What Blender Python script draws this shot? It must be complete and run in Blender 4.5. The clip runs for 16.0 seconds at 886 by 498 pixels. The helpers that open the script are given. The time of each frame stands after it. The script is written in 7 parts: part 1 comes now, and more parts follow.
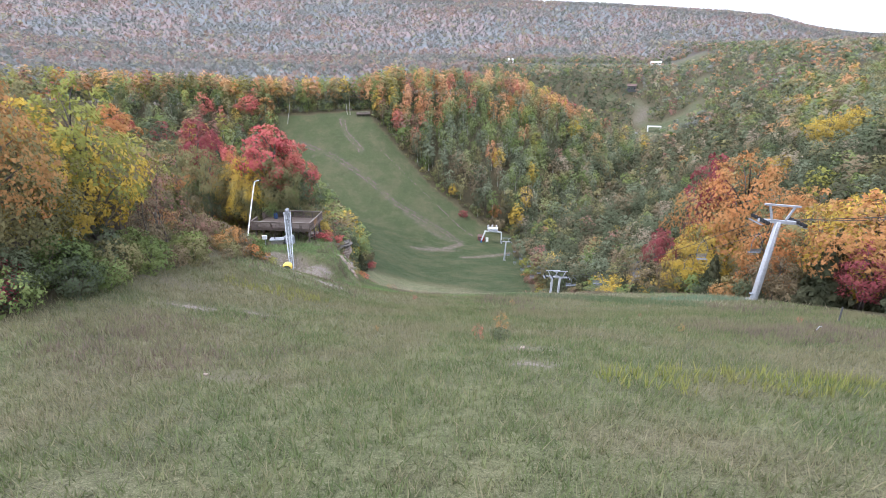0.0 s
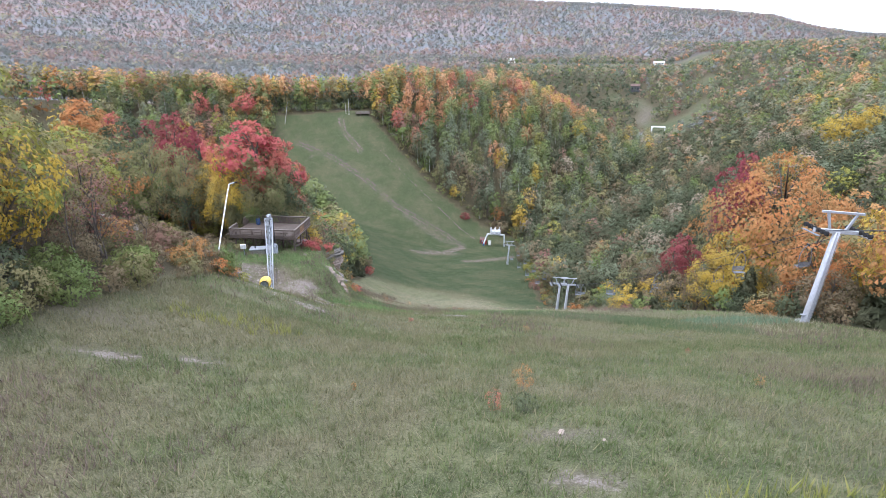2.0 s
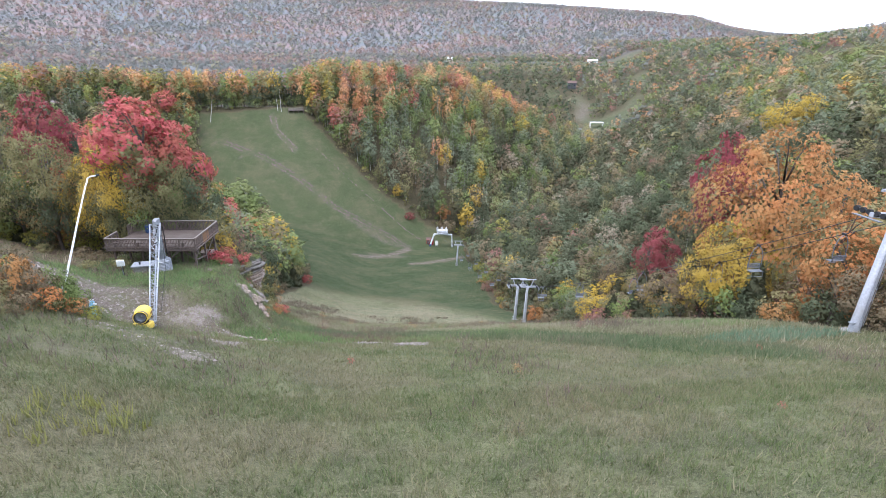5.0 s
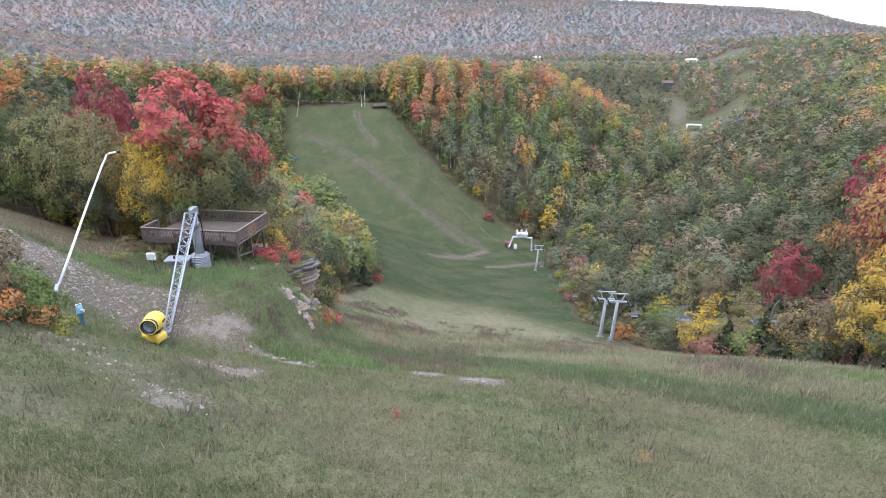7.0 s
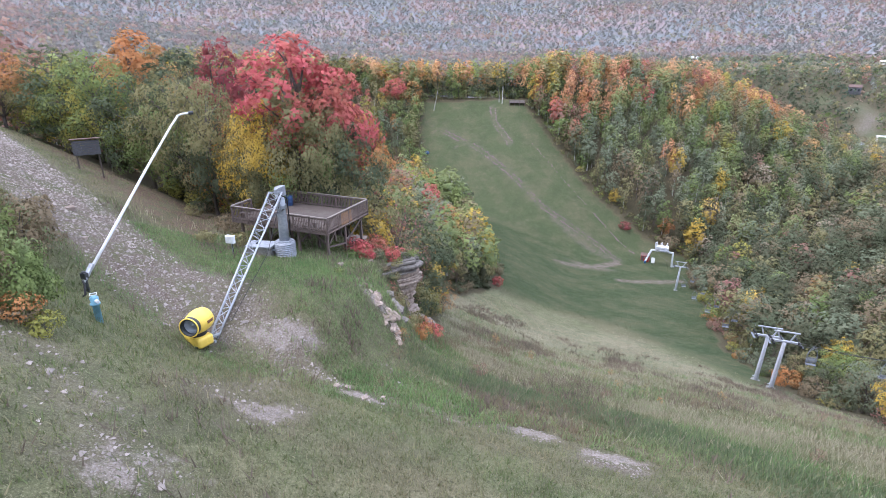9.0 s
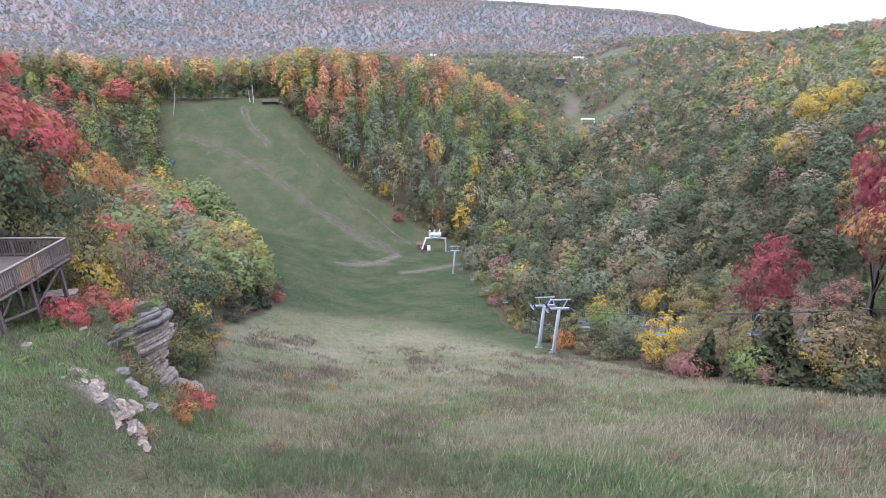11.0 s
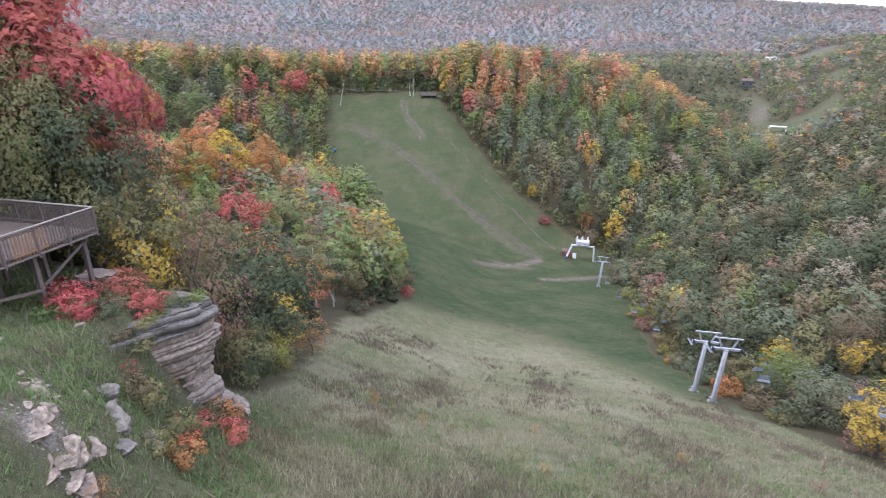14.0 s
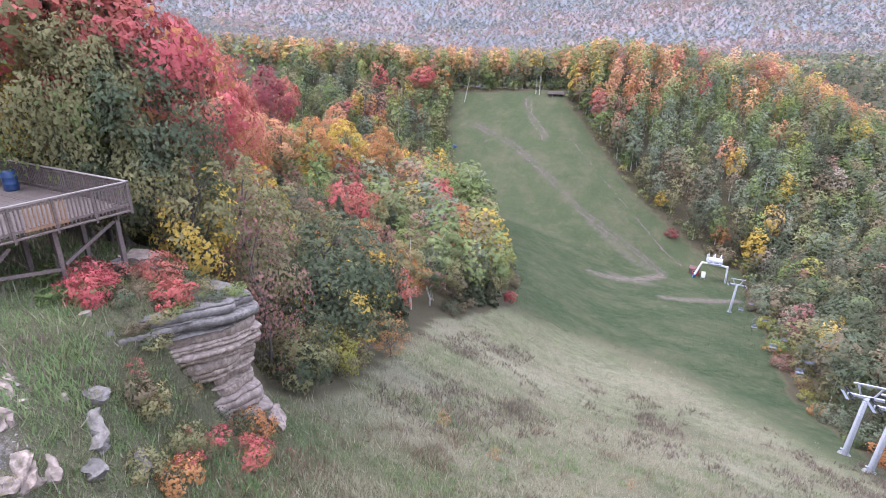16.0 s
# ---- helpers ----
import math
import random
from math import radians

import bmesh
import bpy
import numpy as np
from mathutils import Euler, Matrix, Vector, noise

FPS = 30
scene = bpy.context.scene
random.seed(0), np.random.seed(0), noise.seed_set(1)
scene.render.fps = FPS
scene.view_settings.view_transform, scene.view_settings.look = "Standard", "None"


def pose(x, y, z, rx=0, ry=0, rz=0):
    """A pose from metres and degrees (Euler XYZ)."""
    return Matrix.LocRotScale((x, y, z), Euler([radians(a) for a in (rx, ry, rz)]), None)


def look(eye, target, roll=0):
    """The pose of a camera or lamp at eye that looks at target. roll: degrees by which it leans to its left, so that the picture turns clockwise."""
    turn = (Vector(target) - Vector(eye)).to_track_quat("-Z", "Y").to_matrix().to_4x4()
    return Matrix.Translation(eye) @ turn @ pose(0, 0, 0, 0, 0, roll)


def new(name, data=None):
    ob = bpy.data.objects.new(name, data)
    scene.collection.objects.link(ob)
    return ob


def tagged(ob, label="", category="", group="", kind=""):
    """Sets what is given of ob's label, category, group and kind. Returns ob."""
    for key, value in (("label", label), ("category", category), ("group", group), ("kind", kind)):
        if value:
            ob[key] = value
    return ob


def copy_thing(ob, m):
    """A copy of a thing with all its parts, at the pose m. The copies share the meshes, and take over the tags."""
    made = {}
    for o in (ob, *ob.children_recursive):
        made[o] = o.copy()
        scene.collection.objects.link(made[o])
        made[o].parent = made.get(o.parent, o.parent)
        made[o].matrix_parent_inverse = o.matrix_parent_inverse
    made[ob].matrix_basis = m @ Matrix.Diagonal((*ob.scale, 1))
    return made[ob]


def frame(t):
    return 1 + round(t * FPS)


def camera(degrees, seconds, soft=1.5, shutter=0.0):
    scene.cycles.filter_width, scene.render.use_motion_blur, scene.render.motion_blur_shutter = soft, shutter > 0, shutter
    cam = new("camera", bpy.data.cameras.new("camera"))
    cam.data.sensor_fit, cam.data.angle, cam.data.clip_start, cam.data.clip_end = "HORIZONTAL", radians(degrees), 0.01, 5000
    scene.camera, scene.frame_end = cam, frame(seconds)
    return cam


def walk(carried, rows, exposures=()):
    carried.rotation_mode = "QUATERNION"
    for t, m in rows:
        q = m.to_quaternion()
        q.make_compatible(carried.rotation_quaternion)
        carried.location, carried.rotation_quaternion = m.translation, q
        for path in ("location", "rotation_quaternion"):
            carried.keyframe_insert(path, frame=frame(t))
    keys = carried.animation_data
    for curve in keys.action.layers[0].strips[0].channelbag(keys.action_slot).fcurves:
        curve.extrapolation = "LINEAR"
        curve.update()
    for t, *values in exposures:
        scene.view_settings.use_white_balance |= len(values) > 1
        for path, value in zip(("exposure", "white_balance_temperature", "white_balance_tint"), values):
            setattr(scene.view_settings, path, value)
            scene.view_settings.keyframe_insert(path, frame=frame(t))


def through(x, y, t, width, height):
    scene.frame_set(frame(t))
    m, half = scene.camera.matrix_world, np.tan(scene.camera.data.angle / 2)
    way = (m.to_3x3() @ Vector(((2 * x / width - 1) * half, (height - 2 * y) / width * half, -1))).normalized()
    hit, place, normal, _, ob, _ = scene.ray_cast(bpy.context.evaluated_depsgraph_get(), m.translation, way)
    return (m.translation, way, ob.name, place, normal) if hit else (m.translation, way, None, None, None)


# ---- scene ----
# ---------------------------------------------------------------- camera
cam = camera(78.7, 16.0, soft=0.8, shutter=0.1)
PATH = [
    (0, (0.171, -0.002, -0.105), (0.157, 1.869, -0.812), -0.0),
    (0.5, (0.135, 1.888, -0.664), (0.119, 3.759, -1.37), -0.0),
    (1, (0.132, 3.929, -1.113), (0.115, 5.8, -1.818), -0.0),
    (1.5, (0.141, 6.104, -1.548), (0.123, 7.975, -2.253), -0.0),
    (2, (0.104, 8.19, -1.904), (0.086, 10.062, -2.608), 0.0),
    (2.5, (0.062, 10.313, -2.4), (0.043, 12.185, -3.103), 0.0),
    (3, (-0.076, 12.515, -2.986), (-0.081, 14.388, -3.688), 0.1),
    (3.5, (-0.231, 14.694, -3.75), (-0.205, 16.566, -4.452), 0.1),
    (4, (-0.314, 16.866, -4.672), (-0.238, 18.737, -5.375), 0.1),
    (4.2, (-0.336, 17.749, -5.061), (-0.237, 19.619, -5.764), 0.1),
    (4.7, (-0.36, 20.05, -5.9), (-0.2, 21.916, -6.602), 0.1),
    (5.3, (-0.33, 23.0, -6.85), (-0.131, 24.862, -7.552), 0.0),
    (5.8, (-0.25, 25.4, -7.6), (-0.067, 27.264, -8.302), -0.1),
    (6.3, (-0.117, 27.874, -8.312), (0.01, 29.742, -9.014), -0.1),
    (6.5, (-0.086, 28.826, -8.666), (0.005, 30.697, -9.367), -0.2),
    (7, (0.021, 31.252, -9.474), (-0.076, 33.123, -10.173), -0.2),
    (7.5, (0.144, 33.638, -10.249), (-0.197, 35.481, -10.947), -0.2),
    (8, (0.063, 35.902, -10.991), (-0.383, 37.723, -11.688), -0.0),
    (8.5, (-0.237, 38.145, -11.771), (-0.739, 39.951, -12.468), -0.0),
    (9, (-0.639, 40.337, -12.441), (-1.192, 42.128, -13.138), -0.0),
    (9.5, (-1.0, 42.361, -12.83), (-1.488, 44.17, -13.528), 0.0),
    (10, (-1.488, 44.331, -13.063), (-1.681, 46.194, -13.763), 0.2),
    (10.2, (-1.669, 45.138, -13.228), (-1.723, 47.011, -13.927), 0.2),
    (10.6, (-1.95, 46.75, -13.6), (-1.787, 48.617, -14.299), 0.2),
    (11.1, (-2.2, 48.75, -14.1), (-1.939, 50.605, -14.8), 0.2),
    (11.7, (-2.2, 51.0, -14.75), (-1.917, 52.852, -15.45), 0.2),
    (12.3, (-1.9, 53.196, -15.426), (-1.63, 55.049, -16.127), 0.3),
    (12.5, (-1.708, 53.76, -15.623), (-1.441, 55.614, -16.324), 0.3),
    (13, (-1.068, 55.135, -16.11), (-0.804, 56.989, -16.811), 0.2),
    (13.5, (-0.574, 56.603, -16.578), (-0.338, 58.461, -17.279), 0.1),
    (14, (0.055, 58.233, -17.095), (-0.232, 60.085, -17.795), 0.2),
    (14.5, (0.68, 59.708, -17.446), (0.057, 61.475, -18.147), 0.3),
    (15, (0.941, 61.127, -17.902), (0.136, 62.818, -18.604), 0.4),
    (15.5, (0.982, 62.493, -18.214), (0.18, 64.184, -18.922), 0.7),
    (16, (0.683, 63.813, -18.646), (-0.014, 65.551, -19.349), 0.5),
]
walk(cam, [(t, look(eye, target, roll)) for t, eye, target, roll in PATH], [(0, 1.2, 6200, 15), (2.5, 1.2, 6050, 15), (4.2, 1.2, 6050, 15), (6.5, 1.13, 6100, 16), (7.2, 1.12, 6050, 15), (8, 1.22, 6000, 17), (9, 1.25, 5900, 19), (10, 1.25, 5750, 20), (12.5, 1.15, 6000, 18), (13.5, 1.13, 6000, 17), (14, 1.1, 5950, 19), (14.6, 1.3, 5950, 21), (15.5, 1.5, 5900, 24), (16, 1.53, 5850, 25)])

# ---------------------------------------------------------------- light
world = bpy.data.worlds.new("sky")
scene.world = world
world.use_nodes = True
sky = world.node_tree.nodes.new("ShaderNodeTexSky")
sky.sky_type, sky.sun_disc = "NISHITA", False
sky.sun_elevation, sky.sun_rotation = radians(66), radians(243)
sky.air_density, sky.dust_density, sky.ozone_density, sky.altitude = 1.0, 1.5, 1.0, 300
back = world.node_tree.nodes["Background"]
back.inputs["Strength"].default_value = 0.125
# cloud cover: the clear sky shows through it only faintly
veil = world.node_tree.nodes.new("ShaderNodeMix")
veil.data_type = "RGBA"
veil.inputs[0].default_value = 0.8
veil.inputs[7].default_value = (9.0, 9.8, 11.2, 1)
world.node_tree.links.new(sky.outputs[0], veil.inputs[6])
world.node_tree.links.new(veil.outputs[2], back.inputs["Color"])
sun = new("sun", bpy.data.lights.new("sun", "SUN"))
sun.data.energy, sun.data.angle, sun.data.color = 1.3, radians(30), (1.0, 0.96, 0.9)
sun.matrix_world = look((-44, -22, 110), (0, 0, 0))

# ---------------------------------------------------------------- materials


def nodes_of(name):
    m = bpy.data.materials.new(name)
    m.use_nodes = True
    t = m.node_tree
    t.nodes.clear()
    out = t.nodes.new("ShaderNodeOutputMaterial")
    return m, t, out


def nd(t, kind, **inputs):
    n = t.nodes.new("ShaderNode" + kind)
    for key, v in inputs.items():
        key = key.replace("_", " ")
        if isinstance(v, bpy.types.NodeSocket):
            t.links.new(v, n.inputs[key])
        else:
            n.inputs[key].default_value = v
    return n


def rgb(c):
    return (c[0], c[1], c[2], 1.0)


def mixc(t, fac, a, b, how="MIX"):
    n = t.nodes.new("ShaderNodeMix")
    n.data_type, n.blend_type = "RGBA", how
    for sock, v in ((n.inputs[0], fac), (n.inputs[6], a), (n.inputs[7], b)):
        if isinstance(v, bpy.types.NodeSocket):
            t.links.new(v, sock)
        else:
            sock.default_value = v if isinstance(v, float) else rgb(v)
    return n.outputs[2]


def calc(t, how, a, b=0.0, clamp=False):
    n = t.nodes.new("ShaderNodeMath")
    n.operation, n.use_clamp = how, clamp
    for sock, v in ((n.inputs[0], a), (n.inputs[1], b)):
        if isinstance(v, bpy.types.NodeSocket):
            t.links.new(v, sock)
        else:
            sock.default_value = v
    return n.outputs[0]


def remap(t, v, lo, hi, a=0.0, b=1.0):
    n = t.nodes.new("ShaderNodeMapRange")
    n.interpolation_type = "SMOOTHSTEP"
    t.links.new(v, n.inputs[0])
    for k, val in zip((1, 2, 3, 4), (lo, hi, a, b)):
        n.inputs[k].default_value = val
    return n.outputs[0]


def place_of(t):
    return t.nodes.new("ShaderNodeNewGeometry").outputs["Position"]


def noisy(t, scale, detail=3.0, rough=0.55, vec=None, stretch=None):
    vec = vec or place_of(t)
    if stretch:
        m = t.nodes.new("ShaderNodeMapping")
        t.links.new(vec, m.inputs[0])
        m.inputs["Scale"].default_value = stretch
        vec = m.outputs[0]
    n = nd(t, "TexNoise", Vector=vec, Scale=scale, Detail=detail, Roughness=rough)
    return n.outputs["Fac"]


def surface(name, colour, rough=0.7, metal=0.0, spread=0.25, grain=8.0, bump=0.1, coarse=0.7, dirt=None, local=False, stretch=None, spec=0.35):
    """Painted, wooden, metal or stone surface with variation at two scales."""
    m, t, out = nodes_of(name)
    vec = t.nodes.new("ShaderNodeTexCoord").outputs["Object"] if local else place_of(t)
    fine = noisy(t, grain, 4.0, 0.6, vec, stretch)
    wide = noisy(t, coarse, 3.0, 0.55, vec)
    dark = tuple(v * (1 - spread) for v in colour)
    light = tuple(min(1, v * (1 + spread)) for v in colour)
    c = mixc(t, remap(t, fine, 0.3, 0.7), dark, light)
    c = mixc(t, remap(t, wide, 0.45, 0.7, 0.0, 0.6), c, dirt or tuple(v * (1 - spread * 0.9) for v in colour))
    rnd = t.nodes.new("ShaderNodeObjectInfo").outputs["Random"]
    c = mixc(t, calc(t, "MULTIPLY", rnd, spread * 0.8), c, dark)
    p = nd(t, "BsdfPrincipled", Base_Color=c, Roughness=rough, Metallic=metal)
    p.inputs["Specular IOR Level"].default_value = spec
    if bump:
        b = nd(t, "Bump", Height=fine, Strength=bump, Distance=0.03)
        t.links.new(b.outputs[0], p.inputs["Normal"])
    t.links.new(p.outputs[0], out.inputs[0])
    return m


def foliage(name, colour, second, spread=0.14, through=0.32, fleck=0.2, leaflet=8.0):
    """Leaves: two hues mixed leaf by leaf and tree by tree, partly translucent."""
    m, t, out = nodes_of(name)
    geo = t.nodes.new("ShaderNodeNewGeometry")
    leaf = geo.outputs["Random Per Island"]
    tree = t.nodes.new("ShaderNodeObjectInfo").outputs["Random"]
    wide = noisy(t, 0.22, 2.0, 0.5, geo.outputs["Position"])
    k = calc(t, "ADD", calc(t, "MULTIPLY", remap(t, wide, 0.35, 0.65), 0.6), calc(t, "MULTIPLY", calc(t, "SUBTRACT", tree, 0.3), 0.4))
    k = calc(t, "ADD", k, calc(t, "MULTIPLY", calc(t, "SUBTRACT", leaf, 0.5), fleck), True)
    c = mixc(t, k, colour, second)
    c = mixc(t, remap(t, leaf, 0.0, 1.0, 0.0, spread), c, tuple(v * 0.4 for v in colour))
    own = t.nodes.new("ShaderNodeAttribute")
    own.attribute_name = "tone"
    c = mixc(t, calc(t, "MAXIMUM", own.outputs["Fac"], 0.0), c, tuple(min(1, v * 1.5 + 0.03) for v in second))
    c = mixc(t, calc(t, "MAXIMUM", calc(t, "MULTIPLY", own.outputs["Fac"], -1.0), 0.0), c, tuple(v * 0.45 for v in colour))
    d = nd(t, "BsdfDiffuse", Color=c)
    tr = nd(t, "BsdfTranslucent", Color=c)
    mx = nd(t, "MixShader", Fac=through)
    t.links.new(d.outputs[0], mx.inputs[1])
    t.links.new(tr.outputs[0], mx.inputs[2])
    # each spray is broken into leaflets with gaps between them
    cells = nd(t, "TexVoronoi", Vector=geo.outputs["Position"], Scale=leaflet)
    gap = nd(t, "MixShader", Fac=remap(t, cells.outputs["Distance"], 0.62, 0.70))
    clear = nd(t, "BsdfTransparent")
    t.links.new(mx.outputs[0], gap.inputs[1])
    t.links.new(clear.outputs[0], gap.inputs[2])
    t.links.new(gap.outputs[0], out.inputs[0])
    return m


LEAF = {
    "green": foliage("leaf_green", (0.17, 0.23, 0.085), (0.255, 0.285, 0.105)),
    "olive": foliage("leaf_olive", (0.22, 0.215, 0.105), (0.30, 0.26, 0.13)),
    "dark": foliage("leaf_dark", (0.10, 0.125, 0.075), (0.145, 0.16, 0.095)),
    "grey": foliage("leaf_grey", (0.175, 0.205, 0.135), (0.225, 0.24, 0.155)),
    "pale": foliage("leaf_pale", (0.205, 0.255, 0.11), (0.26, 0.275, 0.125)),
    "lime": foliage("leaf_lime", (0.28, 0.29, 0.085), (0.37, 0.32, 0.08)),
    "yellow": foliage("leaf_yellow", (0.56, 0.40, 0.08), (0.48, 0.35, 0.11)),
    "orange": foliage("leaf_orange", (0.50, 0.225, 0.095), (0.40, 0.265, 0.115)),
    "red": foliage("leaf_red", (0.53, 0.135, 0.14), (0.48, 0.215, 0.13)),
    "crimson": foliage("leaf_crimson", (0.29, 0.075, 0.09), (0.30, 0.115, 0.10)),
    "salmon": foliage("leaf_salmon", (0.58, 0.28, 0.16), (0.54, 0.36, 0.17)),
    "brown": foliage("leaf_brown", (0.21, 0.168, 0.11), (0.26, 0.205, 0.125)),
    "tan": foliage("leaf_tan", (0.30, 0.245, 0.185), (0.34, 0.29, 0.21)),
    "pink": foliage("leaf_pink", (0.32, 0.16, 0.14), (0.27, 0.19, 0.13)),
    "cedar": foliage("needle_cedar", (0.085, 0.098, 0.058), (0.125, 0.122, 0.075), 0.15, 0.2),
    "spruce": foliage("needle_spruce", (0.07, 0.098, 0.07), (0.10, 0.13, 0.085), 0.15, 0.2),
    # woods on the far valley side: haze painted into paler, duller leaf colours
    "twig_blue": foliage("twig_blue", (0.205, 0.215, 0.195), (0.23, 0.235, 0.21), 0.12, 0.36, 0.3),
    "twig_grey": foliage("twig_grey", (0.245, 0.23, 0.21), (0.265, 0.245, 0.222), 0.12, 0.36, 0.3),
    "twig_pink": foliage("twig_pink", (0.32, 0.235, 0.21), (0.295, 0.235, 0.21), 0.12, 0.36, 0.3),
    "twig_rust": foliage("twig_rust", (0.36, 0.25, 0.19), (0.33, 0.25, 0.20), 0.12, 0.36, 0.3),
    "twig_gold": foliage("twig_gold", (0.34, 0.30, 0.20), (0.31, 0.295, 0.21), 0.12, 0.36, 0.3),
}
BARK = surface("bark", (0.13, 0.11, 0.095), 0.9, spread=0.4, grain=14, bump=0.5, stretch=(3, 3, 0.6))
BIRCH = surface("birch_bark", (0.52, 0.50, 0.46), 0.8, spread=0.35, grain=9, bump=0.2, stretch=(0.7, 0.7, 4))


def ramp(v, a, b):
    """Smooth step from 0 at a to 1 at b."""
    u = np.clip((np.asarray(v, float) - a) / (b - a), 0, 1)
    return u * u * (3 - 2 * u)


def soft(v, w):
    """Smooth ramp: about v above 0, about 0 below it."""
    v = np.asarray(v, float)
    return w * np.logaddexp(0, v / w)


def blend_high(a, b, w):
    """Smooth maximum of two surfaces."""
    return b + soft(a - b, w)


SLOPE_Y = (-300, -100, -40, 0, 28, 45, 61, 80, 105, 132, 165, 200, 235, 262, 310, 420)
SLOPE_Z = (70, 30, 10, -5.2, -16.2, -23.1, -29.2, -39, -52.0, -65.9, -76.6, -85.3, -93.0, -97, -99.5, -102)


def profile(y):
    """Fall line of the near ski slope."""
    return sum(np.interp(np.asarray(y, float) + d, SLOPE_Y, SLOPE_Z) for d in (-7, -3.5, 0, 3.5, 7)) / 5


def along(x, y, line, values):
    """Signed distance to the right of a polyline running away from the viewer, and a value carried along it."""
    x, y = np.broadcast_arrays(np.asarray(x, float), np.asarray(y, float))
    best = np.full(x.shape, 1e9)
    side = np.zeros(x.shape)
    val = np.zeros(x.shape)
    for (ax, ay), (bx, by), va, vb in zip(line, line[1:], values, values[1:]):
        ux, uy = bx - ax, by - ay
        k = np.clip(((x - ax) * ux + (y - ay) * uy) / (ux * ux + uy * uy), 0, 1)
        dx, dy = x - ax - k * ux, y - ay - k * uy
        d = np.hypot(dx, dy)
        near = d < best
        best = np.where(near, d, best)
        side = np.where(near, np.sign(dx * uy - dy * ux), side)
        val = np.where(near, va + (vb - va) * k, val)
    return best * side, val


RAVINE = ((62, -200), (62, 60), (52, 130), (46, 200), (92, 330), (180, 500), (235, 640), (420, 1200))
RAVINE_Z = (45, -36, -68, -88, -100, -101, -99, -55)
CREST = ((-900, 230), (-400, 300), (-250, 330), (-97, 356), (-52, 354), (-20, 385), (55, 447), (115, 510), (185, 560), (260, 600))
CREST_Z = (-14, -24, -31, -39.5, -39.3, -31, -38, -66, -97, -110)


def lumps(x, y, size, seed):
    """Cheap smooth undulation between -1 and 1."""
    a = np.sin(x / size * 1.7 + seed) * np.cos(y / size * 1.3 + 2.1 * seed)
    b = np.sin((x + y) / size * 0.9 + 3.7 * seed) * np.cos((x - 0.6 * y) / size * 2.3 + seed)
    return 0.6 * a + 0.4 * b


def bench_edge(y):
    """Where the rock ledge ends towards the slope."""
    return -14.4 + 1.7 * (1 - ramp(y, 70.5, 75.5)) + 0.4 * np.sin(np.asarray(y, float) * 0.9) - 1.5 * ramp(y, 76.2, 78.4) - 1.9 * ramp(y, 79, 84)


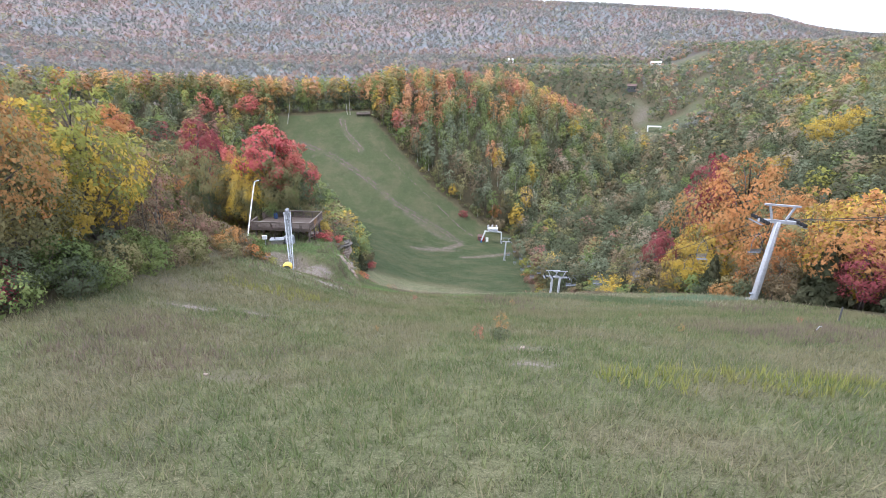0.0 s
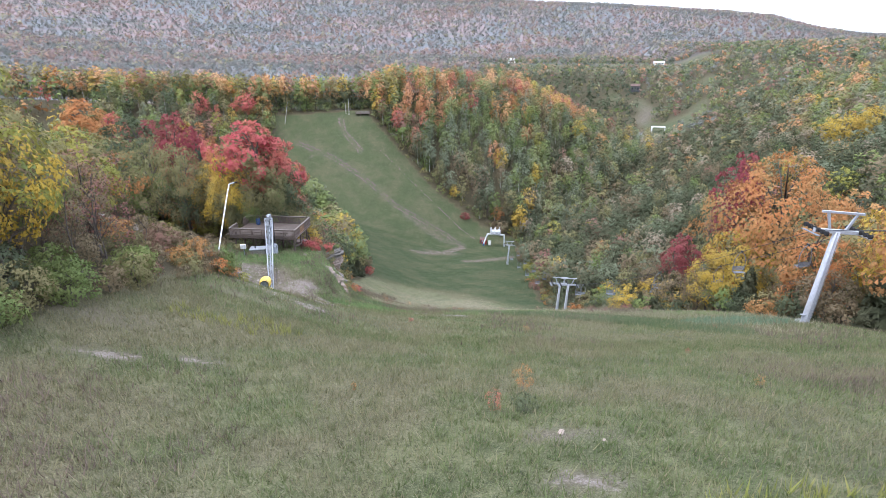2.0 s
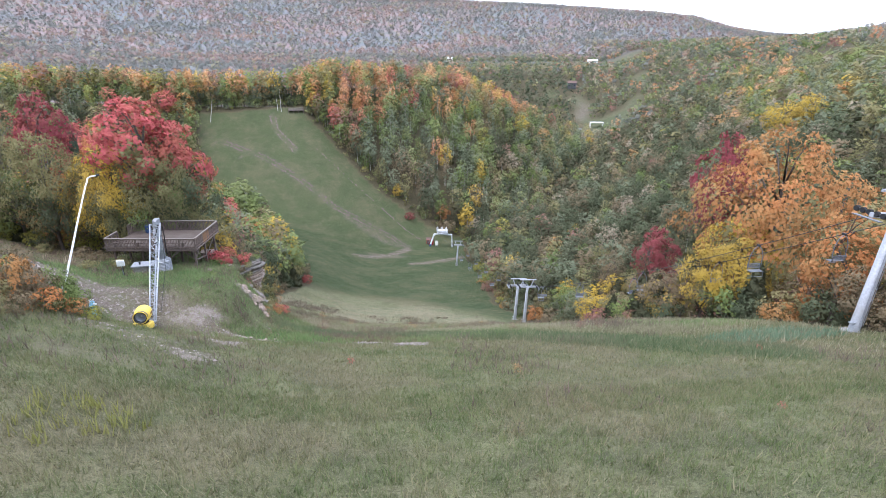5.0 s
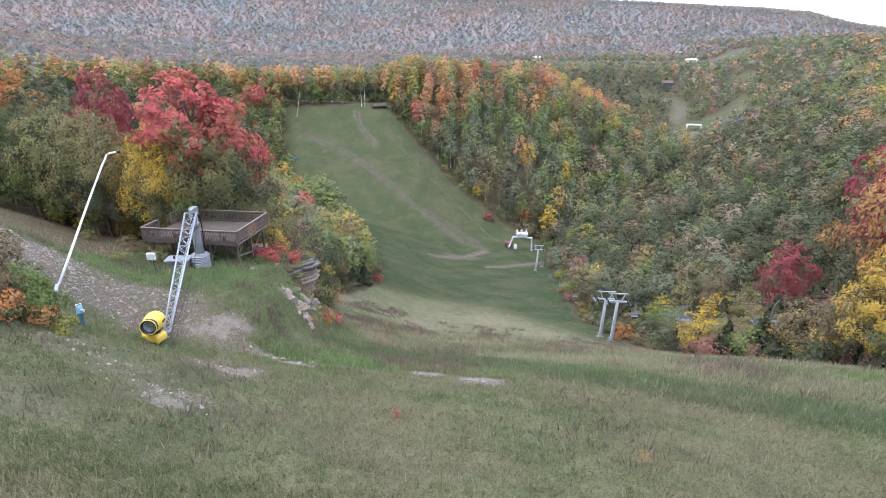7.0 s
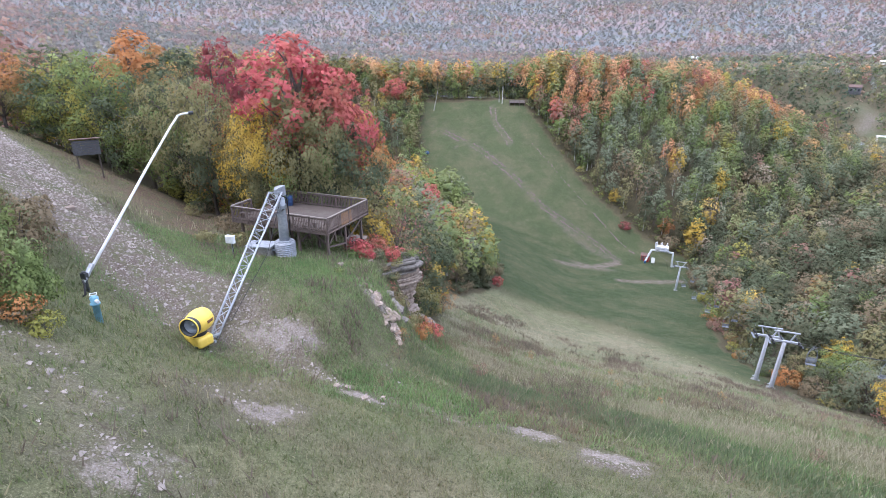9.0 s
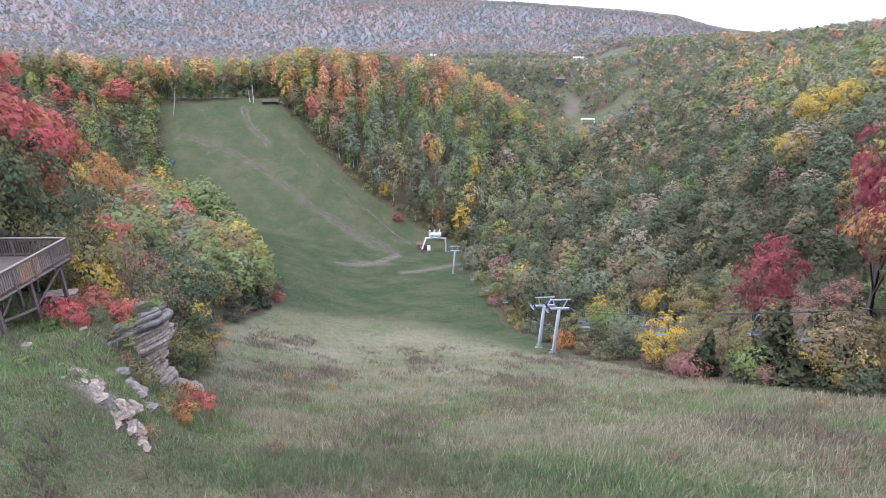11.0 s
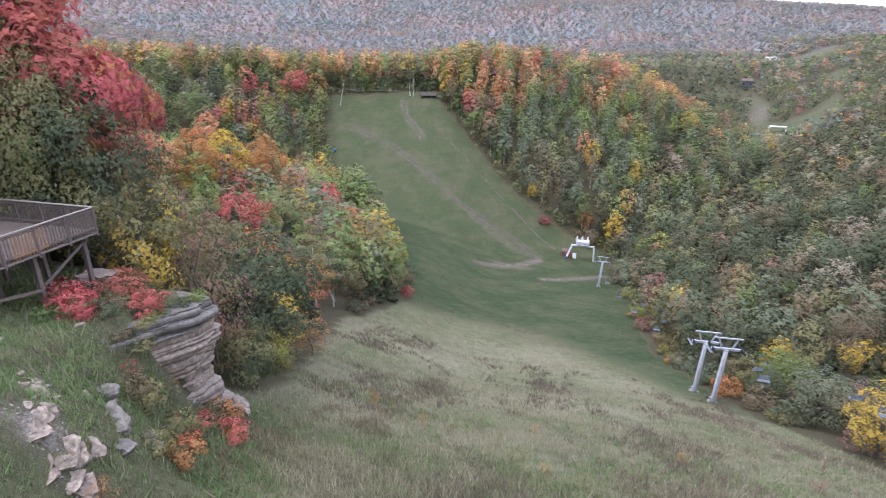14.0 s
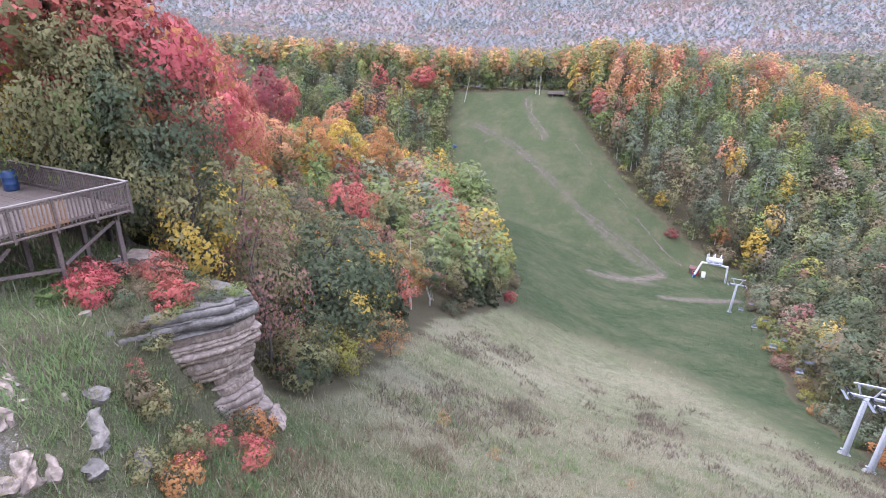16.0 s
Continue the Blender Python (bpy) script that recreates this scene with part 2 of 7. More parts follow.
def height(x, y):
    x, y = np.broadcast_arrays(np.asarray(x, float), np.asarray(y, float))
    # near hill
    left = 0.37 * soft(-x - 6, 3) - 0.2 * soft(-x - 62, 8)
    left = left * ramp(y, 5, 50) + 0.06 * soft(-x - 25, 6) * (1 - ramp(y, 5, 50))
    a = profile(y) + left * (1 - 0.35 * ramp(y, 210, 330)) - 0.075 * soft(x - 4, 4) * ramp(y, 70, 115)
    a = a - 3.0 * np.exp(-(((x + 18.0) / 4.6) ** 2) - ((y - 60) / 5) ** 2) - 0.6 * np.exp(-(((x + 11) / 5) ** 2) - ((y - 61) / 6) ** 2)
    a = a - 0.8 * np.exp(-(((x + 23.0) / 3.0) ** 2) - ((y - 56.0) / 3.5) ** 2)
    a = a + 1.3 * np.exp(-(((x + 14.0) / 2.2) ** 2) - ((y - 75.2) / 2.6) ** 2)
    # rock bench under the deck, with a ledge towards the slope and the valley
    bench = -26.9 - 0.22 * (y - 73) - 0.05 * (x + 19.5)
    width = 1.6 + 3.0 * (1 - ramp(y, 72.5, 76))
    on = ramp((bench_edge(y) - x + 0.5 * (width - 1.6)) / width, 0, 1) * (1 - ramp(y + 0.25 * (x + 20), 82.0, 85.0)) * ramp(y, 56, 66)
    a = a + (np.maximum(bench, a) - a) * on
    a = a - 1.2 * np.exp(-(((x + 15.4) / 2.4) ** 2) - ((y - 71.6) / 2.2) ** 2)
    a = a - 0.28 * soft(x - 44, 4)
    # wooded hill across the ravine
    d, z0 = along(x, y, RAVINE, RAVINE_Z)
    top = -20 + 16 * ramp(y, 200, 800) + 14 * (1 - ramp(y, -100, 200)) + 0.16 * soft(x - 0.75 * y, 20)
    c = z0 + 0.56 * soft(d - 6, 8) - 0.35 * soft(-d - 3, 4)
    c = top - soft(top - c, 12)
    # hill with the far run
    d, z0 = along(x, y, CREST, CREST_Z)
    b = np.where(d > 0, z0 - 0.61 * soft(d - 3.5, 2.5), z0 - 0.10 * np.minimum(-d, 300))
    # valley beyond and the far side
    r = np.hypot(x, y)
    az = np.degrees(np.arctan2(x, y))
    v = -102 + 60 * ramp(y + 0.15 * x, 600, 980) + 6 * ramp(r, 1000, 1400)
    ridge = np.interp(az, (-90, -60, -30, 0, 6, 17, 24, 28.5, 31.5, 35, 40, 60), (150, 190, 200, 186, 178, 150, 128, 104, 62, 32, 22, 14))
    f = -36 + (ridge + 36 + 16 * lumps(x, y, 240, 1.0) * ramp(r, 1500, 1900) * (1 - ramp(r, 2300, 2650))) * ramp(r + 60 * lumps(x, y, 300, 2.0), 1450, 2700) ** 0.85
    h = blend_high(a, c, 2.5)
    h = blend_high(h, b, 3)
    h = blend_high(h, np.where(y > 420, v, -400), 4)
    h = np.where(r > 1300, blend_high(h, f, 4), h)
    near = np.exp(-(r / 500) ** 2)
    return h + (0.16 * lumps(x, y, 5.0, 0.3) + 0.3 * lumps(x, y, 14, 1.7)) * near + 1.5 * lumps(x, y, 70, 0.9) * ramp(r, 350, 600)


# ---------------------------------------------------------------- ground sheet


def spaced(fine0, fine1, step, far0, far1, grow):
    """Coordinates that are dense over the near place and widen towards the horizon."""
    out = list(np.arange(fine0, fine1, step))
    s, v = step, fine1
    while v < far1:
        out.append(v)
        s *= grow
        v += s
    s, v = step, fine0 - step
    while v > far0:
        out.insert(0, v)
        s *= grow
        v -= s
    return np.array(out)


def ground_material():
    m, t, out = nodes_of("ground")
    pos = place_of(t)

    def att(name):
        n = t.nodes.new("ShaderNodeAttribute")
        n.attribute_name = name
        return n.outputs["Fac"]

    broad, mid, fine = noisy(t, 0.10, 4.0, 0.6, pos), noisy(t, 0.55, 4.0, 0.65, pos), noisy(t, 7.0, 5.0, 0.8, pos)
    c = mixc(t, remap(t, mid, 0.35, 0.65), (0.085, 0.098, 0.046), (0.14, 0.145, 0.074))
    c = mixc(t, remap(t, broad, 0.42, 0.62, 0.0, 0.7), c, (0.15, 0.125, 0.08))
    c = mixc(t, remap(t, fine, 0.52, 0.62, 0.0, 0.75), c, (0.04, 0.042, 0.024))
    c = mixc(t, remap(t, fine, 0.36, 0.47, 0.45, 0.0), c, (0.25, 0.235, 0.15))
    c = mixc(t, remap(t, noisy(t, 0.16, 5.0, 0.7, pos), 0.48, 0.66, 0.0, 0.55), c, (0.075, 0.075, 0.045))
    grit = noisy(t, 24.0, 2.0, 0.6, pos)
    c = mixc(t, remap(t, grit, 0.55, 0.72, 0.0, 0.7), c, (0.27, 0.26, 0.165))
    c = mixc(t, remap(t, grit, 0.28, 0.45, 0.75, 0.0), c, (0.028, 0.034, 0.018))
    dry = calc(t, "MULTIPLY", att("dry"), remap(t, mid, 0.3, 0.6, 0.35, 1.0))
    c = mixc(t, dry, c, mixc(t, remap(t, grit, 0.35, 0.62), (0.105, 0.105, 0.062), (0.29, 0.26, 0.18)))
    lush = calc(t, "MULTIPLY", att("lush"), remap(t, mid, 0.25, 0.6, 0.5, 1.0))
    c = mixc(t, lush, c, mixc(t, remap(t, broad, 0.35, 0.65), (0.036, 0.054, 0.024), (0.062, 0.072, 0.036)))
    # woodland floor: leaf litter, its colour darkened for the shade under the trees
    c = mixc(t, calc(t, "MULTIPLY", att("wood"), 0.9), c, mixc(t, remap(t, fine, 0.3, 0.7), (0.04, 0.038, 0.024), (0.10, 0.08, 0.048)))
    c = mixc(t, calc(t, "MULTIPLY", att("litter"), remap(t, mid, 0.38, 0.55, 0.25, 1.0)), c, mixc(t, remap(t, grit, 0.35, 0.65), (0.05, 0.042, 0.03), (0.20, 0.14, 0.098)))
    # distant ground, with haze painted in as pale greyed colours
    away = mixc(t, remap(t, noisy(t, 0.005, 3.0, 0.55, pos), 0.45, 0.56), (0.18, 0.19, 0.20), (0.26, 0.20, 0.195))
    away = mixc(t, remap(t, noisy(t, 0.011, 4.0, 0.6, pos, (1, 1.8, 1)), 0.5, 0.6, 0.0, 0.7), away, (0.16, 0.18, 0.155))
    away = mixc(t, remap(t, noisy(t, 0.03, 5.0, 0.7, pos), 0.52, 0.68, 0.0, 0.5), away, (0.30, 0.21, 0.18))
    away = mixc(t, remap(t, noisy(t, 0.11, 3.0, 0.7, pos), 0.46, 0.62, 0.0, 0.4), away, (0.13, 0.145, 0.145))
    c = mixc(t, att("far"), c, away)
    gravel = calc(t, "MULTIPLY", att("gravel"), remap(t, calc(t, "ADD", calc(t, "MULTIPLY", mid, 0.6), calc(t, "MULTIPLY", fine, 0.4)), 0.38, 0.55))
    stones = nd(t, "TexVoronoi", Vector=pos, Scale=5.0)
    pebbles = nd(t, "TexVoronoi", Vector=pos, Scale=15.0)
    g = mixc(t, remap(t, noisy(t, 9.0, 4.0, 0.7, pos), 0.3, 0.7), (0.07, 0.054, 0.042), (0.175, 0.14, 0.115))
    g = mixc(t, remap(t, pebbles.outputs["Distance"], 0.2, 0.45, 0.85, 0.0), g, mixc(t, pebbles.outputs["Color"], (0.10, 0.085, 0.075), (0.36, 0.32, 0.29)))
    g = mixc(t, remap(t, stones.outputs["Distance"], 0.0, 0.3, 0.6, 0.0), g, (0.30, 0.265, 0.24))
    c = mixc(t, gravel, c, g)
    rag = calc(t, "ADD", att("pale"), calc(t, "MULTIPLY", calc(t, "SUBTRACT", noisy(t, 1.6, 6.0, 0.75, pos), 0.5), 2.0))
    chalk = mixc(t, remap(t, noisy(t, 11.0, 4.0, 0.75, pos), 0.3, 0.7), (0.13, 0.105, 0.085), (0.29, 0.255, 0.225))
    c = mixc(t, remap(t, rag, 0.42, 0.75, 0.0, 0.9), c, mixc(t, remap(t, pebbles.outputs["Distance"], 0.15, 0.4, 0.6, 0.0), chalk, (0.37, 0.34, 0.31)))
    p = nd(t, "BsdfPrincipled", Base_Color=c, Roughness=0.95)
    p.inputs["Specular IOR Level"].default_value = 0.1
    b = nd(t, "Bump", Height=calc(t, "ADD", fine, mid), Strength=0.6, Distance=0.25)
    t.links.new(b.outputs[0], p.inputs["Normal"])
    t.links.new(p.outputs[0], out.inputs[0])
    return m


def near_line(x, y, line, half):
    """1 on a path of that half width, fading to 0 beside it."""
    d, _ = along(x, y, line, [0.0] * len(line))
    return 1 - ramp(np.abs(d), half * 0.6, half * 1.5)


ROAD = ((-80, 76), (-60, 76.5), (-44, 69.5), (-33, 64.2), (-26.5, 61.8), (-22.5, 61.3), (-20, 61.4))
NEAR_TRACK = ((-17.5, 60.7), (-12, 60.2), (-9.5, 60.5), (-6, 61.4), (-2, 61.8))
NEAR_SPUR = ((-14.6, 59.2), (-13.3, 56.4), (-13.8, 53.6))
TRACK_UP = ((8, 266), (0, 274), (-28, 285.5), (-45, 299), (-66, 315), (-89, 326.5))
TRACK_LOW = ((6, 266), (-4, 270), (-14, 276), (-22, 281))
TRACK_MID = ((-50, 319), (-62, 333.5), (-66, 346))
SPUR = ((8, 235), (14, 238.5), (22, 244), (31, 250))
BARE = ((-15, 240.5), (-7, 246), (0, 254), (7, 262.5))
VALLEY_ROAD = ((205, 590), (232, 640), (238, 690), (262, 730), (250, 760), (225, 770))


def pale_ground(x, y):
    """Pale crumbled stone showing through the grass."""
    g = np.zeros(np.broadcast(x, y).shape)
    for px, py, rx, ry, k in ((-16.6, 61.0, 1.8, 1.1, 0.8), (-15.4, 62.0, 1.5, 0.6, 0.9), (-13.2, 60.4, 1.4, 0.55, 1.0), (-10.9, 59.8, 1.1, 0.5, 1.0), (-9.6, 59.3, 0.5, 0.3, 0.8), (-10.9, 53.9, 0.7, 1.7, 0.9), (-12.5, 53.6, 1.6, 0.7, 0.6), (-11.2, 48.2, 1.5, 0.9, 0.75),
                              (-14.0, 50.0, 2.2, 0.8, 0.45), (-6.0, 60.5, 0.9, 0.4, 0.7), (-2.7, 61.8, 1.3, 0.8, 1.0), (0.9, 60.9, 1.5, 0.8, 1.0), (-15.3, 28.9, 1.6, 0.7, 0.8), (-11.7, 30.3, 1.5, 0.5, 0.7), (3.6, 19.1, 0.9, 0.5, 0.75), (-7.3, 8.6, 1.0, 0.5, 0.7), (-14.3, 69.9, 1.0, 0.7, 0.9), (-13.1, 69.3, 0.8, 0.5, 0.8), (-15.7, 71.1, 0.7, 0.5, 0.7), (-9.6, 63.4, 1.6, 0.35, 0.5), (-7.0, 62.9, 1.2, 0.3, 0.5)):
        g = np.maximum(g, k * (1 - ramp(np.hypot((x - px) / rx, (y - py) / ry), 0.4, 1.5)))
    return g


def bare_ground(x, y):
    g = np.maximum(near_line(x, y, ROAD, 2.7), pale_ground(x, y))
    for px, py, rx, ry, k in ((-17.6, 61.4, 2.2, 1.3, 0.75), (-15.1, 60.6, 1.7, 1.3, 0.75), (-13, 60.5, 1.6, 0.5, 0.95), (-10.6, 59.6, 1.4, 0.5, 0.95), (-11.0, 54.0, 0.7, 2.0, 0.75), (-12.8, 54.9, 0.9, 1.0, 0.5),
                              (-11.3, 48.5, 1.7, 0.8, 0.75), (-13.4, 49, 2.0, 1.1, 0.45), (-16.5, 50.3, 2.4, 1.2, 0.5), (-11.4, 64.6, 0.6, 0.4, 0.8), (-2.7, 61.7, 1.7, 1.1, 1.0), (0.9, 60.1, 1.8, 1.0, 1.0), (-15, 45, 3, 1.5, 0.4),
                              (-18, 34, 3, 1.8, 0.4), (4, 22.5, 1.6, 0.9, 0.8), (-8, 17, 2, 1, 0.5), (-3, 250, 10, 4, 0.8)):
        g = np.maximum(g, k * (1 - ramp(np.hypot((x - px) / rx, (y - py) / ry), 0.4, 1.3)))
    for line, half, k in ((NEAR_TRACK, 0.6, 0.4), (NEAR_SPUR, 0.6, 0.35), (SPUR, 1.8, 1.0), (BARE, 2.2, 1.0), (TRACK_UP, 1.8, 0.3), (TRACK_LOW, 1.8, 0.55), (TRACK_MID, 1.4, 0.4), (VALLEY_ROAD, 2.4, 1.0)):
        g = np.maximum(g, k * near_line(x, y, line, half))
    return g


gx, gy = spaced(-64, 56, 1.1, -3600, 3600, 1.075), spaced(-4, 130, 1.1, -900, 3900, 1.05)
gx = np.concatenate([gx[gx < -112], np.arange(-112, -64, 2.0), gx[gx >= -64]])
gy = np.concatenate([gy[gy < 130], np.arange(130, 366, 2.0), gy[gy > 368]])
GX, GY = np.meshgrid(gx, gy)
GZ = height(GX, GY)
nx, ny = len(gx), len(gy)


def sheet_z(x, y):
    """Height of the ground sheet itself, between its grid points."""
    x, y = np.asarray(x, float), np.asarray(y, float)
    i = np.clip(np.searchsorted(gx, x) - 1, 0, nx - 2)
    j = np.clip(np.searchsorted(gy, y) - 1, 0, ny - 2)
    u, v = (x - gx[i]) / (gx[i + 1] - gx[i]), (y - gy[j]) / (gy[j + 1] - gy[j])
    return (GZ[j, i] * (1 - u) + GZ[j, i + 1] * u) * (1 - v) + (GZ[j + 1, i] * (1 - u) + GZ[j + 1, i + 1] * u) * v


cell = (np.arange(ny - 1)[:, None] * nx + np.arange(nx - 1)).ravel()


# ---------------------------------------------------------------- trees


def mesh_from(name, verts, faces, mats=(), index=None, smooth=False, normals=None):
    """Mesh from arrays of vertices and of equal-sized faces; normals: the way that the foliage mass faces at each vertex."""
    verts, faces = np.asarray(verts, np.float32), np.asarray(faces, np.int32)
    me = bpy.data.meshes.new(name)
    n, k = faces.shape
    me.vertices.add(len(verts))
    me.vertices.foreach_set("co", verts.ravel())
    me.loops.add(n * k)
    me.loops.foreach_set("vertex_index", faces.ravel())
    me.polygons.add(n)
    me.polygons.foreach_set("loop_start", np.arange(0, n * k, k, dtype=np.int32))
    for m in mats:
        me.materials.append(m)
    if index is not None:
        me.polygons.foreach_set("material_index", np.asarray(index, np.int32))
    if smooth:
        me.polygons.foreach_set("use_smooth", np.ones(n, bool))
    me.update(calc_edges=True)
    if normals is not None:
        me.attributes.new("custom_normal", "FLOAT_VECTOR", "POINT").data.foreach_set("vector", np.asarray(normals, np.float32).ravel())
        me.update()
    return me


def unit(v):
    return v / np.maximum(np.linalg.norm(v, axis=-1, keepdims=True), 1e-9)


def leaf_sprays(rng, centre, normal, size):
    """A slightly uneven pointed leaf spray (one triangle) at each centre."""
    n = len(centre)
    side = unit(np.cross(normal, rng.normal(size=(n, 3))))
    up = np.cross(normal, side)
    a = (size * rng.uniform(0.9, 1.7, n))[:, None]
    b = (size * rng.uniform(0.7, 1.2, n))[:, None]
    v = np.stack([centre - 0.6 * a * side - b * up, centre + a * side, centre - 0.6 * a * side * rng.uniform(0.3, 1.0, n)[:, None] + b * up], 1)
    return v.reshape(-1, 3)


def lobes_broad(rng, n=16, wide=0.46, low=0.28, lean=0.0):
    """Foliage masses of a broadleaf crown, for a tree of height 1: centres and radii."""
    z = low + (0.93 - low) * (np.arange(n) + 0.5) / n
    u = (z - low) / (0.93 - low)
    reach = wide * np.sin(np.pi * (0.16 + 0.80 * u)) ** 0.7
    ang = np.arange(n) * 2.4 + rng.uniform(-0.5, 0.5, n)
    rr = reach * np.sqrt(rng.uniform(0.12, 0.95, n))
    c = np.stack([rr * np.cos(ang) + lean * z, rr * np.sin(ang), z], 1)
    k = (16 / n) ** 0.33
    rad = k * reach[:, None] * np.stack([rng.uniform(0.32, 0.62, n), rng.uniform(0.32, 0.62, n), rng.uniform(0.24, 0.42, n)], 1)
    return c, np.maximum(rad, 0.045)


def dress(rng, c, rad, leaves, size, mid, fluff=0.15, clumpy=0.65):
    """Leaf sprays on the outer and upper side of each foliage clump, facing the way the clump does: corners and normals."""
    w = rad.prod(1) ** 0.67
    pick = rng.choice(len(c), leaves, p=w / w.sum())
    away = unit((c - mid) * (1, 1, 0.7))
    out = away[pick]
    d = unit(rng.normal(size=(leaves, 3)) + 0.7 * out + (0, 0, 0.3))
    p = c[pick] + rad[pick] * d * rng.uniform(0.65, 1.2, leaves)[:, None]
    n = unit(clumpy * d + (1.25 - clumpy) * out + (0, 0, 0.2))
    v = leaf_sprays(rng, p, unit(n + 0.4 * rng.normal(size=(leaves, 3))), np.full(leaves, size) * rng.uniform(0.7, 1.2, leaves))
    n = np.repeat(unit(n + fluff * rng.normal(size=(leaves, 3))), 3, axis=0)
    return v, n


def crown_broad(rng, leaves, size, **kw):
    c, rad = lobes_broad(rng, **kw)
    v, n = dress(rng, c, rad, leaves, size, np.array([0.0, 0.0, kw.get("low", 0.28) + 0.2]), 0.2)
    return v, n, c


def crown_egg(rng, leaves, size, wide=0.34, low=0.2, peak=0.45, clumps=22, tall=1.0):
    """Crown of a tree seen from afar: sprays over the clumps of a full, uneven body, for a tree of height 1."""
    u = (np.arange(clumps) + rng.uniform(0.2, 0.8, clumps)) / clumps
    flat = np.where(u > peak, np.sqrt(np.clip(1 - ((u - peak) / (1.04 - peak)) ** 2, 0.02, 1)), np.sqrt(np.clip(1 - 0.85 * ((peak - u) / peak) ** 2, 0.05, 1)))
    ang = np.arange(clumps) * 2.4 + rng.uniform(-0.5, 0.5, clumps)
    rr = wide * flat * rng.uniform(0.4, 0.78, clumps)
    rad = (wide * rng.uniform(0.32, 0.48, clumps) * (0.55 + 0.45 * flat))[:, None] * np.array([1, 1, 1.0]) * (22 / clumps) ** 0.33
    rad[:, 2] *= tall * 0.9
    z = low + (1 - low) * u - 0.6 * rad[:, 2] * u
    return dress(rng, np.stack([rr * np.cos(ang), rr * np.sin(ang), z], 1), rad, leaves, size, np.array([0, 0, low + 0.3 * (1 - low)]), 0.1, 0.42)


def crown_conifer(rng, leaves, size, wide=0.22, low=0.06, shaggy=1.0):
    """Cone of drooping needle sprays in tiers: corners and normals."""
    u = 1 - np.sqrt(rng.uniform(0, 1, leaves))
    z = low + (1 - low) * u
    tier = 0.75 + 0.35 * np.abs(np.sin(z * 34 + rng.uniform(-0.5, 0.5)))
    ang = rng.uniform(0, 2 * np.pi, leaves)
    lob = 1 + 0.22 * np.sin(3 * ang + 9 * z) + 0.15 * np.sin(7 * ang - 20 * z)
    r = wide * (1 - u) ** 0.85 * tier * lob * rng.uniform(0.6, 1.05, leaves) + 0.004
    p = np.stack([r * np.cos(ang), r * np.sin(ang), z - 0.10 * r], 1)
    d = unit(np.stack([np.cos(ang), np.sin(ang), 0.35 + 0.5 * np.sin(z * 34 + 3 * ang)], 1))
    v = leaf_sprays(rng, p, unit(d + 0.6 * rng.normal(size=(leaves, 3))), np.full(leaves, size) * (0.6 + 0.7 * (1 - u)) * shaggy)
    return v, np.repeat(unit(d + 0.25 * rng.normal(size=(leaves, 3))), 3, axis=0)


def tube(pts, radii, sides=6):
    """Tapered tube through points: vertices and quads."""
    pts, verts, faces = [np.asarray(p, float) for p in pts], [], []
    for i, p in enumerate(pts):
        d = unit((pts[min(i + 1, len(pts) - 1)] - pts[max(i - 1, 0)])[None])[0]
        s = unit(np.cross(d, (0.31, 0.95, 0.05))[None])[0]
        u = np.cross(d, s)
        for k in range(sides):
            a = 2 * math.pi * k / sides
            verts.append(p + radii[i] * (math.cos(a) * s + math.sin(a) * u))
    for i in range(len(pts) - 1):
        for k in range(sides):
            a, b = i * sides + k, i * sides + (k + 1) % sides
            faces.append((a, b, b + sides, a + sides))
    return verts, faces


def trunk_mesh(name, rng, ends, girth, mat, top=0.75, start=0.22):
    """Trunk and limbs reaching the foliage masses, for a tree of height 1."""
    wob = rng.normal(0, 0.012, (6, 2))
    spine = [np.array([wob[i, 0] * i, wob[i, 1] * i, top * i / 5 - 0.05 * (i == 0)]) for i in range(6)]
    verts, faces = tube(spine, [girth * (1.25 - 0.19 * i) for i in range(6)], 6)
    for e in ends:
        z = min(max(start, e[2] - 0.18 - 0.25 * math.hypot(e[0], e[1])), top * 0.95)
        k = z / top * 5
        a = spine[int(k)] + (spine[min(int(k) + 1, 5)] - spine[int(k)]) * (k - int(k))
        mid = (a * 0.45 + e * 0.55) + np.array([0, 0, 0.035])
        v, f = tube([a, mid, e], [girth * 0.42, girth * 0.26, girth * 0.1], 3)
        faces += [tuple(i + len(verts) for i in q) for q in f]
        ring = 6 * int(k)
        faces.append((len(verts), len(verts) + 1, ring + 1, ring))
        verts += v
    return mesh_from(name, verts, faces, (mat,), smooth=True)


def threes(n):
    return np.arange(n).reshape(-1, 3)


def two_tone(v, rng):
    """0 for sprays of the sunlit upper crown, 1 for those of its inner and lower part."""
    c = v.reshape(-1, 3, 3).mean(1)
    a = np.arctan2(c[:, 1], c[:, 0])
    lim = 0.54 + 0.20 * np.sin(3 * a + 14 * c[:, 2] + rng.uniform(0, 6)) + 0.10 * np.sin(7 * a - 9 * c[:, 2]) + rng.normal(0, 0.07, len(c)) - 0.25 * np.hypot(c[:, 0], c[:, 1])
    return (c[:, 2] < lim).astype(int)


SHAPES = {}


def shape(kind, count, build):
    SHAPES[kind] = [build(np.random.default_rng(100 * len(SHAPES) + k)) for k in range(count)]


def broad_shape(leaves, size, mat=None, girth=0.017, **kw):
    def build(rng):
        v, n, c = crown_broad(rng, leaves, size, **kw)
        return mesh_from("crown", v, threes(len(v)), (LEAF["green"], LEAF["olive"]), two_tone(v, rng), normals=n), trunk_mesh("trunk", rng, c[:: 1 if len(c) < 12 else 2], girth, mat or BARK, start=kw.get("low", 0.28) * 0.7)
    return build


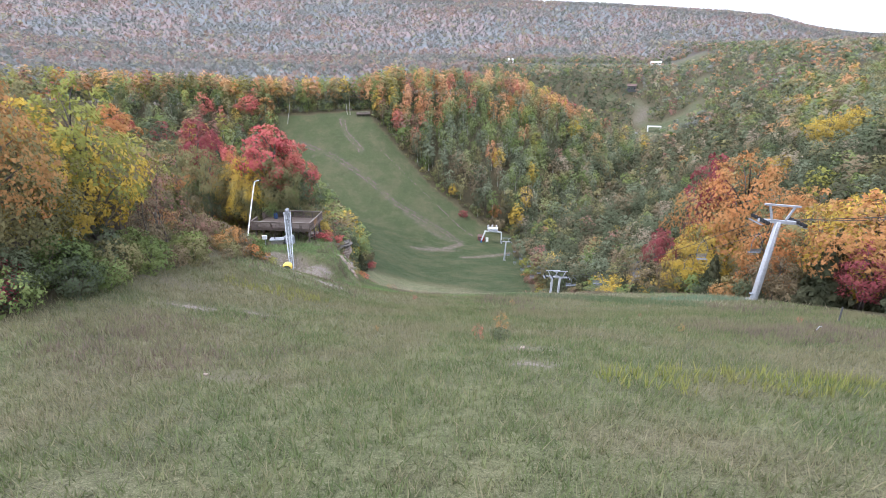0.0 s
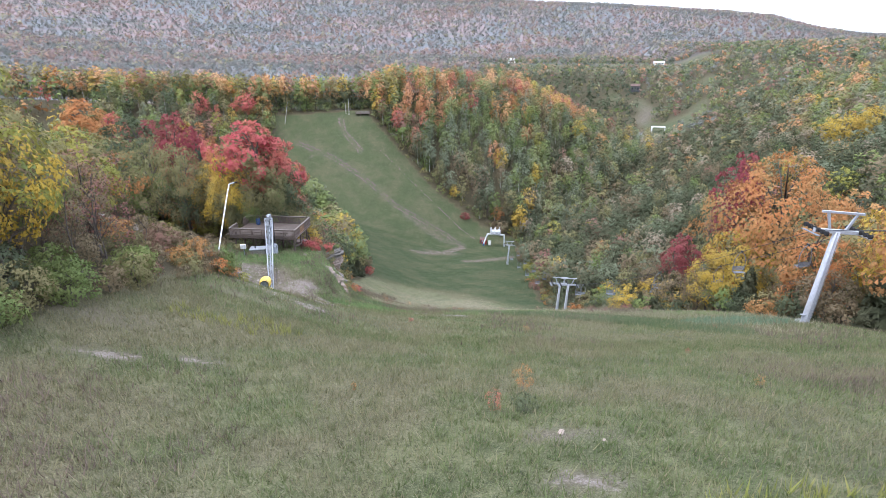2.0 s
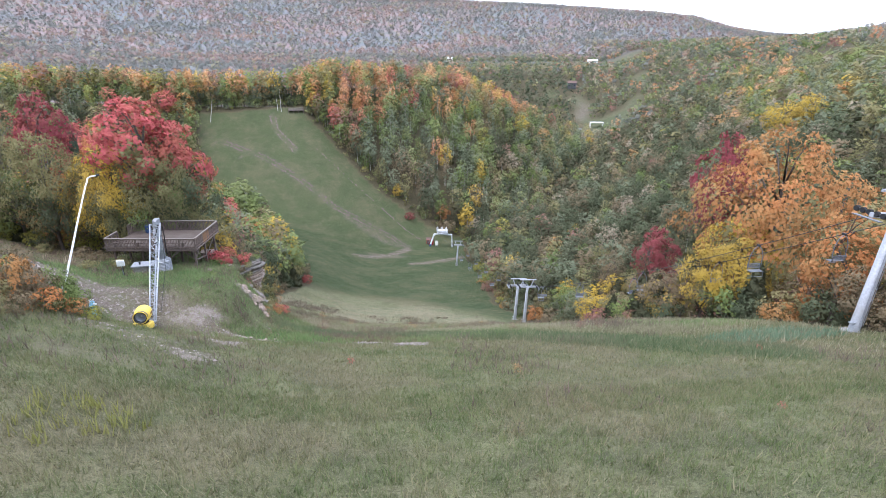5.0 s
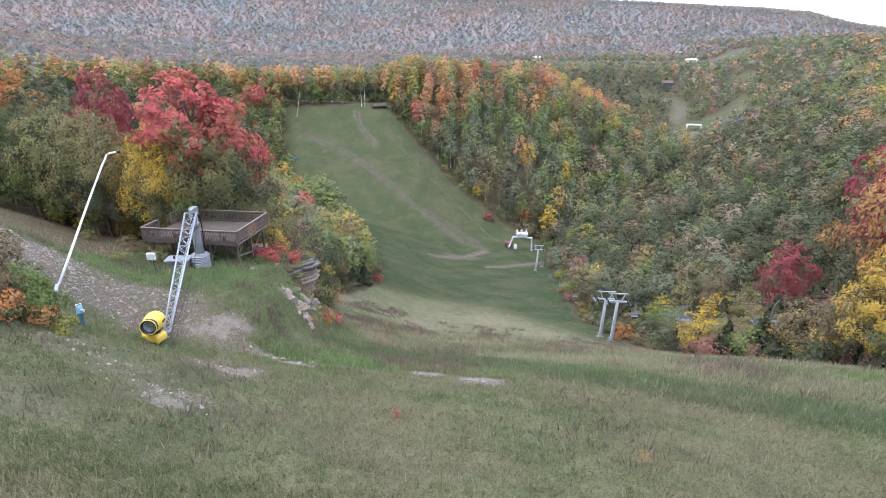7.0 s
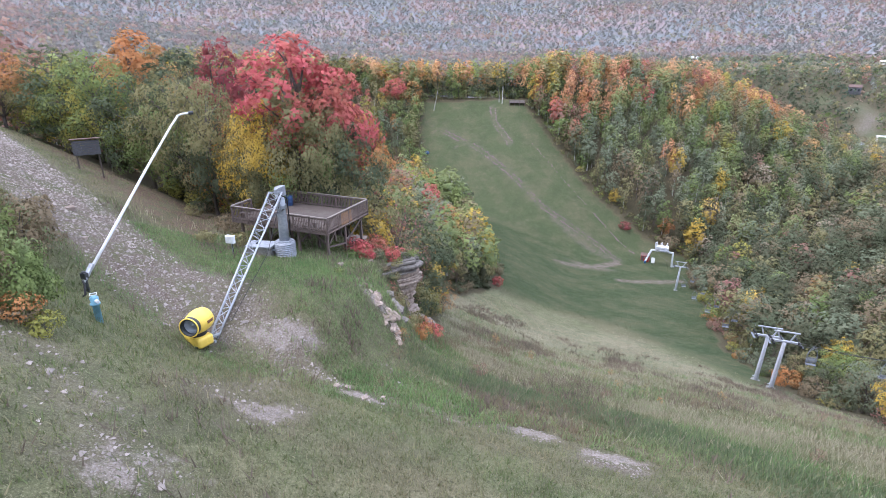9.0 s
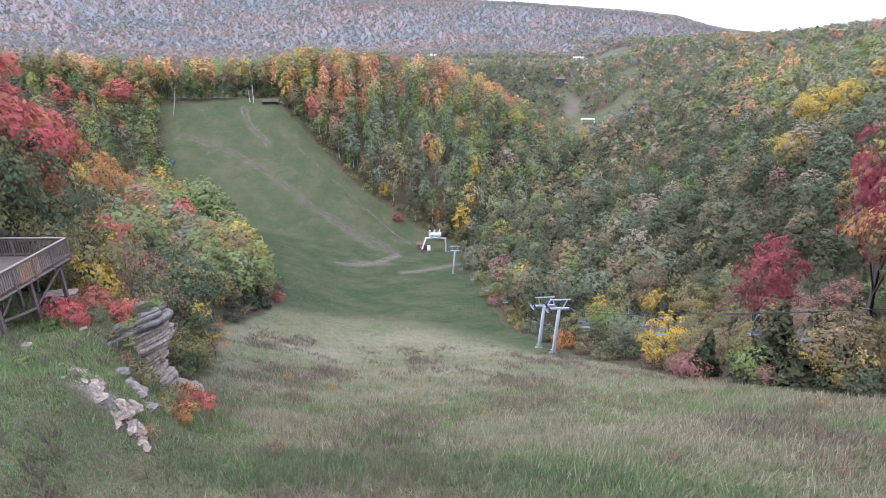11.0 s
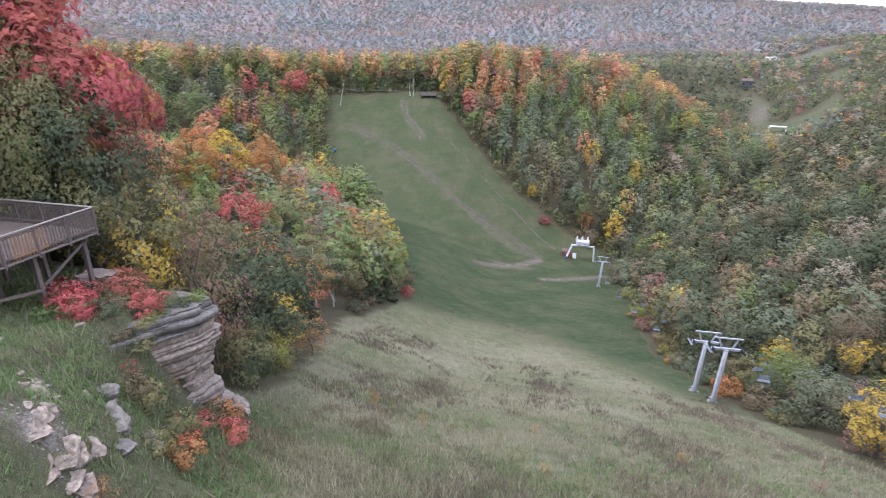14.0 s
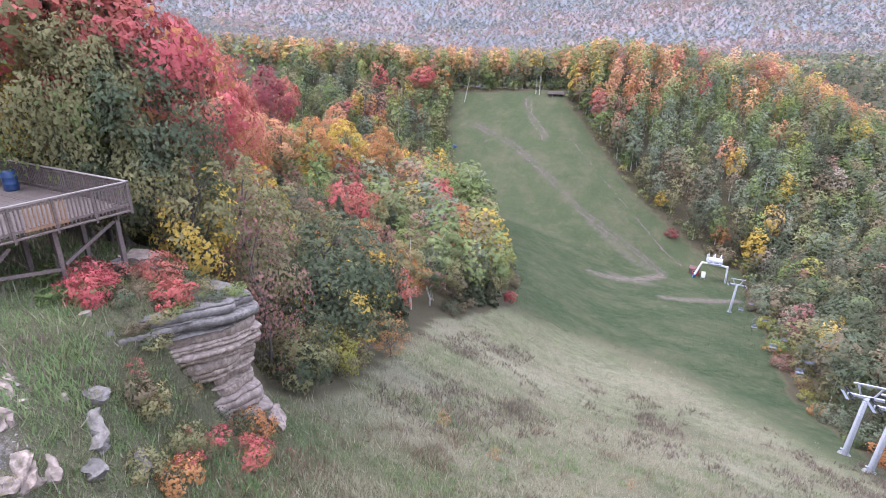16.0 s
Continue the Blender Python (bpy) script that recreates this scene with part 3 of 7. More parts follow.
def conifer_shape(leaves, size, **kw):
    def build(rng):
        v, n = crown_conifer(rng, leaves, size, **kw)
        return mesh_from("crown", v, threes(len(v)), (LEAF["cedar"], LEAF["cedar"]), normals=n), trunk_mesh("trunk", rng, [], 0.016, BARK, top=0.93)
    return build


shape("grand", 4, broad_shape(11000, 0.0098, n=64, wide=0.43, low=0.22))
shape("maple", 4, broad_shape(3500, 0.0165, n=44, wide=0.43, low=0.24))
shape("high", 4, broad_shape(3300, 0.0115, n=34, wide=0.21, low=0.48))
shape("ash", 4, broad_shape(2600, 0.0145, n=28, wide=0.30, low=0.18))
shape("birch", 2, broad_shape(1500, 0.018, mat=BIRCH, girth=0.011, n=15, wide=0.20, low=0.30))
shape("sparse", 3, broad_shape(1400, 0.0105, girth=0.012, n=16, wide=0.30, low=0.15))
shape("shrub", 4, broad_shape(900, 0.045, girth=0.014, n=18, wide=0.62, low=0.10))
shape("thicket", 3, broad_shape(2300, 0.03, girth=0.012, n=30, wide=0.58, low=0.06))
shape("spruce", 2, conifer_shape(1900, 0.034))
shape("cedar", 3, conifer_shape(1700, 0.036, wide=0.27, low=0.03, shaggy=1.1))

tree_rng = np.random.default_rng(7)
WORD = {"green": "green", "olive": "olive green", "dark": "dark green", "grey": "grey-green", "pale": "pale green", "lime": "yellow-green", "yellow": "golden yellow",
        "orange": "orange", "red": "red", "crimson": "crimson", "brown": "brown", "pink": "dull pink", "salmon": "salmon pink", "tan": "tan", "cedar": "dark green", "spruce": "blackish green"}
KIND = {"grand": ("maple_tree", "tall spreading maple tree with {} autumn leaves"), "maple": ("maple_tree", "broad-crowned maple tree with {} autumn leaves"), "high": ("maple_tree", "tall woodland maple tree with {} autumn leaves"), "ash": ("tree", "slender broadleaf tree with {} leaves"),
        "birch": ("birch_tree", "birch tree with white trunk and {} leaves"), "sparse": ("sapling", "thin half-bare tree with sparse {} leaves"),
        "thicket": ("shrub", "dense tall shrub with {} leaves"), "shrub": ("shrub", "low bushy shrub with {} leaves"), "spruce": ("spruce_tree", "pointed spruce tree with {} needles"),
        "cedar": ("cedar_tree", "dense cone-shaped cedar with {} foliage")}


def plant(kind, hue, x, y, h, wide=1.0, group="woods beside the ski slope", under=None, z=None):
    """A tree or shrub of height h standing on the ground at x, y."""
    if kind == "shrub" and h > 2.4 and y < 125 and x < 0:
        kind = "thicket"
    name, text = KIND[kind]
    crown, trunk = SHAPES[kind][tree_rng.integers(len(SHAPES[kind]))]
    base = new(name)
    base.empty_display_size = 0.3
    s = h * wide * tree_rng.uniform(0.93, 1.07)
    base.matrix_world = Matrix.LocRotScale((x, y, (float(sheet_z(x, y)) if z is None else z) - 0.06 - 0.015 * h), Euler((0, 0, tree_rng.uniform(0, 6.28))), (s, s, h))
    for part_name, me in (("crown", crown), ("trunk", trunk)):
        ob = new(part_name, me)
        ob.parent = base
        if part_name == "crown":
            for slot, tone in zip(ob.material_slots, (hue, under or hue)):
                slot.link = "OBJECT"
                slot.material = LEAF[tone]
    return tagged(base, text.format(WORD[hue]), "shrub" if kind in ("shrub", "thicket") else "tree", group)


# open ground in plan: slope, road bench, meadow and far run
OPEN = ((-21, -80), (-21, 28), (-20, 36), (-20, 46), (-22, 52.5), (-27, 57.8), (-36, 60.4), (-50, 66.5), (-70, 73), (-68, 84), (-48, 86), (-36, 83), (-29, 81.5), (-17, 83), (-15.5, 88), (-18, 95), (-27, 130),
        (-24, 165), (-31, 195), (-47, 223), (-72, 270), (-100, 322), (-107, 347), (-52, 354), (-44, 342), (-11, 307), (17, 290), (36, 284), (34, 225), (29, 165), (35, 115),
        (30, 80), (35, 64), (37, 45), (32, 30), (29, 0), (29, -80))


def inside(x, y, ring):
    x, y = np.asarray(x, float), np.asarray(y, float)
    odd = np.zeros(np.broadcast(x, y).shape, bool)
    for (ax, ay), (bx, by) in zip(ring, ring[1:] + ring[:1]):
        if ay != by:
            odd ^= ((ay > y) != (by > y)) & (x < (bx - ax) * (y - ay) / (by - ay) + ax)
    return odd


# far openings: car park, valley field, hayfields
FIELDS = (((200, 590), (262, 604), (300, 650), (312, 692), (270, 672), (215, 640)), ((60, 1060), (300, 990), (460, 1000), (500, 1130), (60, 1240)), ((345, 760), (375, 800), (375, 830), (345, 790)))


def is_open(x, y):
    o = inside(x, y, OPEN)
    for ring in FIELDS:
        o |= inside(x, y, ring)
    return o | (np.abs(along(x, y, VALLEY_ROAD, [0.0] * len(VALLEY_ROAD))[0]) < 8)


def scatter(rng, x0, x1, y0, y1, gap):
    """Jittered grid of wooded places."""
    gx, gy = np.meshgrid(np.arange(x0, x1, gap), np.arange(y0, y1, gap))
    x = (gx + rng.uniform(-0.42, 0.42, gx.shape) * gap).ravel()
    y = (gy + rng.uniform(-0.42, 0.42, gx.shape) * gap).ravel()
    return x, y


def clear_of_edge(x, y, m):
    """Wooded and at least m metres inside the wood's edge."""
    keep = ~is_open(x, y)
    for a in range(8):
        keep &= ~is_open(x + m * math.cos(a * math.pi / 4), y + m * math.sin(a * math.pi / 4))
    return keep


def woods(name, label, xyh, hues, palette, forms, leaves, leaf_size, seed, spread=0.36, trunks=True, shade=("green", "dark", "olive"), vary=0.5, birches=0.0, gilt=0.35, low=0.18, clumps=18, tall=1.0):
    """A wood seen from afar, joined: many crowns of leaf sprays, with pale trunks where they show."""
    rng = np.random.default_rng(seed)
    stock = []
    for k in range(10):
        stock.append({"broad": crown_egg(rng, leaves, leaf_size, spread * rng.uniform(0.75, 1.15), low * rng.uniform(0.7, 1.3), rng.uniform(0.4, 0.62), clumps, tall * rng.uniform(0.8, 1.2)), "cone": crown_egg(rng, leaves, leaf_size, spread * 0.8, 0.02, 0.16, int(clumps * 1.3), tall * 1.2)})
    verts, mats, tone, norm = [], [], [], []
    tv = []
    for (x, y, z, h), hue, form in zip(xyh, hues, forms):
        t, nv = stock[rng.integers(10)][form]
        a, s = rng.uniform(0, 6.28), h * rng.uniform(0.85, 1.2)
        c, n = math.cos(a), math.sin(a)
        verts.append(np.stack([(t[:, 0] * c - t[:, 1] * n) * s + x, (t[:, 0] * n + t[:, 1] * c) * s + y, t[:, 2] * h + z], 1))
        norm.append(np.stack([nv[:, 0] * c - nv[:, 1] * n, nv[:, 0] * n + nv[:, 1] * c, nv[:, 2]], 1))
        lower = t.reshape(-1, 3, 3).mean(1)[:, 2] < 0.45 + 0.12 * math.sin(7 * x)
        mats.append(np.where(lower & (rng.uniform() < gilt), palette.index(rng.choice(shade)), hue))
        tone.append(np.full(len(t), vary * rng.uniform(-1, 1)))
        if trunks:
            w = np.array([(-0.012, 0, 0), (0.012, 0, 0), (0, 0, 0.75), (0, -0.012, 0), (0, 0.012, 0), (0, 0, 0.75)]) * h + (x, y, z - 0.3)
            tv.append(w)
    v, nv = np.concatenate(verts), np.concatenate(norm)
    idx = np.concatenate(mats)
    if trunks:
        v = np.concatenate([v] + tv)
        nv = np.concatenate([nv, np.tile(unit(np.array([[-0.5, -1, 0.1], [0.5, -1, 0.1], [0, -1, 0.1]])), (2 * len(tv), 1))])
        idx = np.concatenate([idx, np.repeat(len(palette) + (rng.uniform(size=len(tv)) < birches), 2)])
        tone.append(np.zeros(6 * len(tv)))
    f = threes(len(v))
    me = mesh_from(name, v, f, [LEAF[p] for p in palette] + [BARK, BIRCH], idx, normals=nv)
    me.attributes.new("tone", "FLOAT", "POINT").data.foreach_set("value", np.concatenate(tone).astype(np.float32))
    ob = new(name, me)
    return tagged(ob, label, "woods", kind="stuff")


def pick_hues(rng, palette, weights):
    w = np.asarray(weights, float)
    w = w / w.sum(-1, keepdims=True)
    return (rng.uniform(size=len(w))[:, None] > np.cumsum(w, 1)).sum(1).clip(0, len(palette) - 1)


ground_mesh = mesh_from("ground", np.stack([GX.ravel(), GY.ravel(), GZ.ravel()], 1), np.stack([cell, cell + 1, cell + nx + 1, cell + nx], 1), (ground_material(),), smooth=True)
def litter(x, y):
    """Leaf litter and bare earth between the road and the trees behind it."""
    return ramp(y - 0.45 * (-x - 30), 66, 72) * (1 - ramp(y, 84, 90)) * ramp(-x, 27, 32)


FX, FY = GX.ravel(), GY.ravel()
BROW = FY + 1.5 * np.clip(FX - 8, 0, 30) + 5 * lumps(FX, FY, 9, 2.2)
open_now = is_open(FX, FY).astype(np.float32)
cover = {
    "wood": 1 - open_now,
    "litter": litter(FX, FY) * open_now,
    # where the haze-tinted ground colours take over
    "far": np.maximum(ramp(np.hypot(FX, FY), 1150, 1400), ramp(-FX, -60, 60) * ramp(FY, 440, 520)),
    "gravel": bare_ground(FX, FY),
    "pale": pale_ground(FX, FY),
    "dry": 0.9 * ramp(FY + 0.7 * np.clip(FX, -5, 30), 62, 92) * (1 - ramp(BROW, 142, 172)) * open_now * np.clip(0.55 + 0.6 * lumps(FX, FY * 1.8, 13, 4.0), 0, 1) + 0.35 * (inside(FX, FY, FIELDS[0]) | inside(FX, FY, FIELDS[1]) | inside(FX, FY, FIELDS[2])),
    "lush": np.clip(ramp(BROW, 152, 178) * (1 - 0.25 * ramp(FY, 250, 285)) + 0.3 * ramp(-FX, 8, 14) * ramp(FY, 60, 66) * (1 - ramp(FY, 84, 92)) * (1 - litter(FX, FY)), 0, 1) * open_now,
}
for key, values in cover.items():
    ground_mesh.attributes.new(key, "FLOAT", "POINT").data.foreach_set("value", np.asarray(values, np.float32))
ground = tagged(new("ground", ground_mesh), "grassy hillside with wooded valley and hills to the horizon", "ground", kind="structure")

# ---------------------------------------------------------------- woods
HUES = ("green", "olive", "dark", "grey", "pale", "lime", "yellow", "orange", "red", "crimson", "brown", "pink", "cedar", "spruce", "twig_blue", "twig_grey", "twig_pink", "twig_rust", "twig_gold", "salmon", "tan")


def grove(name, label, box, gap, hgt, weights, leaves, size, seed, edge=1.0, keep=None, cones=(12, 13), spread=0.36, trunks=True, shade=("green", "dark", "olive"), vary=0.4, birches=0.0, gilt=0.35, low=0.18, clumps=18, tall=1.0):
    """Fill a stretch of the plan with joined trees. weights: hue weights, one row or a function of place."""
    rng = np.random.default_rng(seed)
    x, y = scatter(rng, *box, gap)
    ok = clear_of_edge(x, y, edge)
    if keep:
        ok &= keep(x, y)
    x, y = x[ok], y[ok]
    w = weights(x, y) if callable(weights) else np.tile(weights, (len(x), 1))
    hue = pick_hues(rng, HUES, w)
    h = rng.uniform(hgt[0], hgt[1], len(x))
    xyh = np.stack([x, y, height(x, y) - 0.2, h], 1)
    forms = ["cone" if k in cones else "broad" for k in hue]
    return woods(name, label, xyh, hue, HUES, forms, leaves, size, seed + 1, spread, trunks, shade, vary, birches, gilt, low, clumps, tall)


def mixture(**share):
    return np.array([share.get(h, 0.0) for h in HUES])


LEFT_MIX = mixture(green=3.4, olive=2.4, dark=1.0, grey=1.6, pale=1.4, lime=0.9, yellow=0.7, orange=1.6, red=1.2, pink=1.0, brown=0.6, cedar=1.0)
RIGHT_MIX = mixture(dark=2.6, cedar=8, grey=0.9, olive=1.0, brown=1.6, tan=0.5, green=0.4, lime=0.15, yellow=0.1, orange=0.1, pink=0.12)
CREST_MIX = mixture(green=1.4, olive=2.6, dark=0.4, yellow=1.0, orange=1.4, salmon=2.0, lime=0.8, pink=0.4, pale=0.3)
HILL_MIX = mixture(green=2.2, olive=1.3, dark=0.5, grey=3.2, pale=1.8, yellow=0.5, orange=1.2, salmon=2.2, red=0.5, lime=0.4, brown=0.4, pink=0.5)
SKIRT_MIX = mixture(dark=1.6, olive=1.8, grey=3.2, brown=1.2, cedar=0.8, yellow=0.3, green=1.6, pale=1.0, tan=0.5)
# valley hues, lightened with the haze-paled leaf colours
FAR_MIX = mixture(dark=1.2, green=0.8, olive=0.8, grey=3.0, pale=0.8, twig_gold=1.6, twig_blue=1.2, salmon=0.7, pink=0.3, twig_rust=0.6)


def hill_weights(x, y):
    # lower skirt of the hill is greyer, its shoulder more orange
    k = ramp(height(x, y), -88, -58)[:, None]
    d = along(x, y, CREST, CREST_Z)[0]
    band = 0.2 + (4.5 + 3.0 * ramp(x, 20, 90)) * np.exp(-(((d - 14 - 10 * lumps(x, y, 30, 1.1)) / 16) ** 2))
    patch = (np.clip(0.45 + 0.9 * lumps(x, y, 26, 3.3), 0.1, 1) * band)[:, None]
    warm = HILL_MIX * np.where(np.isin(HUES, ("orange", "red", "yellow", "pink", "salmon")), 2.0 * patch, 1.0)
    return k * warm + (1 - k) * SKIRT_MIX


def ravine_weights(x, y):
    # cedars fill the floor and the near bank; broadleaves follow on the upper bank
    up = ramp(along(x, y, RAVINE, RAVINE_Z)[0], 60, 130)[:, None]
    warm = np.clip(0.9 * lumps(x, y, 38, 2.7) - 0.15, 0, 1)[:, None]
    # upper bank hues are picked lighter to stand in for haze
    return (1 - up) * RIGHT_MIX + up * (mixture(green=1.4, grey=3.4, olive=2.6, pale=1.4, tan=0.4, twig_gold=0.2) + 7 * warm * mixture(salmon=1.2, orange=0.4, tan=1, yellow=0.2))


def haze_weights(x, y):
    # stands of conifers, maples and fallow between them, in hues paled for haze
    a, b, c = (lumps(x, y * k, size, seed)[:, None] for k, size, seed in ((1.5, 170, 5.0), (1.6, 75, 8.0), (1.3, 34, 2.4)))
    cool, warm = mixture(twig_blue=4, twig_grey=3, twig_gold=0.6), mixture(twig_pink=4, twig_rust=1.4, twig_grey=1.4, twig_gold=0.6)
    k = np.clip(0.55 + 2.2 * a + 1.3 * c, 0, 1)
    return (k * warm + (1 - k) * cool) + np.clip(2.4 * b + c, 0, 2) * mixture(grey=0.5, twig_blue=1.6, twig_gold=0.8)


def valley_weights(x, y):
    # dark conifer stand above the lodge, haze-paled mixed woods beyond and on the flank
    stand = (ramp(y, 610, 660) * (1 - ramp(y, 830, 900)) * (1 - ramp(x, 255, 300)))[:, None]
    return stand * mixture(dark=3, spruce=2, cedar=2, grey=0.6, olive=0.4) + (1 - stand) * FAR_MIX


def left_weights(x, y):
    patch = np.clip(0.5 + 1.1 * lumps(x, y, 22, 6.1), 0.1, 1.2)[:, None]
    return LEFT_MIX * np.where(np.isin(HUES, ("orange", "red", "yellow", "pink", "lime")), 1.6 * patch, 1.0)


grove("left_woods", "mixed autumn wood in green, red and orange on the hillside", (-200, -12, 86, 345), 6.0, (10, 17), left_weights, 360, 0.029, 11, gilt=0.15, clumps=24, edge=3, birches=0.3, spread=0.28, tall=1.15, keep=lambda x, y: (x > -150 - 0.2 * y) & ~((y < 150) & (x > -75)))
grove("outer_woods", "mixed autumn wood further along the hillside", (-480, -90, 60, 345), 9, (10, 16), left_weights, 40, 0.075, 15, edge=3, clumps=6, keep=lambda x, y: (x <= -150 - 0.2 * y) | ((y < 86) & (x < -92)))
grove("crest_woods", "tall mixed wood along the hill crest", (-520, -30, 348, 425), 5.4, (17, 22), CREST_MIX, 340, 0.028, 21, edge=2.5, spread=0.2, tall=1.3, keep=lambda x, y: along(x, y, CREST, CREST_Z)[0] > -30, birches=0.2, gilt=0.95, low=0.12)
grove("crest_thicket", "dense green undergrowth along the hill crest", (-150, 12, 344, 380), 4.2, (4, 8), mixture(green=3, olive=2, dark=2.4, lime=0.5, brown=0.4), 110, 0.055, 23, edge=1.2, spread=0.4, trunks=False, clumps=14, keep=lambda x, y: along(x, y, CREST, CREST_Z)[0] > -16)
grove("hill_woods", "autumn wood of birch, maple and poplar on the opposite hill", (-60, 260, 286, 620), 7.1, (13, 20), hill_weights, 430, 0.026, 31, edge=2.5, spread=0.25, gilt=0.12, clumps=26, birches=0.6, low=0.24, tall=1.2, keep=lambda x, y: (along(x, y, CREST, CREST_Z)[0] > -45) & (along(x, y, RAVINE, RAVINE_Z)[0] < 0) & ~((x < -30) & (y > 345)))
NEAR_BANK = lambda x, y: (y < 300) & (x < 60 + 0.42 * y)
IN_RAVINE = lambda x, y: (along(x, y, RAVINE, RAVINE_Z)[0] >= -40) & ~((y < 150) & (x < 75)) & (x < 110 + 0.7 * y)
grove("ravine_woods", "dark green and brown wood of cedars filling the ravine", (28, 190, 40, 300), 5.6, (9, 14), ravine_weights, 480, 0.029, 41, gilt=0.05, edge=3, spread=0.3, vary=0.2, birches=0.15, clumps=20, keep=lambda x, y: IN_RAVINE(x, y) & NEAR_BANK(x, y))
grove("bank_woods", "mixed wood on the far bank of the ravine", (28, 330, 40, 520), 6.8, (9, 14.5), ravine_weights, 130, 0.052, 43, gilt=0.05, edge=3, spread=0.3, vary=0.15, birches=0.15, clumps=7, keep=lambda x, y: IN_RAVINE(x, y) & ~NEAR_BANK(x, y))
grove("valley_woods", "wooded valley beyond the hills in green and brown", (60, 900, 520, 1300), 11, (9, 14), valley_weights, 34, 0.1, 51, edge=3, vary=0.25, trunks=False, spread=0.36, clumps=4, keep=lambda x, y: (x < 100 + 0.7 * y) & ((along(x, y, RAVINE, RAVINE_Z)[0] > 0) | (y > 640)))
grove("far_woods", "autumn woods covering the far valley side, paled by painted haze", (-2900, 2400, 420, 2900), 18, (9, 16), haze_weights, 14, 0.22, 61, edge=3, trunks=False, vary=0.12, shade=("twig_blue", "twig_grey"), spread=0.5, clumps=6, keep=lambda x, y: (x > -1.9 * y) & (x < 1.0 * y) & (np.hypot(x, y) < 2850) & ((np.hypot(x, y) > 1250) | ((x < 60) & (np.hypot(x, y) > 560))))
grove("run_scrub", "green saplings and scrub along the far run and crest", (-125, 45, 190, 372), 3.4, (2.2, 5.0), mixture(green=3, olive=2, lime=1, grey=1.5, dark=1.2, pale=1, brown=0.5), 50, 0.09, 71, edge=0.8, trunks=False, spread=0.45, clumps=6, keep=lambda x, y: ~clear_of_edge(x, y, 7.5))


# ---------------------------------------------------------------- single trees
LEFT_GROUP, RIGHT_GROUP = "trees left of the slope", "trees right of the slope"
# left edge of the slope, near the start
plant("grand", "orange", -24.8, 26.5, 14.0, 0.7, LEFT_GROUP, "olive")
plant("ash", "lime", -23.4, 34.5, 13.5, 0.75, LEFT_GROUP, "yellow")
plant("grand", "olive", -24.5, 30, 9, 1.0, LEFT_GROUP)
plant("ash", "yellow", -25.5, 33, 11, 1.0, LEFT_GROUP)
plant("ash", "green", -27, 40, 9, 1.1, LEFT_GROUP)
plant("sparse", "pink", -24.5, 44, 9, 1.0, LEFT_GROUP)
plant("sparse", "brown", -25.5, 40, 7, 1.1, LEFT_GROUP)
plant("sparse", "pink", -27.5, 46, 7.5, 1.1, LEFT_GROUP)
plant("maple", "orange", -31, 30, 12, 1.0, LEFT_GROUP)
plant("shrub", "crimson", -22.8, 24.5, 2.8, 1.0, LEFT_GROUP)
plant("shrub", "green", -22.6, 29, 3.2, 1.0, LEFT_GROUP)
plant("shrub", "dark", -23.2, 33, 3.0, 1.1, LEFT_GROUP)
plant("shrub", "green", -23.0, 37, 2.5, 1.0, LEFT_GROUP)
plant("shrub", "brown", -24.0, 41, 2.3, 1.0, LEFT_GROUP)
plant("shrub", "olive", -24.5, 46.5, 2.0, 1.2, LEFT_GROUP)
plant("shrub", "green", -25.4, 55.2, 2.6, 0.75, LEFT_GROUP)
plant("shrub", "brown", -25.2, 56.6, 2.8, 0.9, LEFT_GROUP)
plant("shrub", "green", -19.3, 52.2, 2.6, 0.6, LEFT_GROUP)
plant("shrub", "pale", -20.3, 52.8, 2.9, 0.6, LEFT_GROUP, "green")
plant("shrub", "brown", -20.2, 51.2, 2.5, 0.7, LEFT_GROUP)
plant("shrub", "orange", -21.4, 51.4, 3.0, 0.7, LEFT_GROUP, "brown")
plant("shrub", "orange", -18.6, 51.4, 1.2, 0.9, LEFT_GROUP, "brown")
plant("shrub", "orange", -19.4, 50.4, 1.6, 0.9, LEFT_GROUP, "olive")
plant("shrub", "lime", -17.9, 51.6, 0.9, 1.0, LEFT_GROUP)
plant("shrub", "green", -23.6, 53.6, 2.2, 0.75, LEFT_GROUP)
plant("shrub", "green", -22.0, 53.2, 1.6, 0.8, LEFT_GROUP)
plant("shrub", "brown", -23.2, 52.4, 2.6, 0.9, LEFT_GROUP)
plant("shrub", "pink", -24.6, 51.4, 3.0, 0.9, LEFT_GROUP)
plant("shrub", "olive", -26.0, 54.4, 3.0, 0.9, LEFT_GROUP)
plant("shrub", "brown", -26.5, 52.0, 3.0, 0.9, LEFT_GROUP)
plant("shrub", "orange", -27.8, 50.5, 2.2, 1.0, LEFT_GROUP)
plant("sparse", "brown", -29.0, 53.5, 5.5, 0.7, LEFT_GROUP)
plant("sparse", "orange", -34.5, 57.5, 9.0, 0.7, LEFT_GROUP)
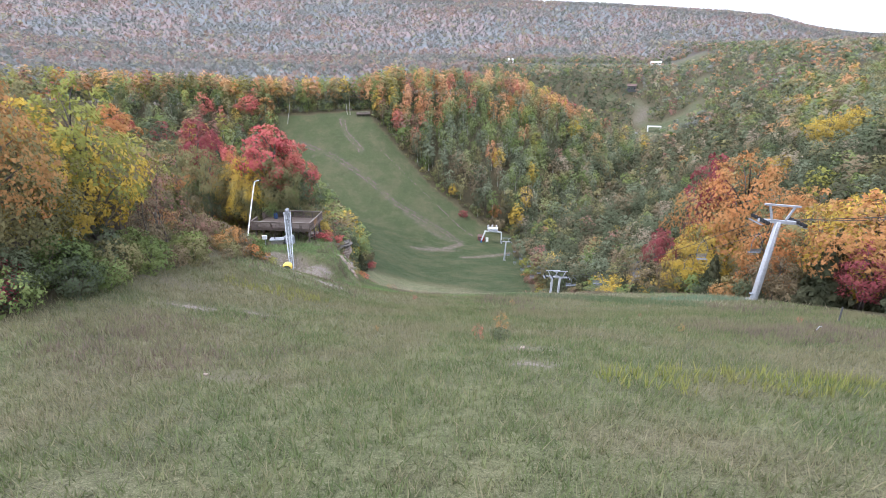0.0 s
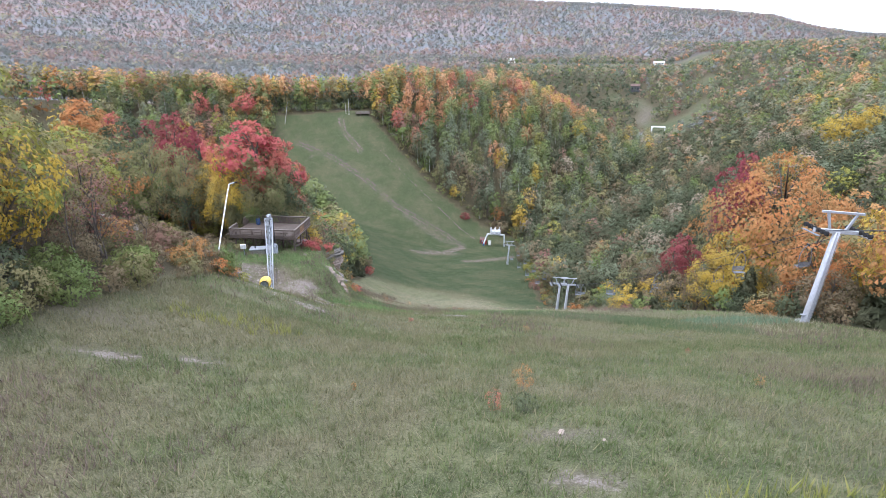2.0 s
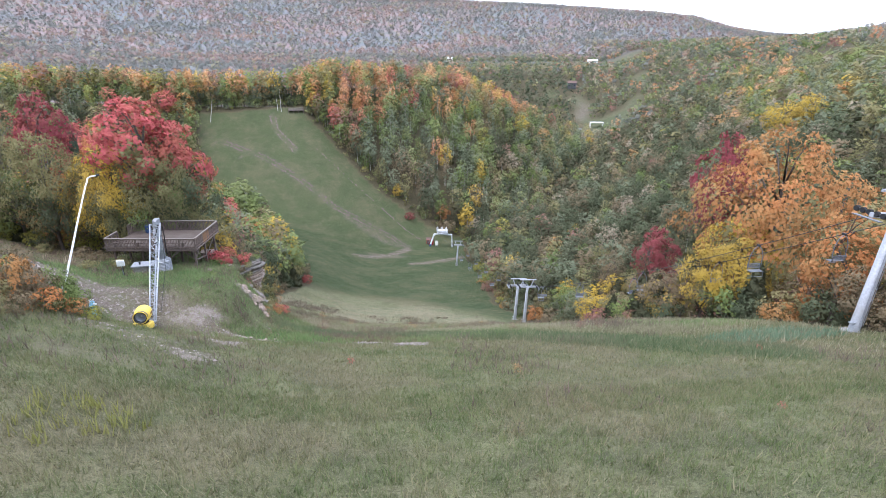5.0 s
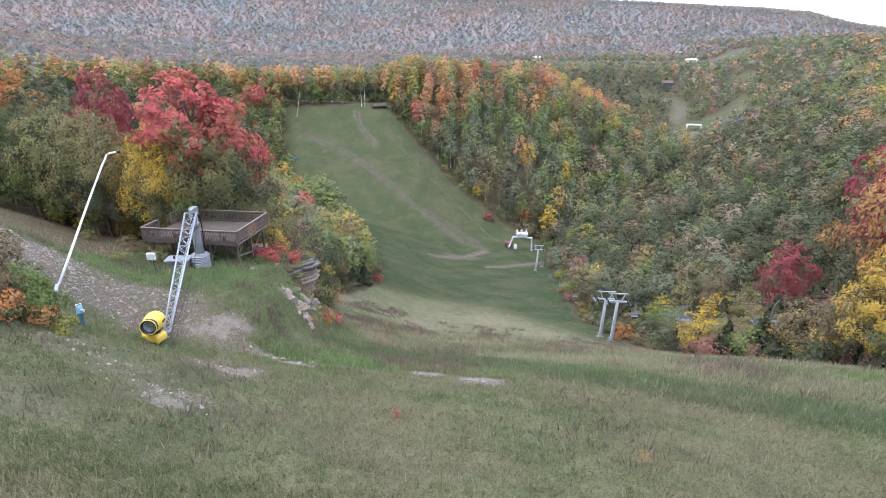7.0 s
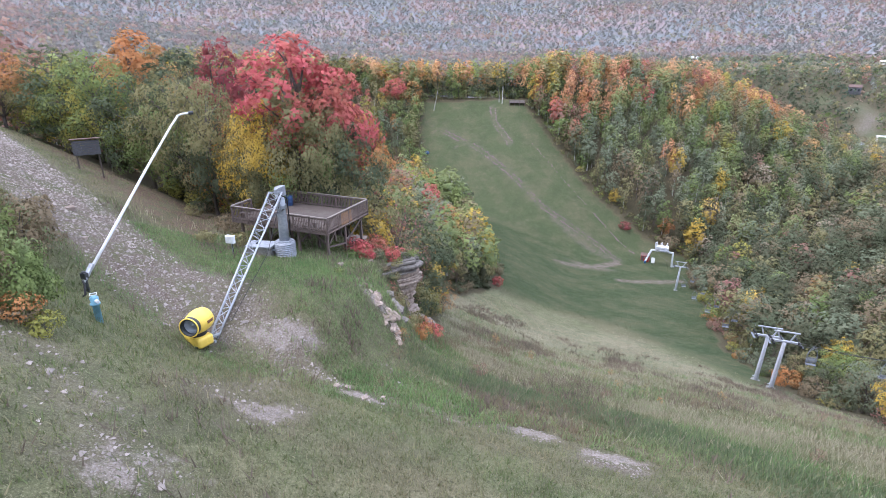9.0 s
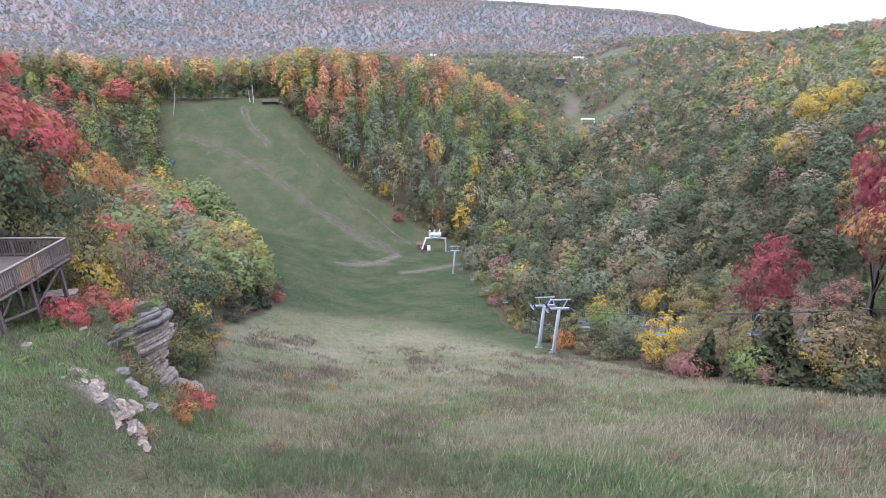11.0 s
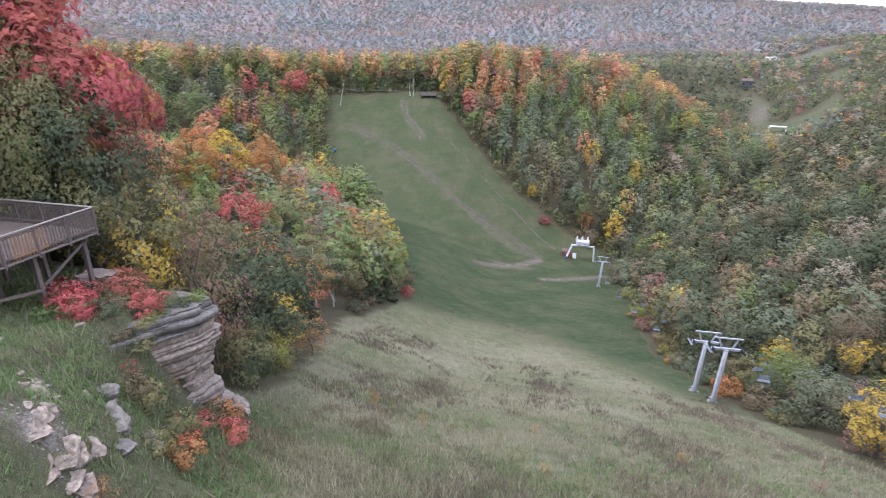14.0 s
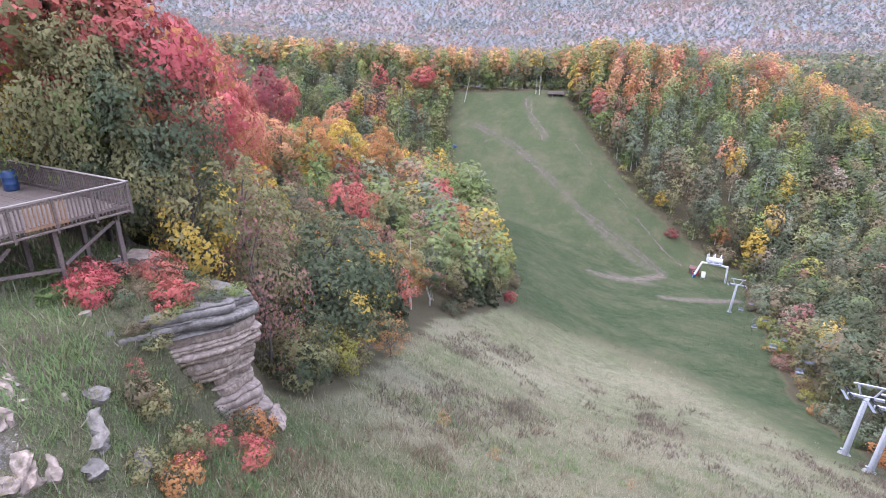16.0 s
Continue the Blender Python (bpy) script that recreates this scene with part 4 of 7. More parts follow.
for x, y, h, hue in ((-20.6, 27.6, 2.6, "dark"), (-20.2, 29.8, 2.2, "green"), (-21.0, 31.8, 3.0, "olive"), (-20.6, 35.0, 2.8, "green"), (-20.2, 37.5, 2.0, "brown"), (-20.0, 40.0, 2.6, "olive"), (-20.4, 42.4, 2.2, "pink"),
                     (-19.4, 44.6, 2.0, "brown"), (-19.8, 46.6, 2.6, "olive"), (-19.6, 48.6, 2.2, "brown"), (-21.4, 48.2, 3.2, "orange"), (-22.0, 45.2, 3.4, "brown"), (-22.6, 25.2, 3.4, "dark"), (-21.4, 23.8, 2.4, "green")):
    plant("shrub", hue, x, y, h * (0.6 if y > 40 else 1.0), 0.85, LEFT_GROUP, "olive" if hue in ("pink", "orange") else None)
for x, y, h in ((-22.4, 38.5, 7.5), (-23.4, 42.5, 8.5), (-24.2, 36.8, 9.0), (-22.8, 46.5, 6.0)):
    plant("sparse", "brown", x, y, h, 0.6, LEFT_GROUP)
# behind the deck and the road
RADIUS = {"grand": 0.43, "maple": 0.43, "high": 0.21, "ash": 0.30, "birch": 0.20, "sparse": 0.30, "cedar": 0.27, "spruce": 0.22}


def stand(kind, hue, x, y, top, across, under=None, group=LEFT_GROUP):
    """A tree whose tip is at the height top and whose crown is that many metres across."""
    h = top - float(sheet_z(x, y))
    if kind == "maple" and across < 0.6 * h:
        kind = "high"
    return plant(kind, hue, x, y, h, across / (2 * RADIUS[kind] * h), group, under)


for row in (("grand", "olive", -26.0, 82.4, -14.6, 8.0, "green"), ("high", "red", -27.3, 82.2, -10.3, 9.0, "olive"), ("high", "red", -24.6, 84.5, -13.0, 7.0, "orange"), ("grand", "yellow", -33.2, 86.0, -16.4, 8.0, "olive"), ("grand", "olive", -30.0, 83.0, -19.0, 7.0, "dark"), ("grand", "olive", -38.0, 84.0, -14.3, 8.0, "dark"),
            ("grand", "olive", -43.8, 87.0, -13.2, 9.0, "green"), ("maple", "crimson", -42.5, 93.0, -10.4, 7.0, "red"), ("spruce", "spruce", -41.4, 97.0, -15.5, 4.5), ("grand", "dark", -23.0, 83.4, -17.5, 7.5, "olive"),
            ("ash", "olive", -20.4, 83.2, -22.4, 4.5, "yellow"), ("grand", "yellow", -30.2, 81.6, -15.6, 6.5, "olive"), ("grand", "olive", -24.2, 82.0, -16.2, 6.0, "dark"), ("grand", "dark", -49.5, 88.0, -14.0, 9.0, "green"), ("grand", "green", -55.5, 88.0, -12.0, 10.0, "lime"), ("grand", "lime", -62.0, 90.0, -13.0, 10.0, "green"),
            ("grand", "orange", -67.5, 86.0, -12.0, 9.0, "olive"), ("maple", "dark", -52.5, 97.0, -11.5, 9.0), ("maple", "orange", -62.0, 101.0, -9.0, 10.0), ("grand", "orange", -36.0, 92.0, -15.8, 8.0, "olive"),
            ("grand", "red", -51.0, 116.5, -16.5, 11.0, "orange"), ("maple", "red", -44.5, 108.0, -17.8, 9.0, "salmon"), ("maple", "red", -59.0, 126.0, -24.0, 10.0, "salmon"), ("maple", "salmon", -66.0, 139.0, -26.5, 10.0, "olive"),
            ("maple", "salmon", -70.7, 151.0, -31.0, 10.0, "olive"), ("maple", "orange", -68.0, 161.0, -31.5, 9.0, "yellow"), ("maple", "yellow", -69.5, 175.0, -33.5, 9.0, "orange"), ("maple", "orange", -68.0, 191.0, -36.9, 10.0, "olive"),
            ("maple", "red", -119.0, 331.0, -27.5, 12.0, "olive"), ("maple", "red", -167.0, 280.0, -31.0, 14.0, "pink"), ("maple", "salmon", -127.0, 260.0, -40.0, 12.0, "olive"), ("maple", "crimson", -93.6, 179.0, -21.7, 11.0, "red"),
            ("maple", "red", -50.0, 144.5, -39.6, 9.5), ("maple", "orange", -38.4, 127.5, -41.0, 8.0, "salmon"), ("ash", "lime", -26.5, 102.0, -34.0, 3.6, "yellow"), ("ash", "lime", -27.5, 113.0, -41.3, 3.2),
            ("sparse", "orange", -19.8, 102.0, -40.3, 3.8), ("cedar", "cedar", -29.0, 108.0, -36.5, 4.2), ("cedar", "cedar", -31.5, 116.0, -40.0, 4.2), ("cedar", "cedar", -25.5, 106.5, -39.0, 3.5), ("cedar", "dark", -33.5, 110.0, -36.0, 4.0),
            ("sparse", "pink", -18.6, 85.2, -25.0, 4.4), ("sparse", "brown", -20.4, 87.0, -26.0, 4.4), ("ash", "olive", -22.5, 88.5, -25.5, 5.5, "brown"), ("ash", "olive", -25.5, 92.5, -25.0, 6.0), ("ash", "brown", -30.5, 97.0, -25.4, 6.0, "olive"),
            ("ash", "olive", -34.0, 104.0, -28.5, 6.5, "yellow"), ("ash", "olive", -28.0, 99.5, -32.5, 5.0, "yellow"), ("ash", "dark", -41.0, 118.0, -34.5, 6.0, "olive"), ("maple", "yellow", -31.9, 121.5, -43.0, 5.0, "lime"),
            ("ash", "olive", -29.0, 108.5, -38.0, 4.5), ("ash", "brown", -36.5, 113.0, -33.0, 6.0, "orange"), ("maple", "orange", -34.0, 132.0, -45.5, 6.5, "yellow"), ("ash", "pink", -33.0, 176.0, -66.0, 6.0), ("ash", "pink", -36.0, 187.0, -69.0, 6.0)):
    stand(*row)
for k, (x, y) in enumerate(((-50.5, 224.0), (-53.0, 229.5), (-56.5, 236.0), (-54.0, 221.5), (-59.5, 243.0), (-57.5, 228.0), (-62.5, 249.5))):
    plant("birch", ("pale", "grey", "pale")[k % 3], x, y, 18.5 + 1.1 * (k % 4), 1.1, LEFT_GROUP)
# wood below the ledge
for x, y, h, hue, under in ((-17.6, 86.2, 4.4, "olive", "dark"), (-19.2, 89.4, 4.6, "dark", "olive"), (-20.4, 92.2, 4.2, "olive", None), (-19.6, 95.4, 3.2, "brown", "olive"), (-23.2, 97.0, 4.4, "dark", None), (-18.5, 91.5, 3.5, "lime", "olive"),
                            (-29.5, 163.0, 6.5, "dark", None), (-24.8, 166.5, 3.0, "red", None), (-27.5, 159.0, 6.0, "olive", "dark")):
    plant("shrub", hue, x, y, h, 0.75, LEFT_GROUP, under)
for x, y, h, hue in ((-27.0, 115.5, 8.0, "cedar"), (-29.5, 148.0, 7.5, "cedar"), (-26.6, 156.5, 6.5, "cedar"), (-28.0, 151.5, 7.0, "dark")):
    plant("cedar", hue, x, y, h, 0.95, LEFT_GROUP)
for x, y, h, hue in ((-31.5, 140.0, 12.0, "pale"), (-33.5, 150.0, 14.0, "pale"), (-30.0, 156.0, 12.0, "grey"), (-36.0, 158.0, 14.0, "pale")):
    plant("birch", hue, x, y, h, 1.2, LEFT_GROUP)
# right edge
plant("grand", "orange", 44.4, 79.0, 26.5, 0.8, RIGHT_GROUP, "olive")
plant("high", "crimson", 46.0, 91.0, 31.5, 0.6, RIGHT_GROUP, "pink")
plant("grand", "yellow", 39.2, 75.5, 13.5, 0.8, RIGHT_GROUP)
plant("maple", "yellow", 36.0, 76.0, 10.0, 0.7, RIGHT_GROUP, "olive")
plant("maple", "orange", 43.5, 51.0, 13.5, 1.0, RIGHT_GROUP)
plant("maple", "yellow", 47.0, 56.0, 15.0, 1.0, RIGHT_GROUP)
plant("ash", "orange", 39.5, 62.0, 12.5, 0.9, RIGHT_GROUP)
plant("ash", "crimson", 40.0, 47.0, 7.5, 1.1, RIGHT_GROUP)
plant("maple", "olive", 46.0, 64.0, 14.0, 0.9, RIGHT_GROUP)
plant("shrub", "brown", 38.5, 55.5, 3.0, 1.0, RIGHT_GROUP)
plant("shrub", "dark", 37.8, 60.5, 3.4, 1.0, RIGHT_GROUP)
plant("shrub", "olive", 38.5, 66.0, 3.6, 1.0, RIGHT_GROUP)
plant("shrub", "dark", 36.2, 67.5, 3.0, 1.0, RIGHT_GROUP)
plant("high", "crimson", 42.0, 99.0, 19.0, 0.85, RIGHT_GROUP, "pink")
plant("sparse", "pink", 46.5, 104.0, 15.0, 0.9, RIGHT_GROUP)
plant("sparse", "pink", 44.0, 92.0, 11.0, 1.1, RIGHT_GROUP)
plant("sparse", "brown", 41.0, 100.0, 10.0, 1.0, RIGHT_GROUP)
plant("ash", "orange", 63.5, 88.7, 25.0, 0.9, RIGHT_GROUP)
plant("ash", "orange", 96.0, 144.0, 15.0, 0.9, RIGHT_GROUP)
plant("maple", "yellow", 160.0, 231.0, 19.0, 0.85, RIGHT_GROUP)
plant("maple", "yellow", 118.0, 190.0, 13.0, 0.9, RIGHT_GROUP)
plant("maple", "yellow", 167.0, 226.0, 18.0, 0.8, RIGHT_GROUP)
plant("sparse", "brown", 56.0, 148.0, 14.0, 1.0, RIGHT_GROUP)
plant("ash", "brown", 58.5, 151.0, 14.0, 0.9, RIGHT_GROUP)
plant("maple", "yellow", 47.0, 211.0, 8.5, 1.0, RIGHT_GROUP)
plant("maple", "lime", 71.5, 268.0, 9.0, 0.9, RIGHT_GROUP)
plant("maple", "yellow", 38.5, 294.0, 10.5, 0.8, RIGHT_GROUP)
plant("ash", "orange", 27.5, 295.5, 9.5, 1.1, RIGHT_GROUP)
plant("ash", "yellow", 3.4, 302.5, 9.0, 0.85, RIGHT_GROUP)
plant("shrub", "crimson", 9.5, 291.0, 4.0, 1.0, RIGHT_GROUP)

# fill both edges tree by tree
fill_rng = np.random.default_rng(5)


def fill(box, gap, hues, kinds, hgt, group, edge, keep, clear=2.6, most=400):
    taken = [(o.location.x, o.location.y) for o in scene.objects if o.type == "EMPTY" and "tree" in o.name or o.name.startswith("sapling")]
    xs, ys = scatter(fill_rng, *box, gap)
    ok = clear_of_edge(xs, ys, edge) & keep(xs, ys)
    for x, y in list(zip(xs[ok], ys[ok]))[:most]:
        if all((x - a) ** 2 + (y - b) ** 2 > clear**2 for a, b in taken):
            kind = kinds[fill_rng.choice(len(kinds))]
            hue = hues[fill_rng.choice(len(hues))]
            if kind == "cedar":
                hue = "cedar"
            under = hues[fill_rng.choice(len(hues))] if fill_rng.uniform() < 0.3 and kind != "cedar" else None
            plant(kind, hue, float(x), float(y), float(fill_rng.uniform(*hgt)), 1.0, group, under)


L_HUES = ("green", "dark", "olive", "olive", "dark", "lime", "yellow", "orange", "red", "pink", "brown", "dark")
R_HUES = ("olive", "olive", "dark", "grey", "brown", "brown", "green", "pink", "yellow")
fill((-75, -12, 84, 150), 5.0, L_HUES, ("maple", "ash", "ash", "ash", "sparse", "cedar", "birch"), (7, 13), LEFT_GROUP, 1.6, lambda x, y: x > -62 - 0.1 * y)
fill((-70, -24, 18, 62), 6.0, ("green", "olive", "olive", "brown", "lime", "orange", "tan"), ("maple", "ash", "ash", "sparse"), (7, 12), LEFT_GROUP, 3.0, lambda x, y: x > -24 - y * 0.75)
fill((30, 74, 34, 150), 5.0, R_HUES, ("maple", "ash", "ash", "sparse", "cedar", "cedar"), (6, 10), RIGHT_GROUP, 2.0, lambda x, y: x < 30 + 0.55 * y)
fill((28, 50, 60, 232), 4.0, ("olive", "brown", "green", "lime", "orange", "dark", "pink", "grey"), ("shrub",), (1.8, 4.2), RIGHT_GROUP, 0.6, lambda x, y: ~clear_of_edge(x, y, 4.0), 1.5)
fill((-50, -12, 86, 215), 3.8, ("olive", "brown", "dark", "orange", "olive", "dark", "brown", "lime"), ("shrub",), (1.4, 3.6), LEFT_GROUP, 0.4, lambda x, y: ~clear_of_edge(x, y, 3.0), 1.5)
fill((29, 60, 228, 292), 5.0, ("dark", "olive", "brown", "grey"), ("cedar", "ash", "shrub", "ash"), (4, 9), RIGHT_GROUP, 0.8, lambda x, y: x < 30 + 0.5 * (y - 220))
fill((-40, -18, 20, 54), 3.0, ("olive", "brown", "green", "dark"), ("shrub",), (1.4, 2.6), LEFT_GROUP, 0.5, lambda x, y: ~clear_of_edge(x, y, 3.0), 1.5)
fill((-75, -26, 80, 96), 5.0, ("dark", "brown", "dark"), ("shrub",), (0.9, 1.7), LEFT_GROUP, 0.3, lambda x, y: ~clear_of_edge(x, y, 3.0), 1.5)


# ---------------------------------------------------------------- building helpers


class Shape:
    """Collects boxes, tubes and turned forms into one mesh."""

    def __init__(self):
        self.bm = bmesh.new()

    def box(self, at, size, m=None, bevel=0.0):
        made = bmesh.ops.create_cube(self.bm, size=1.0)["verts"]
        bmesh.ops.transform(self.bm, matrix=(m or Matrix()) @ Matrix.Translation(at) @ Matrix.Diagonal((*size, 1)), verts=made)
        if bevel:
            edges = list({e for v in made for e in v.link_edges})
            bmesh.ops.bevel(self.bm, geom=edges, offset=bevel, segments=2, affect="EDGES", profile=0.6)
        return self

    def beam(self, a, b, w, h=None, bevel=0.0):
        """Square bar from a to b."""
        a, b = Vector(a), Vector(b)
        d = b - a
        turn = d.to_track_quat("Z", "Y").to_matrix().to_4x4()
        return self.box((0, 0, 0), (w, h or w, d.length), Matrix.Translation((a + b) / 2) @ turn, bevel)

    def rod(self, pts, r, sides=8, closed=True):
        """Round bar through points; r: one radius or one for each point."""
        radii = r if isinstance(r, (list, tuple)) else [r] * len(pts)
        v, f = tube([tuple(p) for p in pts], radii, sides)
        vs = [self.bm.verts.new(tuple(p)) for p in v]
        for q in f:
            self.bm.faces.new([vs[i] for i in q])
        if closed:
            self.bm.faces.new(vs[:sides][::-1])
            self.bm.faces.new(vs[-sides:])
        return self

    def turned(self, outline, m=None, sides=20, caps=True):
        """Form turned about z from (radius, height) pairs."""
        rings = []
        for r, z in outline:
            rings.append([self.bm.verts.new((m or Matrix()) @ Vector((r * math.cos(2 * math.pi * k / sides), r * math.sin(2 * math.pi * k / sides), z))) for k in range(sides)])
        for lo, hi in zip(rings, rings[1:]):
            for k in range(sides):
                self.bm.faces.new((lo[k], lo[(k + 1) % sides], hi[(k + 1) % sides], hi[k]))
        if caps:
            self.bm.faces.new(rings[0][::-1])
            self.bm.faces.new(rings[-1])
        return self


def part(name, form, material, parent=None, label="", smooth=False):
    me = bpy.data.meshes.new(name)
    bmesh.ops.recalc_face_normals(form.bm, faces=form.bm.faces[:])
    form.bm.to_mesh(me)
    form.bm.free()
    me.materials.append(material)
    if smooth:
        me.polygons.foreach_set("use_smooth", [True] * len(me.polygons))
    ob = new(name, me)
    ob.parent = parent
    return tagged(ob, label)


def again(src, parent, m):
    """The same piece once more, on the same mesh, under a parent."""
    ob = new(src.name.split(".")[0], src.data)
    ob.parent = parent
    ob.matrix_local = m
    return ob


def thing(name, label, category, m=None, group="", kind=""):
    ob = new(name)
    ob.empty_display_size = 0.5
    ob.matrix_world = m or Matrix()
    return tagged(ob, label, category, group, kind)


def on_ground(x, y, turn=0.0, sink=0.0):
    return pose(x, y, float(sheet_z(x, y)) - sink, 0, 0, turn)


def ground_at(x, y):
    return float(sheet_z(x, y))


STEEL = surface("galvanised_steel", (0.36, 0.385, 0.42), 0.5, 0.5, 0.18, 5, 0.05)
WHITE_STEEL = surface("white_painted_steel", (0.72, 0.74, 0.76), 0.4, 0.0, 0.1, 6, 0.03, dirt=(0.5, 0.5, 0.5))
PALE_STEEL = surface("silver_painted_steel", (0.40, 0.42, 0.46), 0.5, 0.2, 0.14, 6, 0.04, dirt=(0.38, 0.38, 0.38))
CHAIR_STEEL = surface("dull_chair_steel", (0.20, 0.22, 0.25), 0.5, 0.3, 0.2, 6, 0.04)
DARK_STEEL = surface("dark_steel", (0.06, 0.065, 0.07), 0.5, 0.5, 0.3, 9, 0.05)
RUBBER = surface("black_rubber", (0.02, 0.02, 0.022), 0.7, 0.0, 0.3, 12, 0.05)
YELLOW = surface("yellow_fibreglass", (0.80, 0.58, 0.10), 0.38, 0.0, 0.08, 7, 0.02, dirt=(0.62, 0.44, 0.09))
DECAL = surface("brown_decal", (0.16, 0.07, 0.04), 0.5, 0.0, 0.2)
CONCRETE = surface("concrete", (0.24, 0.235, 0.22), 0.9, 0.0, 0.25, 10, 0.3)
CULVERT = surface("corrugated_zinc", (0.32, 0.34, 0.37), 0.55, 0.4, 0.2, 4, 0.06)
OLD_WOOD = surface("weathered_wood", (0.095, 0.074, 0.063), 0.85, 0.0, 0.35, 16, 0.35, dirt=(0.13, 0.115, 0.10), stretch=(1, 6, 6))
RAIL_WOOD = surface("grey_rail_wood", (0.15, 0.115, 0.10), 0.85, 0.0, 0.3, 14, 0.3, dirt=(0.115, 0.098, 0.09))
CAP_WOOD = surface("bleached_cap_wood", (0.215, 0.185, 0.165), 0.8, 0.0, 0.2, 12, 0.2)
NEW_WOOD = surface("fresh_cedar_wood", (0.27, 0.16, 0.095), 0.75, 0.0, 0.2, 12, 0.2)
BLUE_PLASTIC = surface("blue_plastic", (0.035, 0.07, 0.16), 0.4, 0.0, 0.2, 5, 0.02)
BLUE_PAINT = surface("pale_blue_paint", (0.20, 0.42, 0.55), 0.5, 0.0, 0.2, 5, 0.02)
BARN_RED = surface("red_barn_paint", (0.30, 0.045, 0.035), 0.7, 0.0, 0.25, 7, 0.1)
SHINGLE = surface("brown_shingle", (0.15, 0.10, 0.085), 0.9, 0.0, 0.35, 9, 0.3)
ROOF_GREY = surface("grey_sheet_roof", (0.33, 0.34, 0.36), 0.5, 0.3, 0.15, 3, 0.05)
ROOF_WHITE = surface("white_sheet_roof", (0.82, 0.82, 0.80), 0.5, 0.0, 0.08, 3, 0.03)
DARK_BOARD = surface("dark_board", (0.10, 0.10, 0.105), 0.8, 0.0, 0.3, 9, 0.2)
GLASS = surface("dark_window_glass", (0.03, 0.035, 0.04), 0.12, 0.0, 0.2, 2, 0.0, spec=0.6)

# ---------------------------------------------------------------- viewing deck
DECK_L, DECK_W, DECK_Z = 8.6, 5.6, -24.8
deck_turn = math.degrees(math.atan2(-0.093, 0.9957))
deck_at = Matrix.Translation((-19.4, 73.0, DECK_Z)) @ Matrix.Rotation(radians(deck_turn), 4, "Z")


def build_deck():
    deck = thing("viewing_deck", "weathered brown wooden viewing deck on posts with balustrade", "deck", deck_at)
    x0 = -DECK_L
    plank = part("plank", Shape().box((x0 / 2, 0, 0), (DECK_L - 0.1, 0.135, 0.038)), OLD_WOOD, deck)
    n = int((DECK_W - 0.1) / 0.142)
    plank.matrix_local = Matrix.Translation((0, 0.12, -0.02))
    for k in range(1, n):
        again(plank, deck, Matrix.Translation((random.uniform(-0.01, 0.01), 0.12 + 0.142 * k, -0.02 + random.uniform(-0.004, 0.004))))
    for a, b in (((0, 0), (x0, 0)), ((0, DECK_W), (x0, DECK_W)), ((0, 0), (0, DECK_W)), ((x0, 0), (x0, DECK_W))):
        lift = -0.165 if a[0] != b[0] else -0.16
        part("rim_joist", Shape().beam((a[0], a[1], lift), (b[0], b[1], lift), 0.25 if a[0] == b[0] else 0.05, 0.05 if a[0] == b[0] else 0.25), RAIL_WOOD, deck)
    for k in range(1, 8):
        part("joist", Shape().box((x0 * k / 8, DECK_W / 2, -0.15), (0.05, DECK_W - 0.1, 0.2)), OLD_WOOD, deck)
    for v in (0.45, DECK_W - 0.45):
        part("girder", Shape().box((x0 / 2, v, -0.36), (DECK_L - 0.3, 0.1, 0.2)), RAIL_WOOD, deck)
    for u in (0.35, 2.9, 5.5, 8.2):
        for v in (0.45, DECK_W / 2 if u == 0.35 else 2.9, DECK_W - 0.45):
            foot = deck_at @ Vector((-u, v, 0))
            low = ground_at(foot.x, foot.y) - DECK_Z - 0.2
            if low < -0.6:
                part("leg", Shape().box((-u, v, (low - 0.26) / 2), (0.17, 0.17, -low - 0.26), bevel=0.012), RAIL_WOOD, deck)
    for (u1, v1, z1), (u2, v2, z2) in (((0.35, 0.5, -1.35), (0.35, 2.7, -1.75)), ((0.35, 2.9, -1.6), (0.35, 5.0, -0.5)), ((0.45, 0.45, -1.3), (1.5, 0.45, -0.45)), ((2.8, 0.45, -1.2), (2.0, 0.45, -0.45)),
                                       ((5.4, 0.45, -1.1), (4.5, 0.45, -0.45)), ((0.35, 0.55, -1.1), (0.35, 1.3, -0.45))):
        part("brace", Shape().beam((-u1 + 0.1, v1, z1), (-u2 + 0.1, v2, z2), 0.05, 0.13), RAIL_WOOD, deck)
    # balustrade: front, right end, back and two lengths of the far end
    runs = (((0, 0), (DECK_L, 0)), ((0, 0), (0, DECK_W)), ((0, DECK_W), (DECK_L, DECK_W)), ((DECK_L, 0), (DECK_L, 2.2)), ((DECK_L, 4.1), (DECK_L, DECK_W)))
    picket = part("baluster", Shape().box((0, 0, 0.42), (0.04, 0.04, 0.98)), RAIL_WOOD, deck)
    picket.matrix_local = Matrix.Translation((-0.16, -0.05, 0))
    fresh = None
    for (ua, va), (ub, vb) in runs:
        along_u = ua != ub
        length = abs(ub - ua) + abs(vb - va)
        out = (0, -0.05 if va == 0 else 0.05) if along_u else (0.05 if ua == 0 else -0.05, 0)
        a, b = Vector((-ua + out[0], va + out[1], 0)), Vector((-ub + out[0], vb + out[1], 0))
        d = (b - a).normalized()
        count = max(2, round(length / 1.45))
        for k in range(count + 1):
            p = a.lerp(b, k / count)
            part("rail_post", Shape().box((p.x, p.y, 0.33), (0.095, 0.095, 1.26), bevel=0.006), RAIL_WOOD, deck)
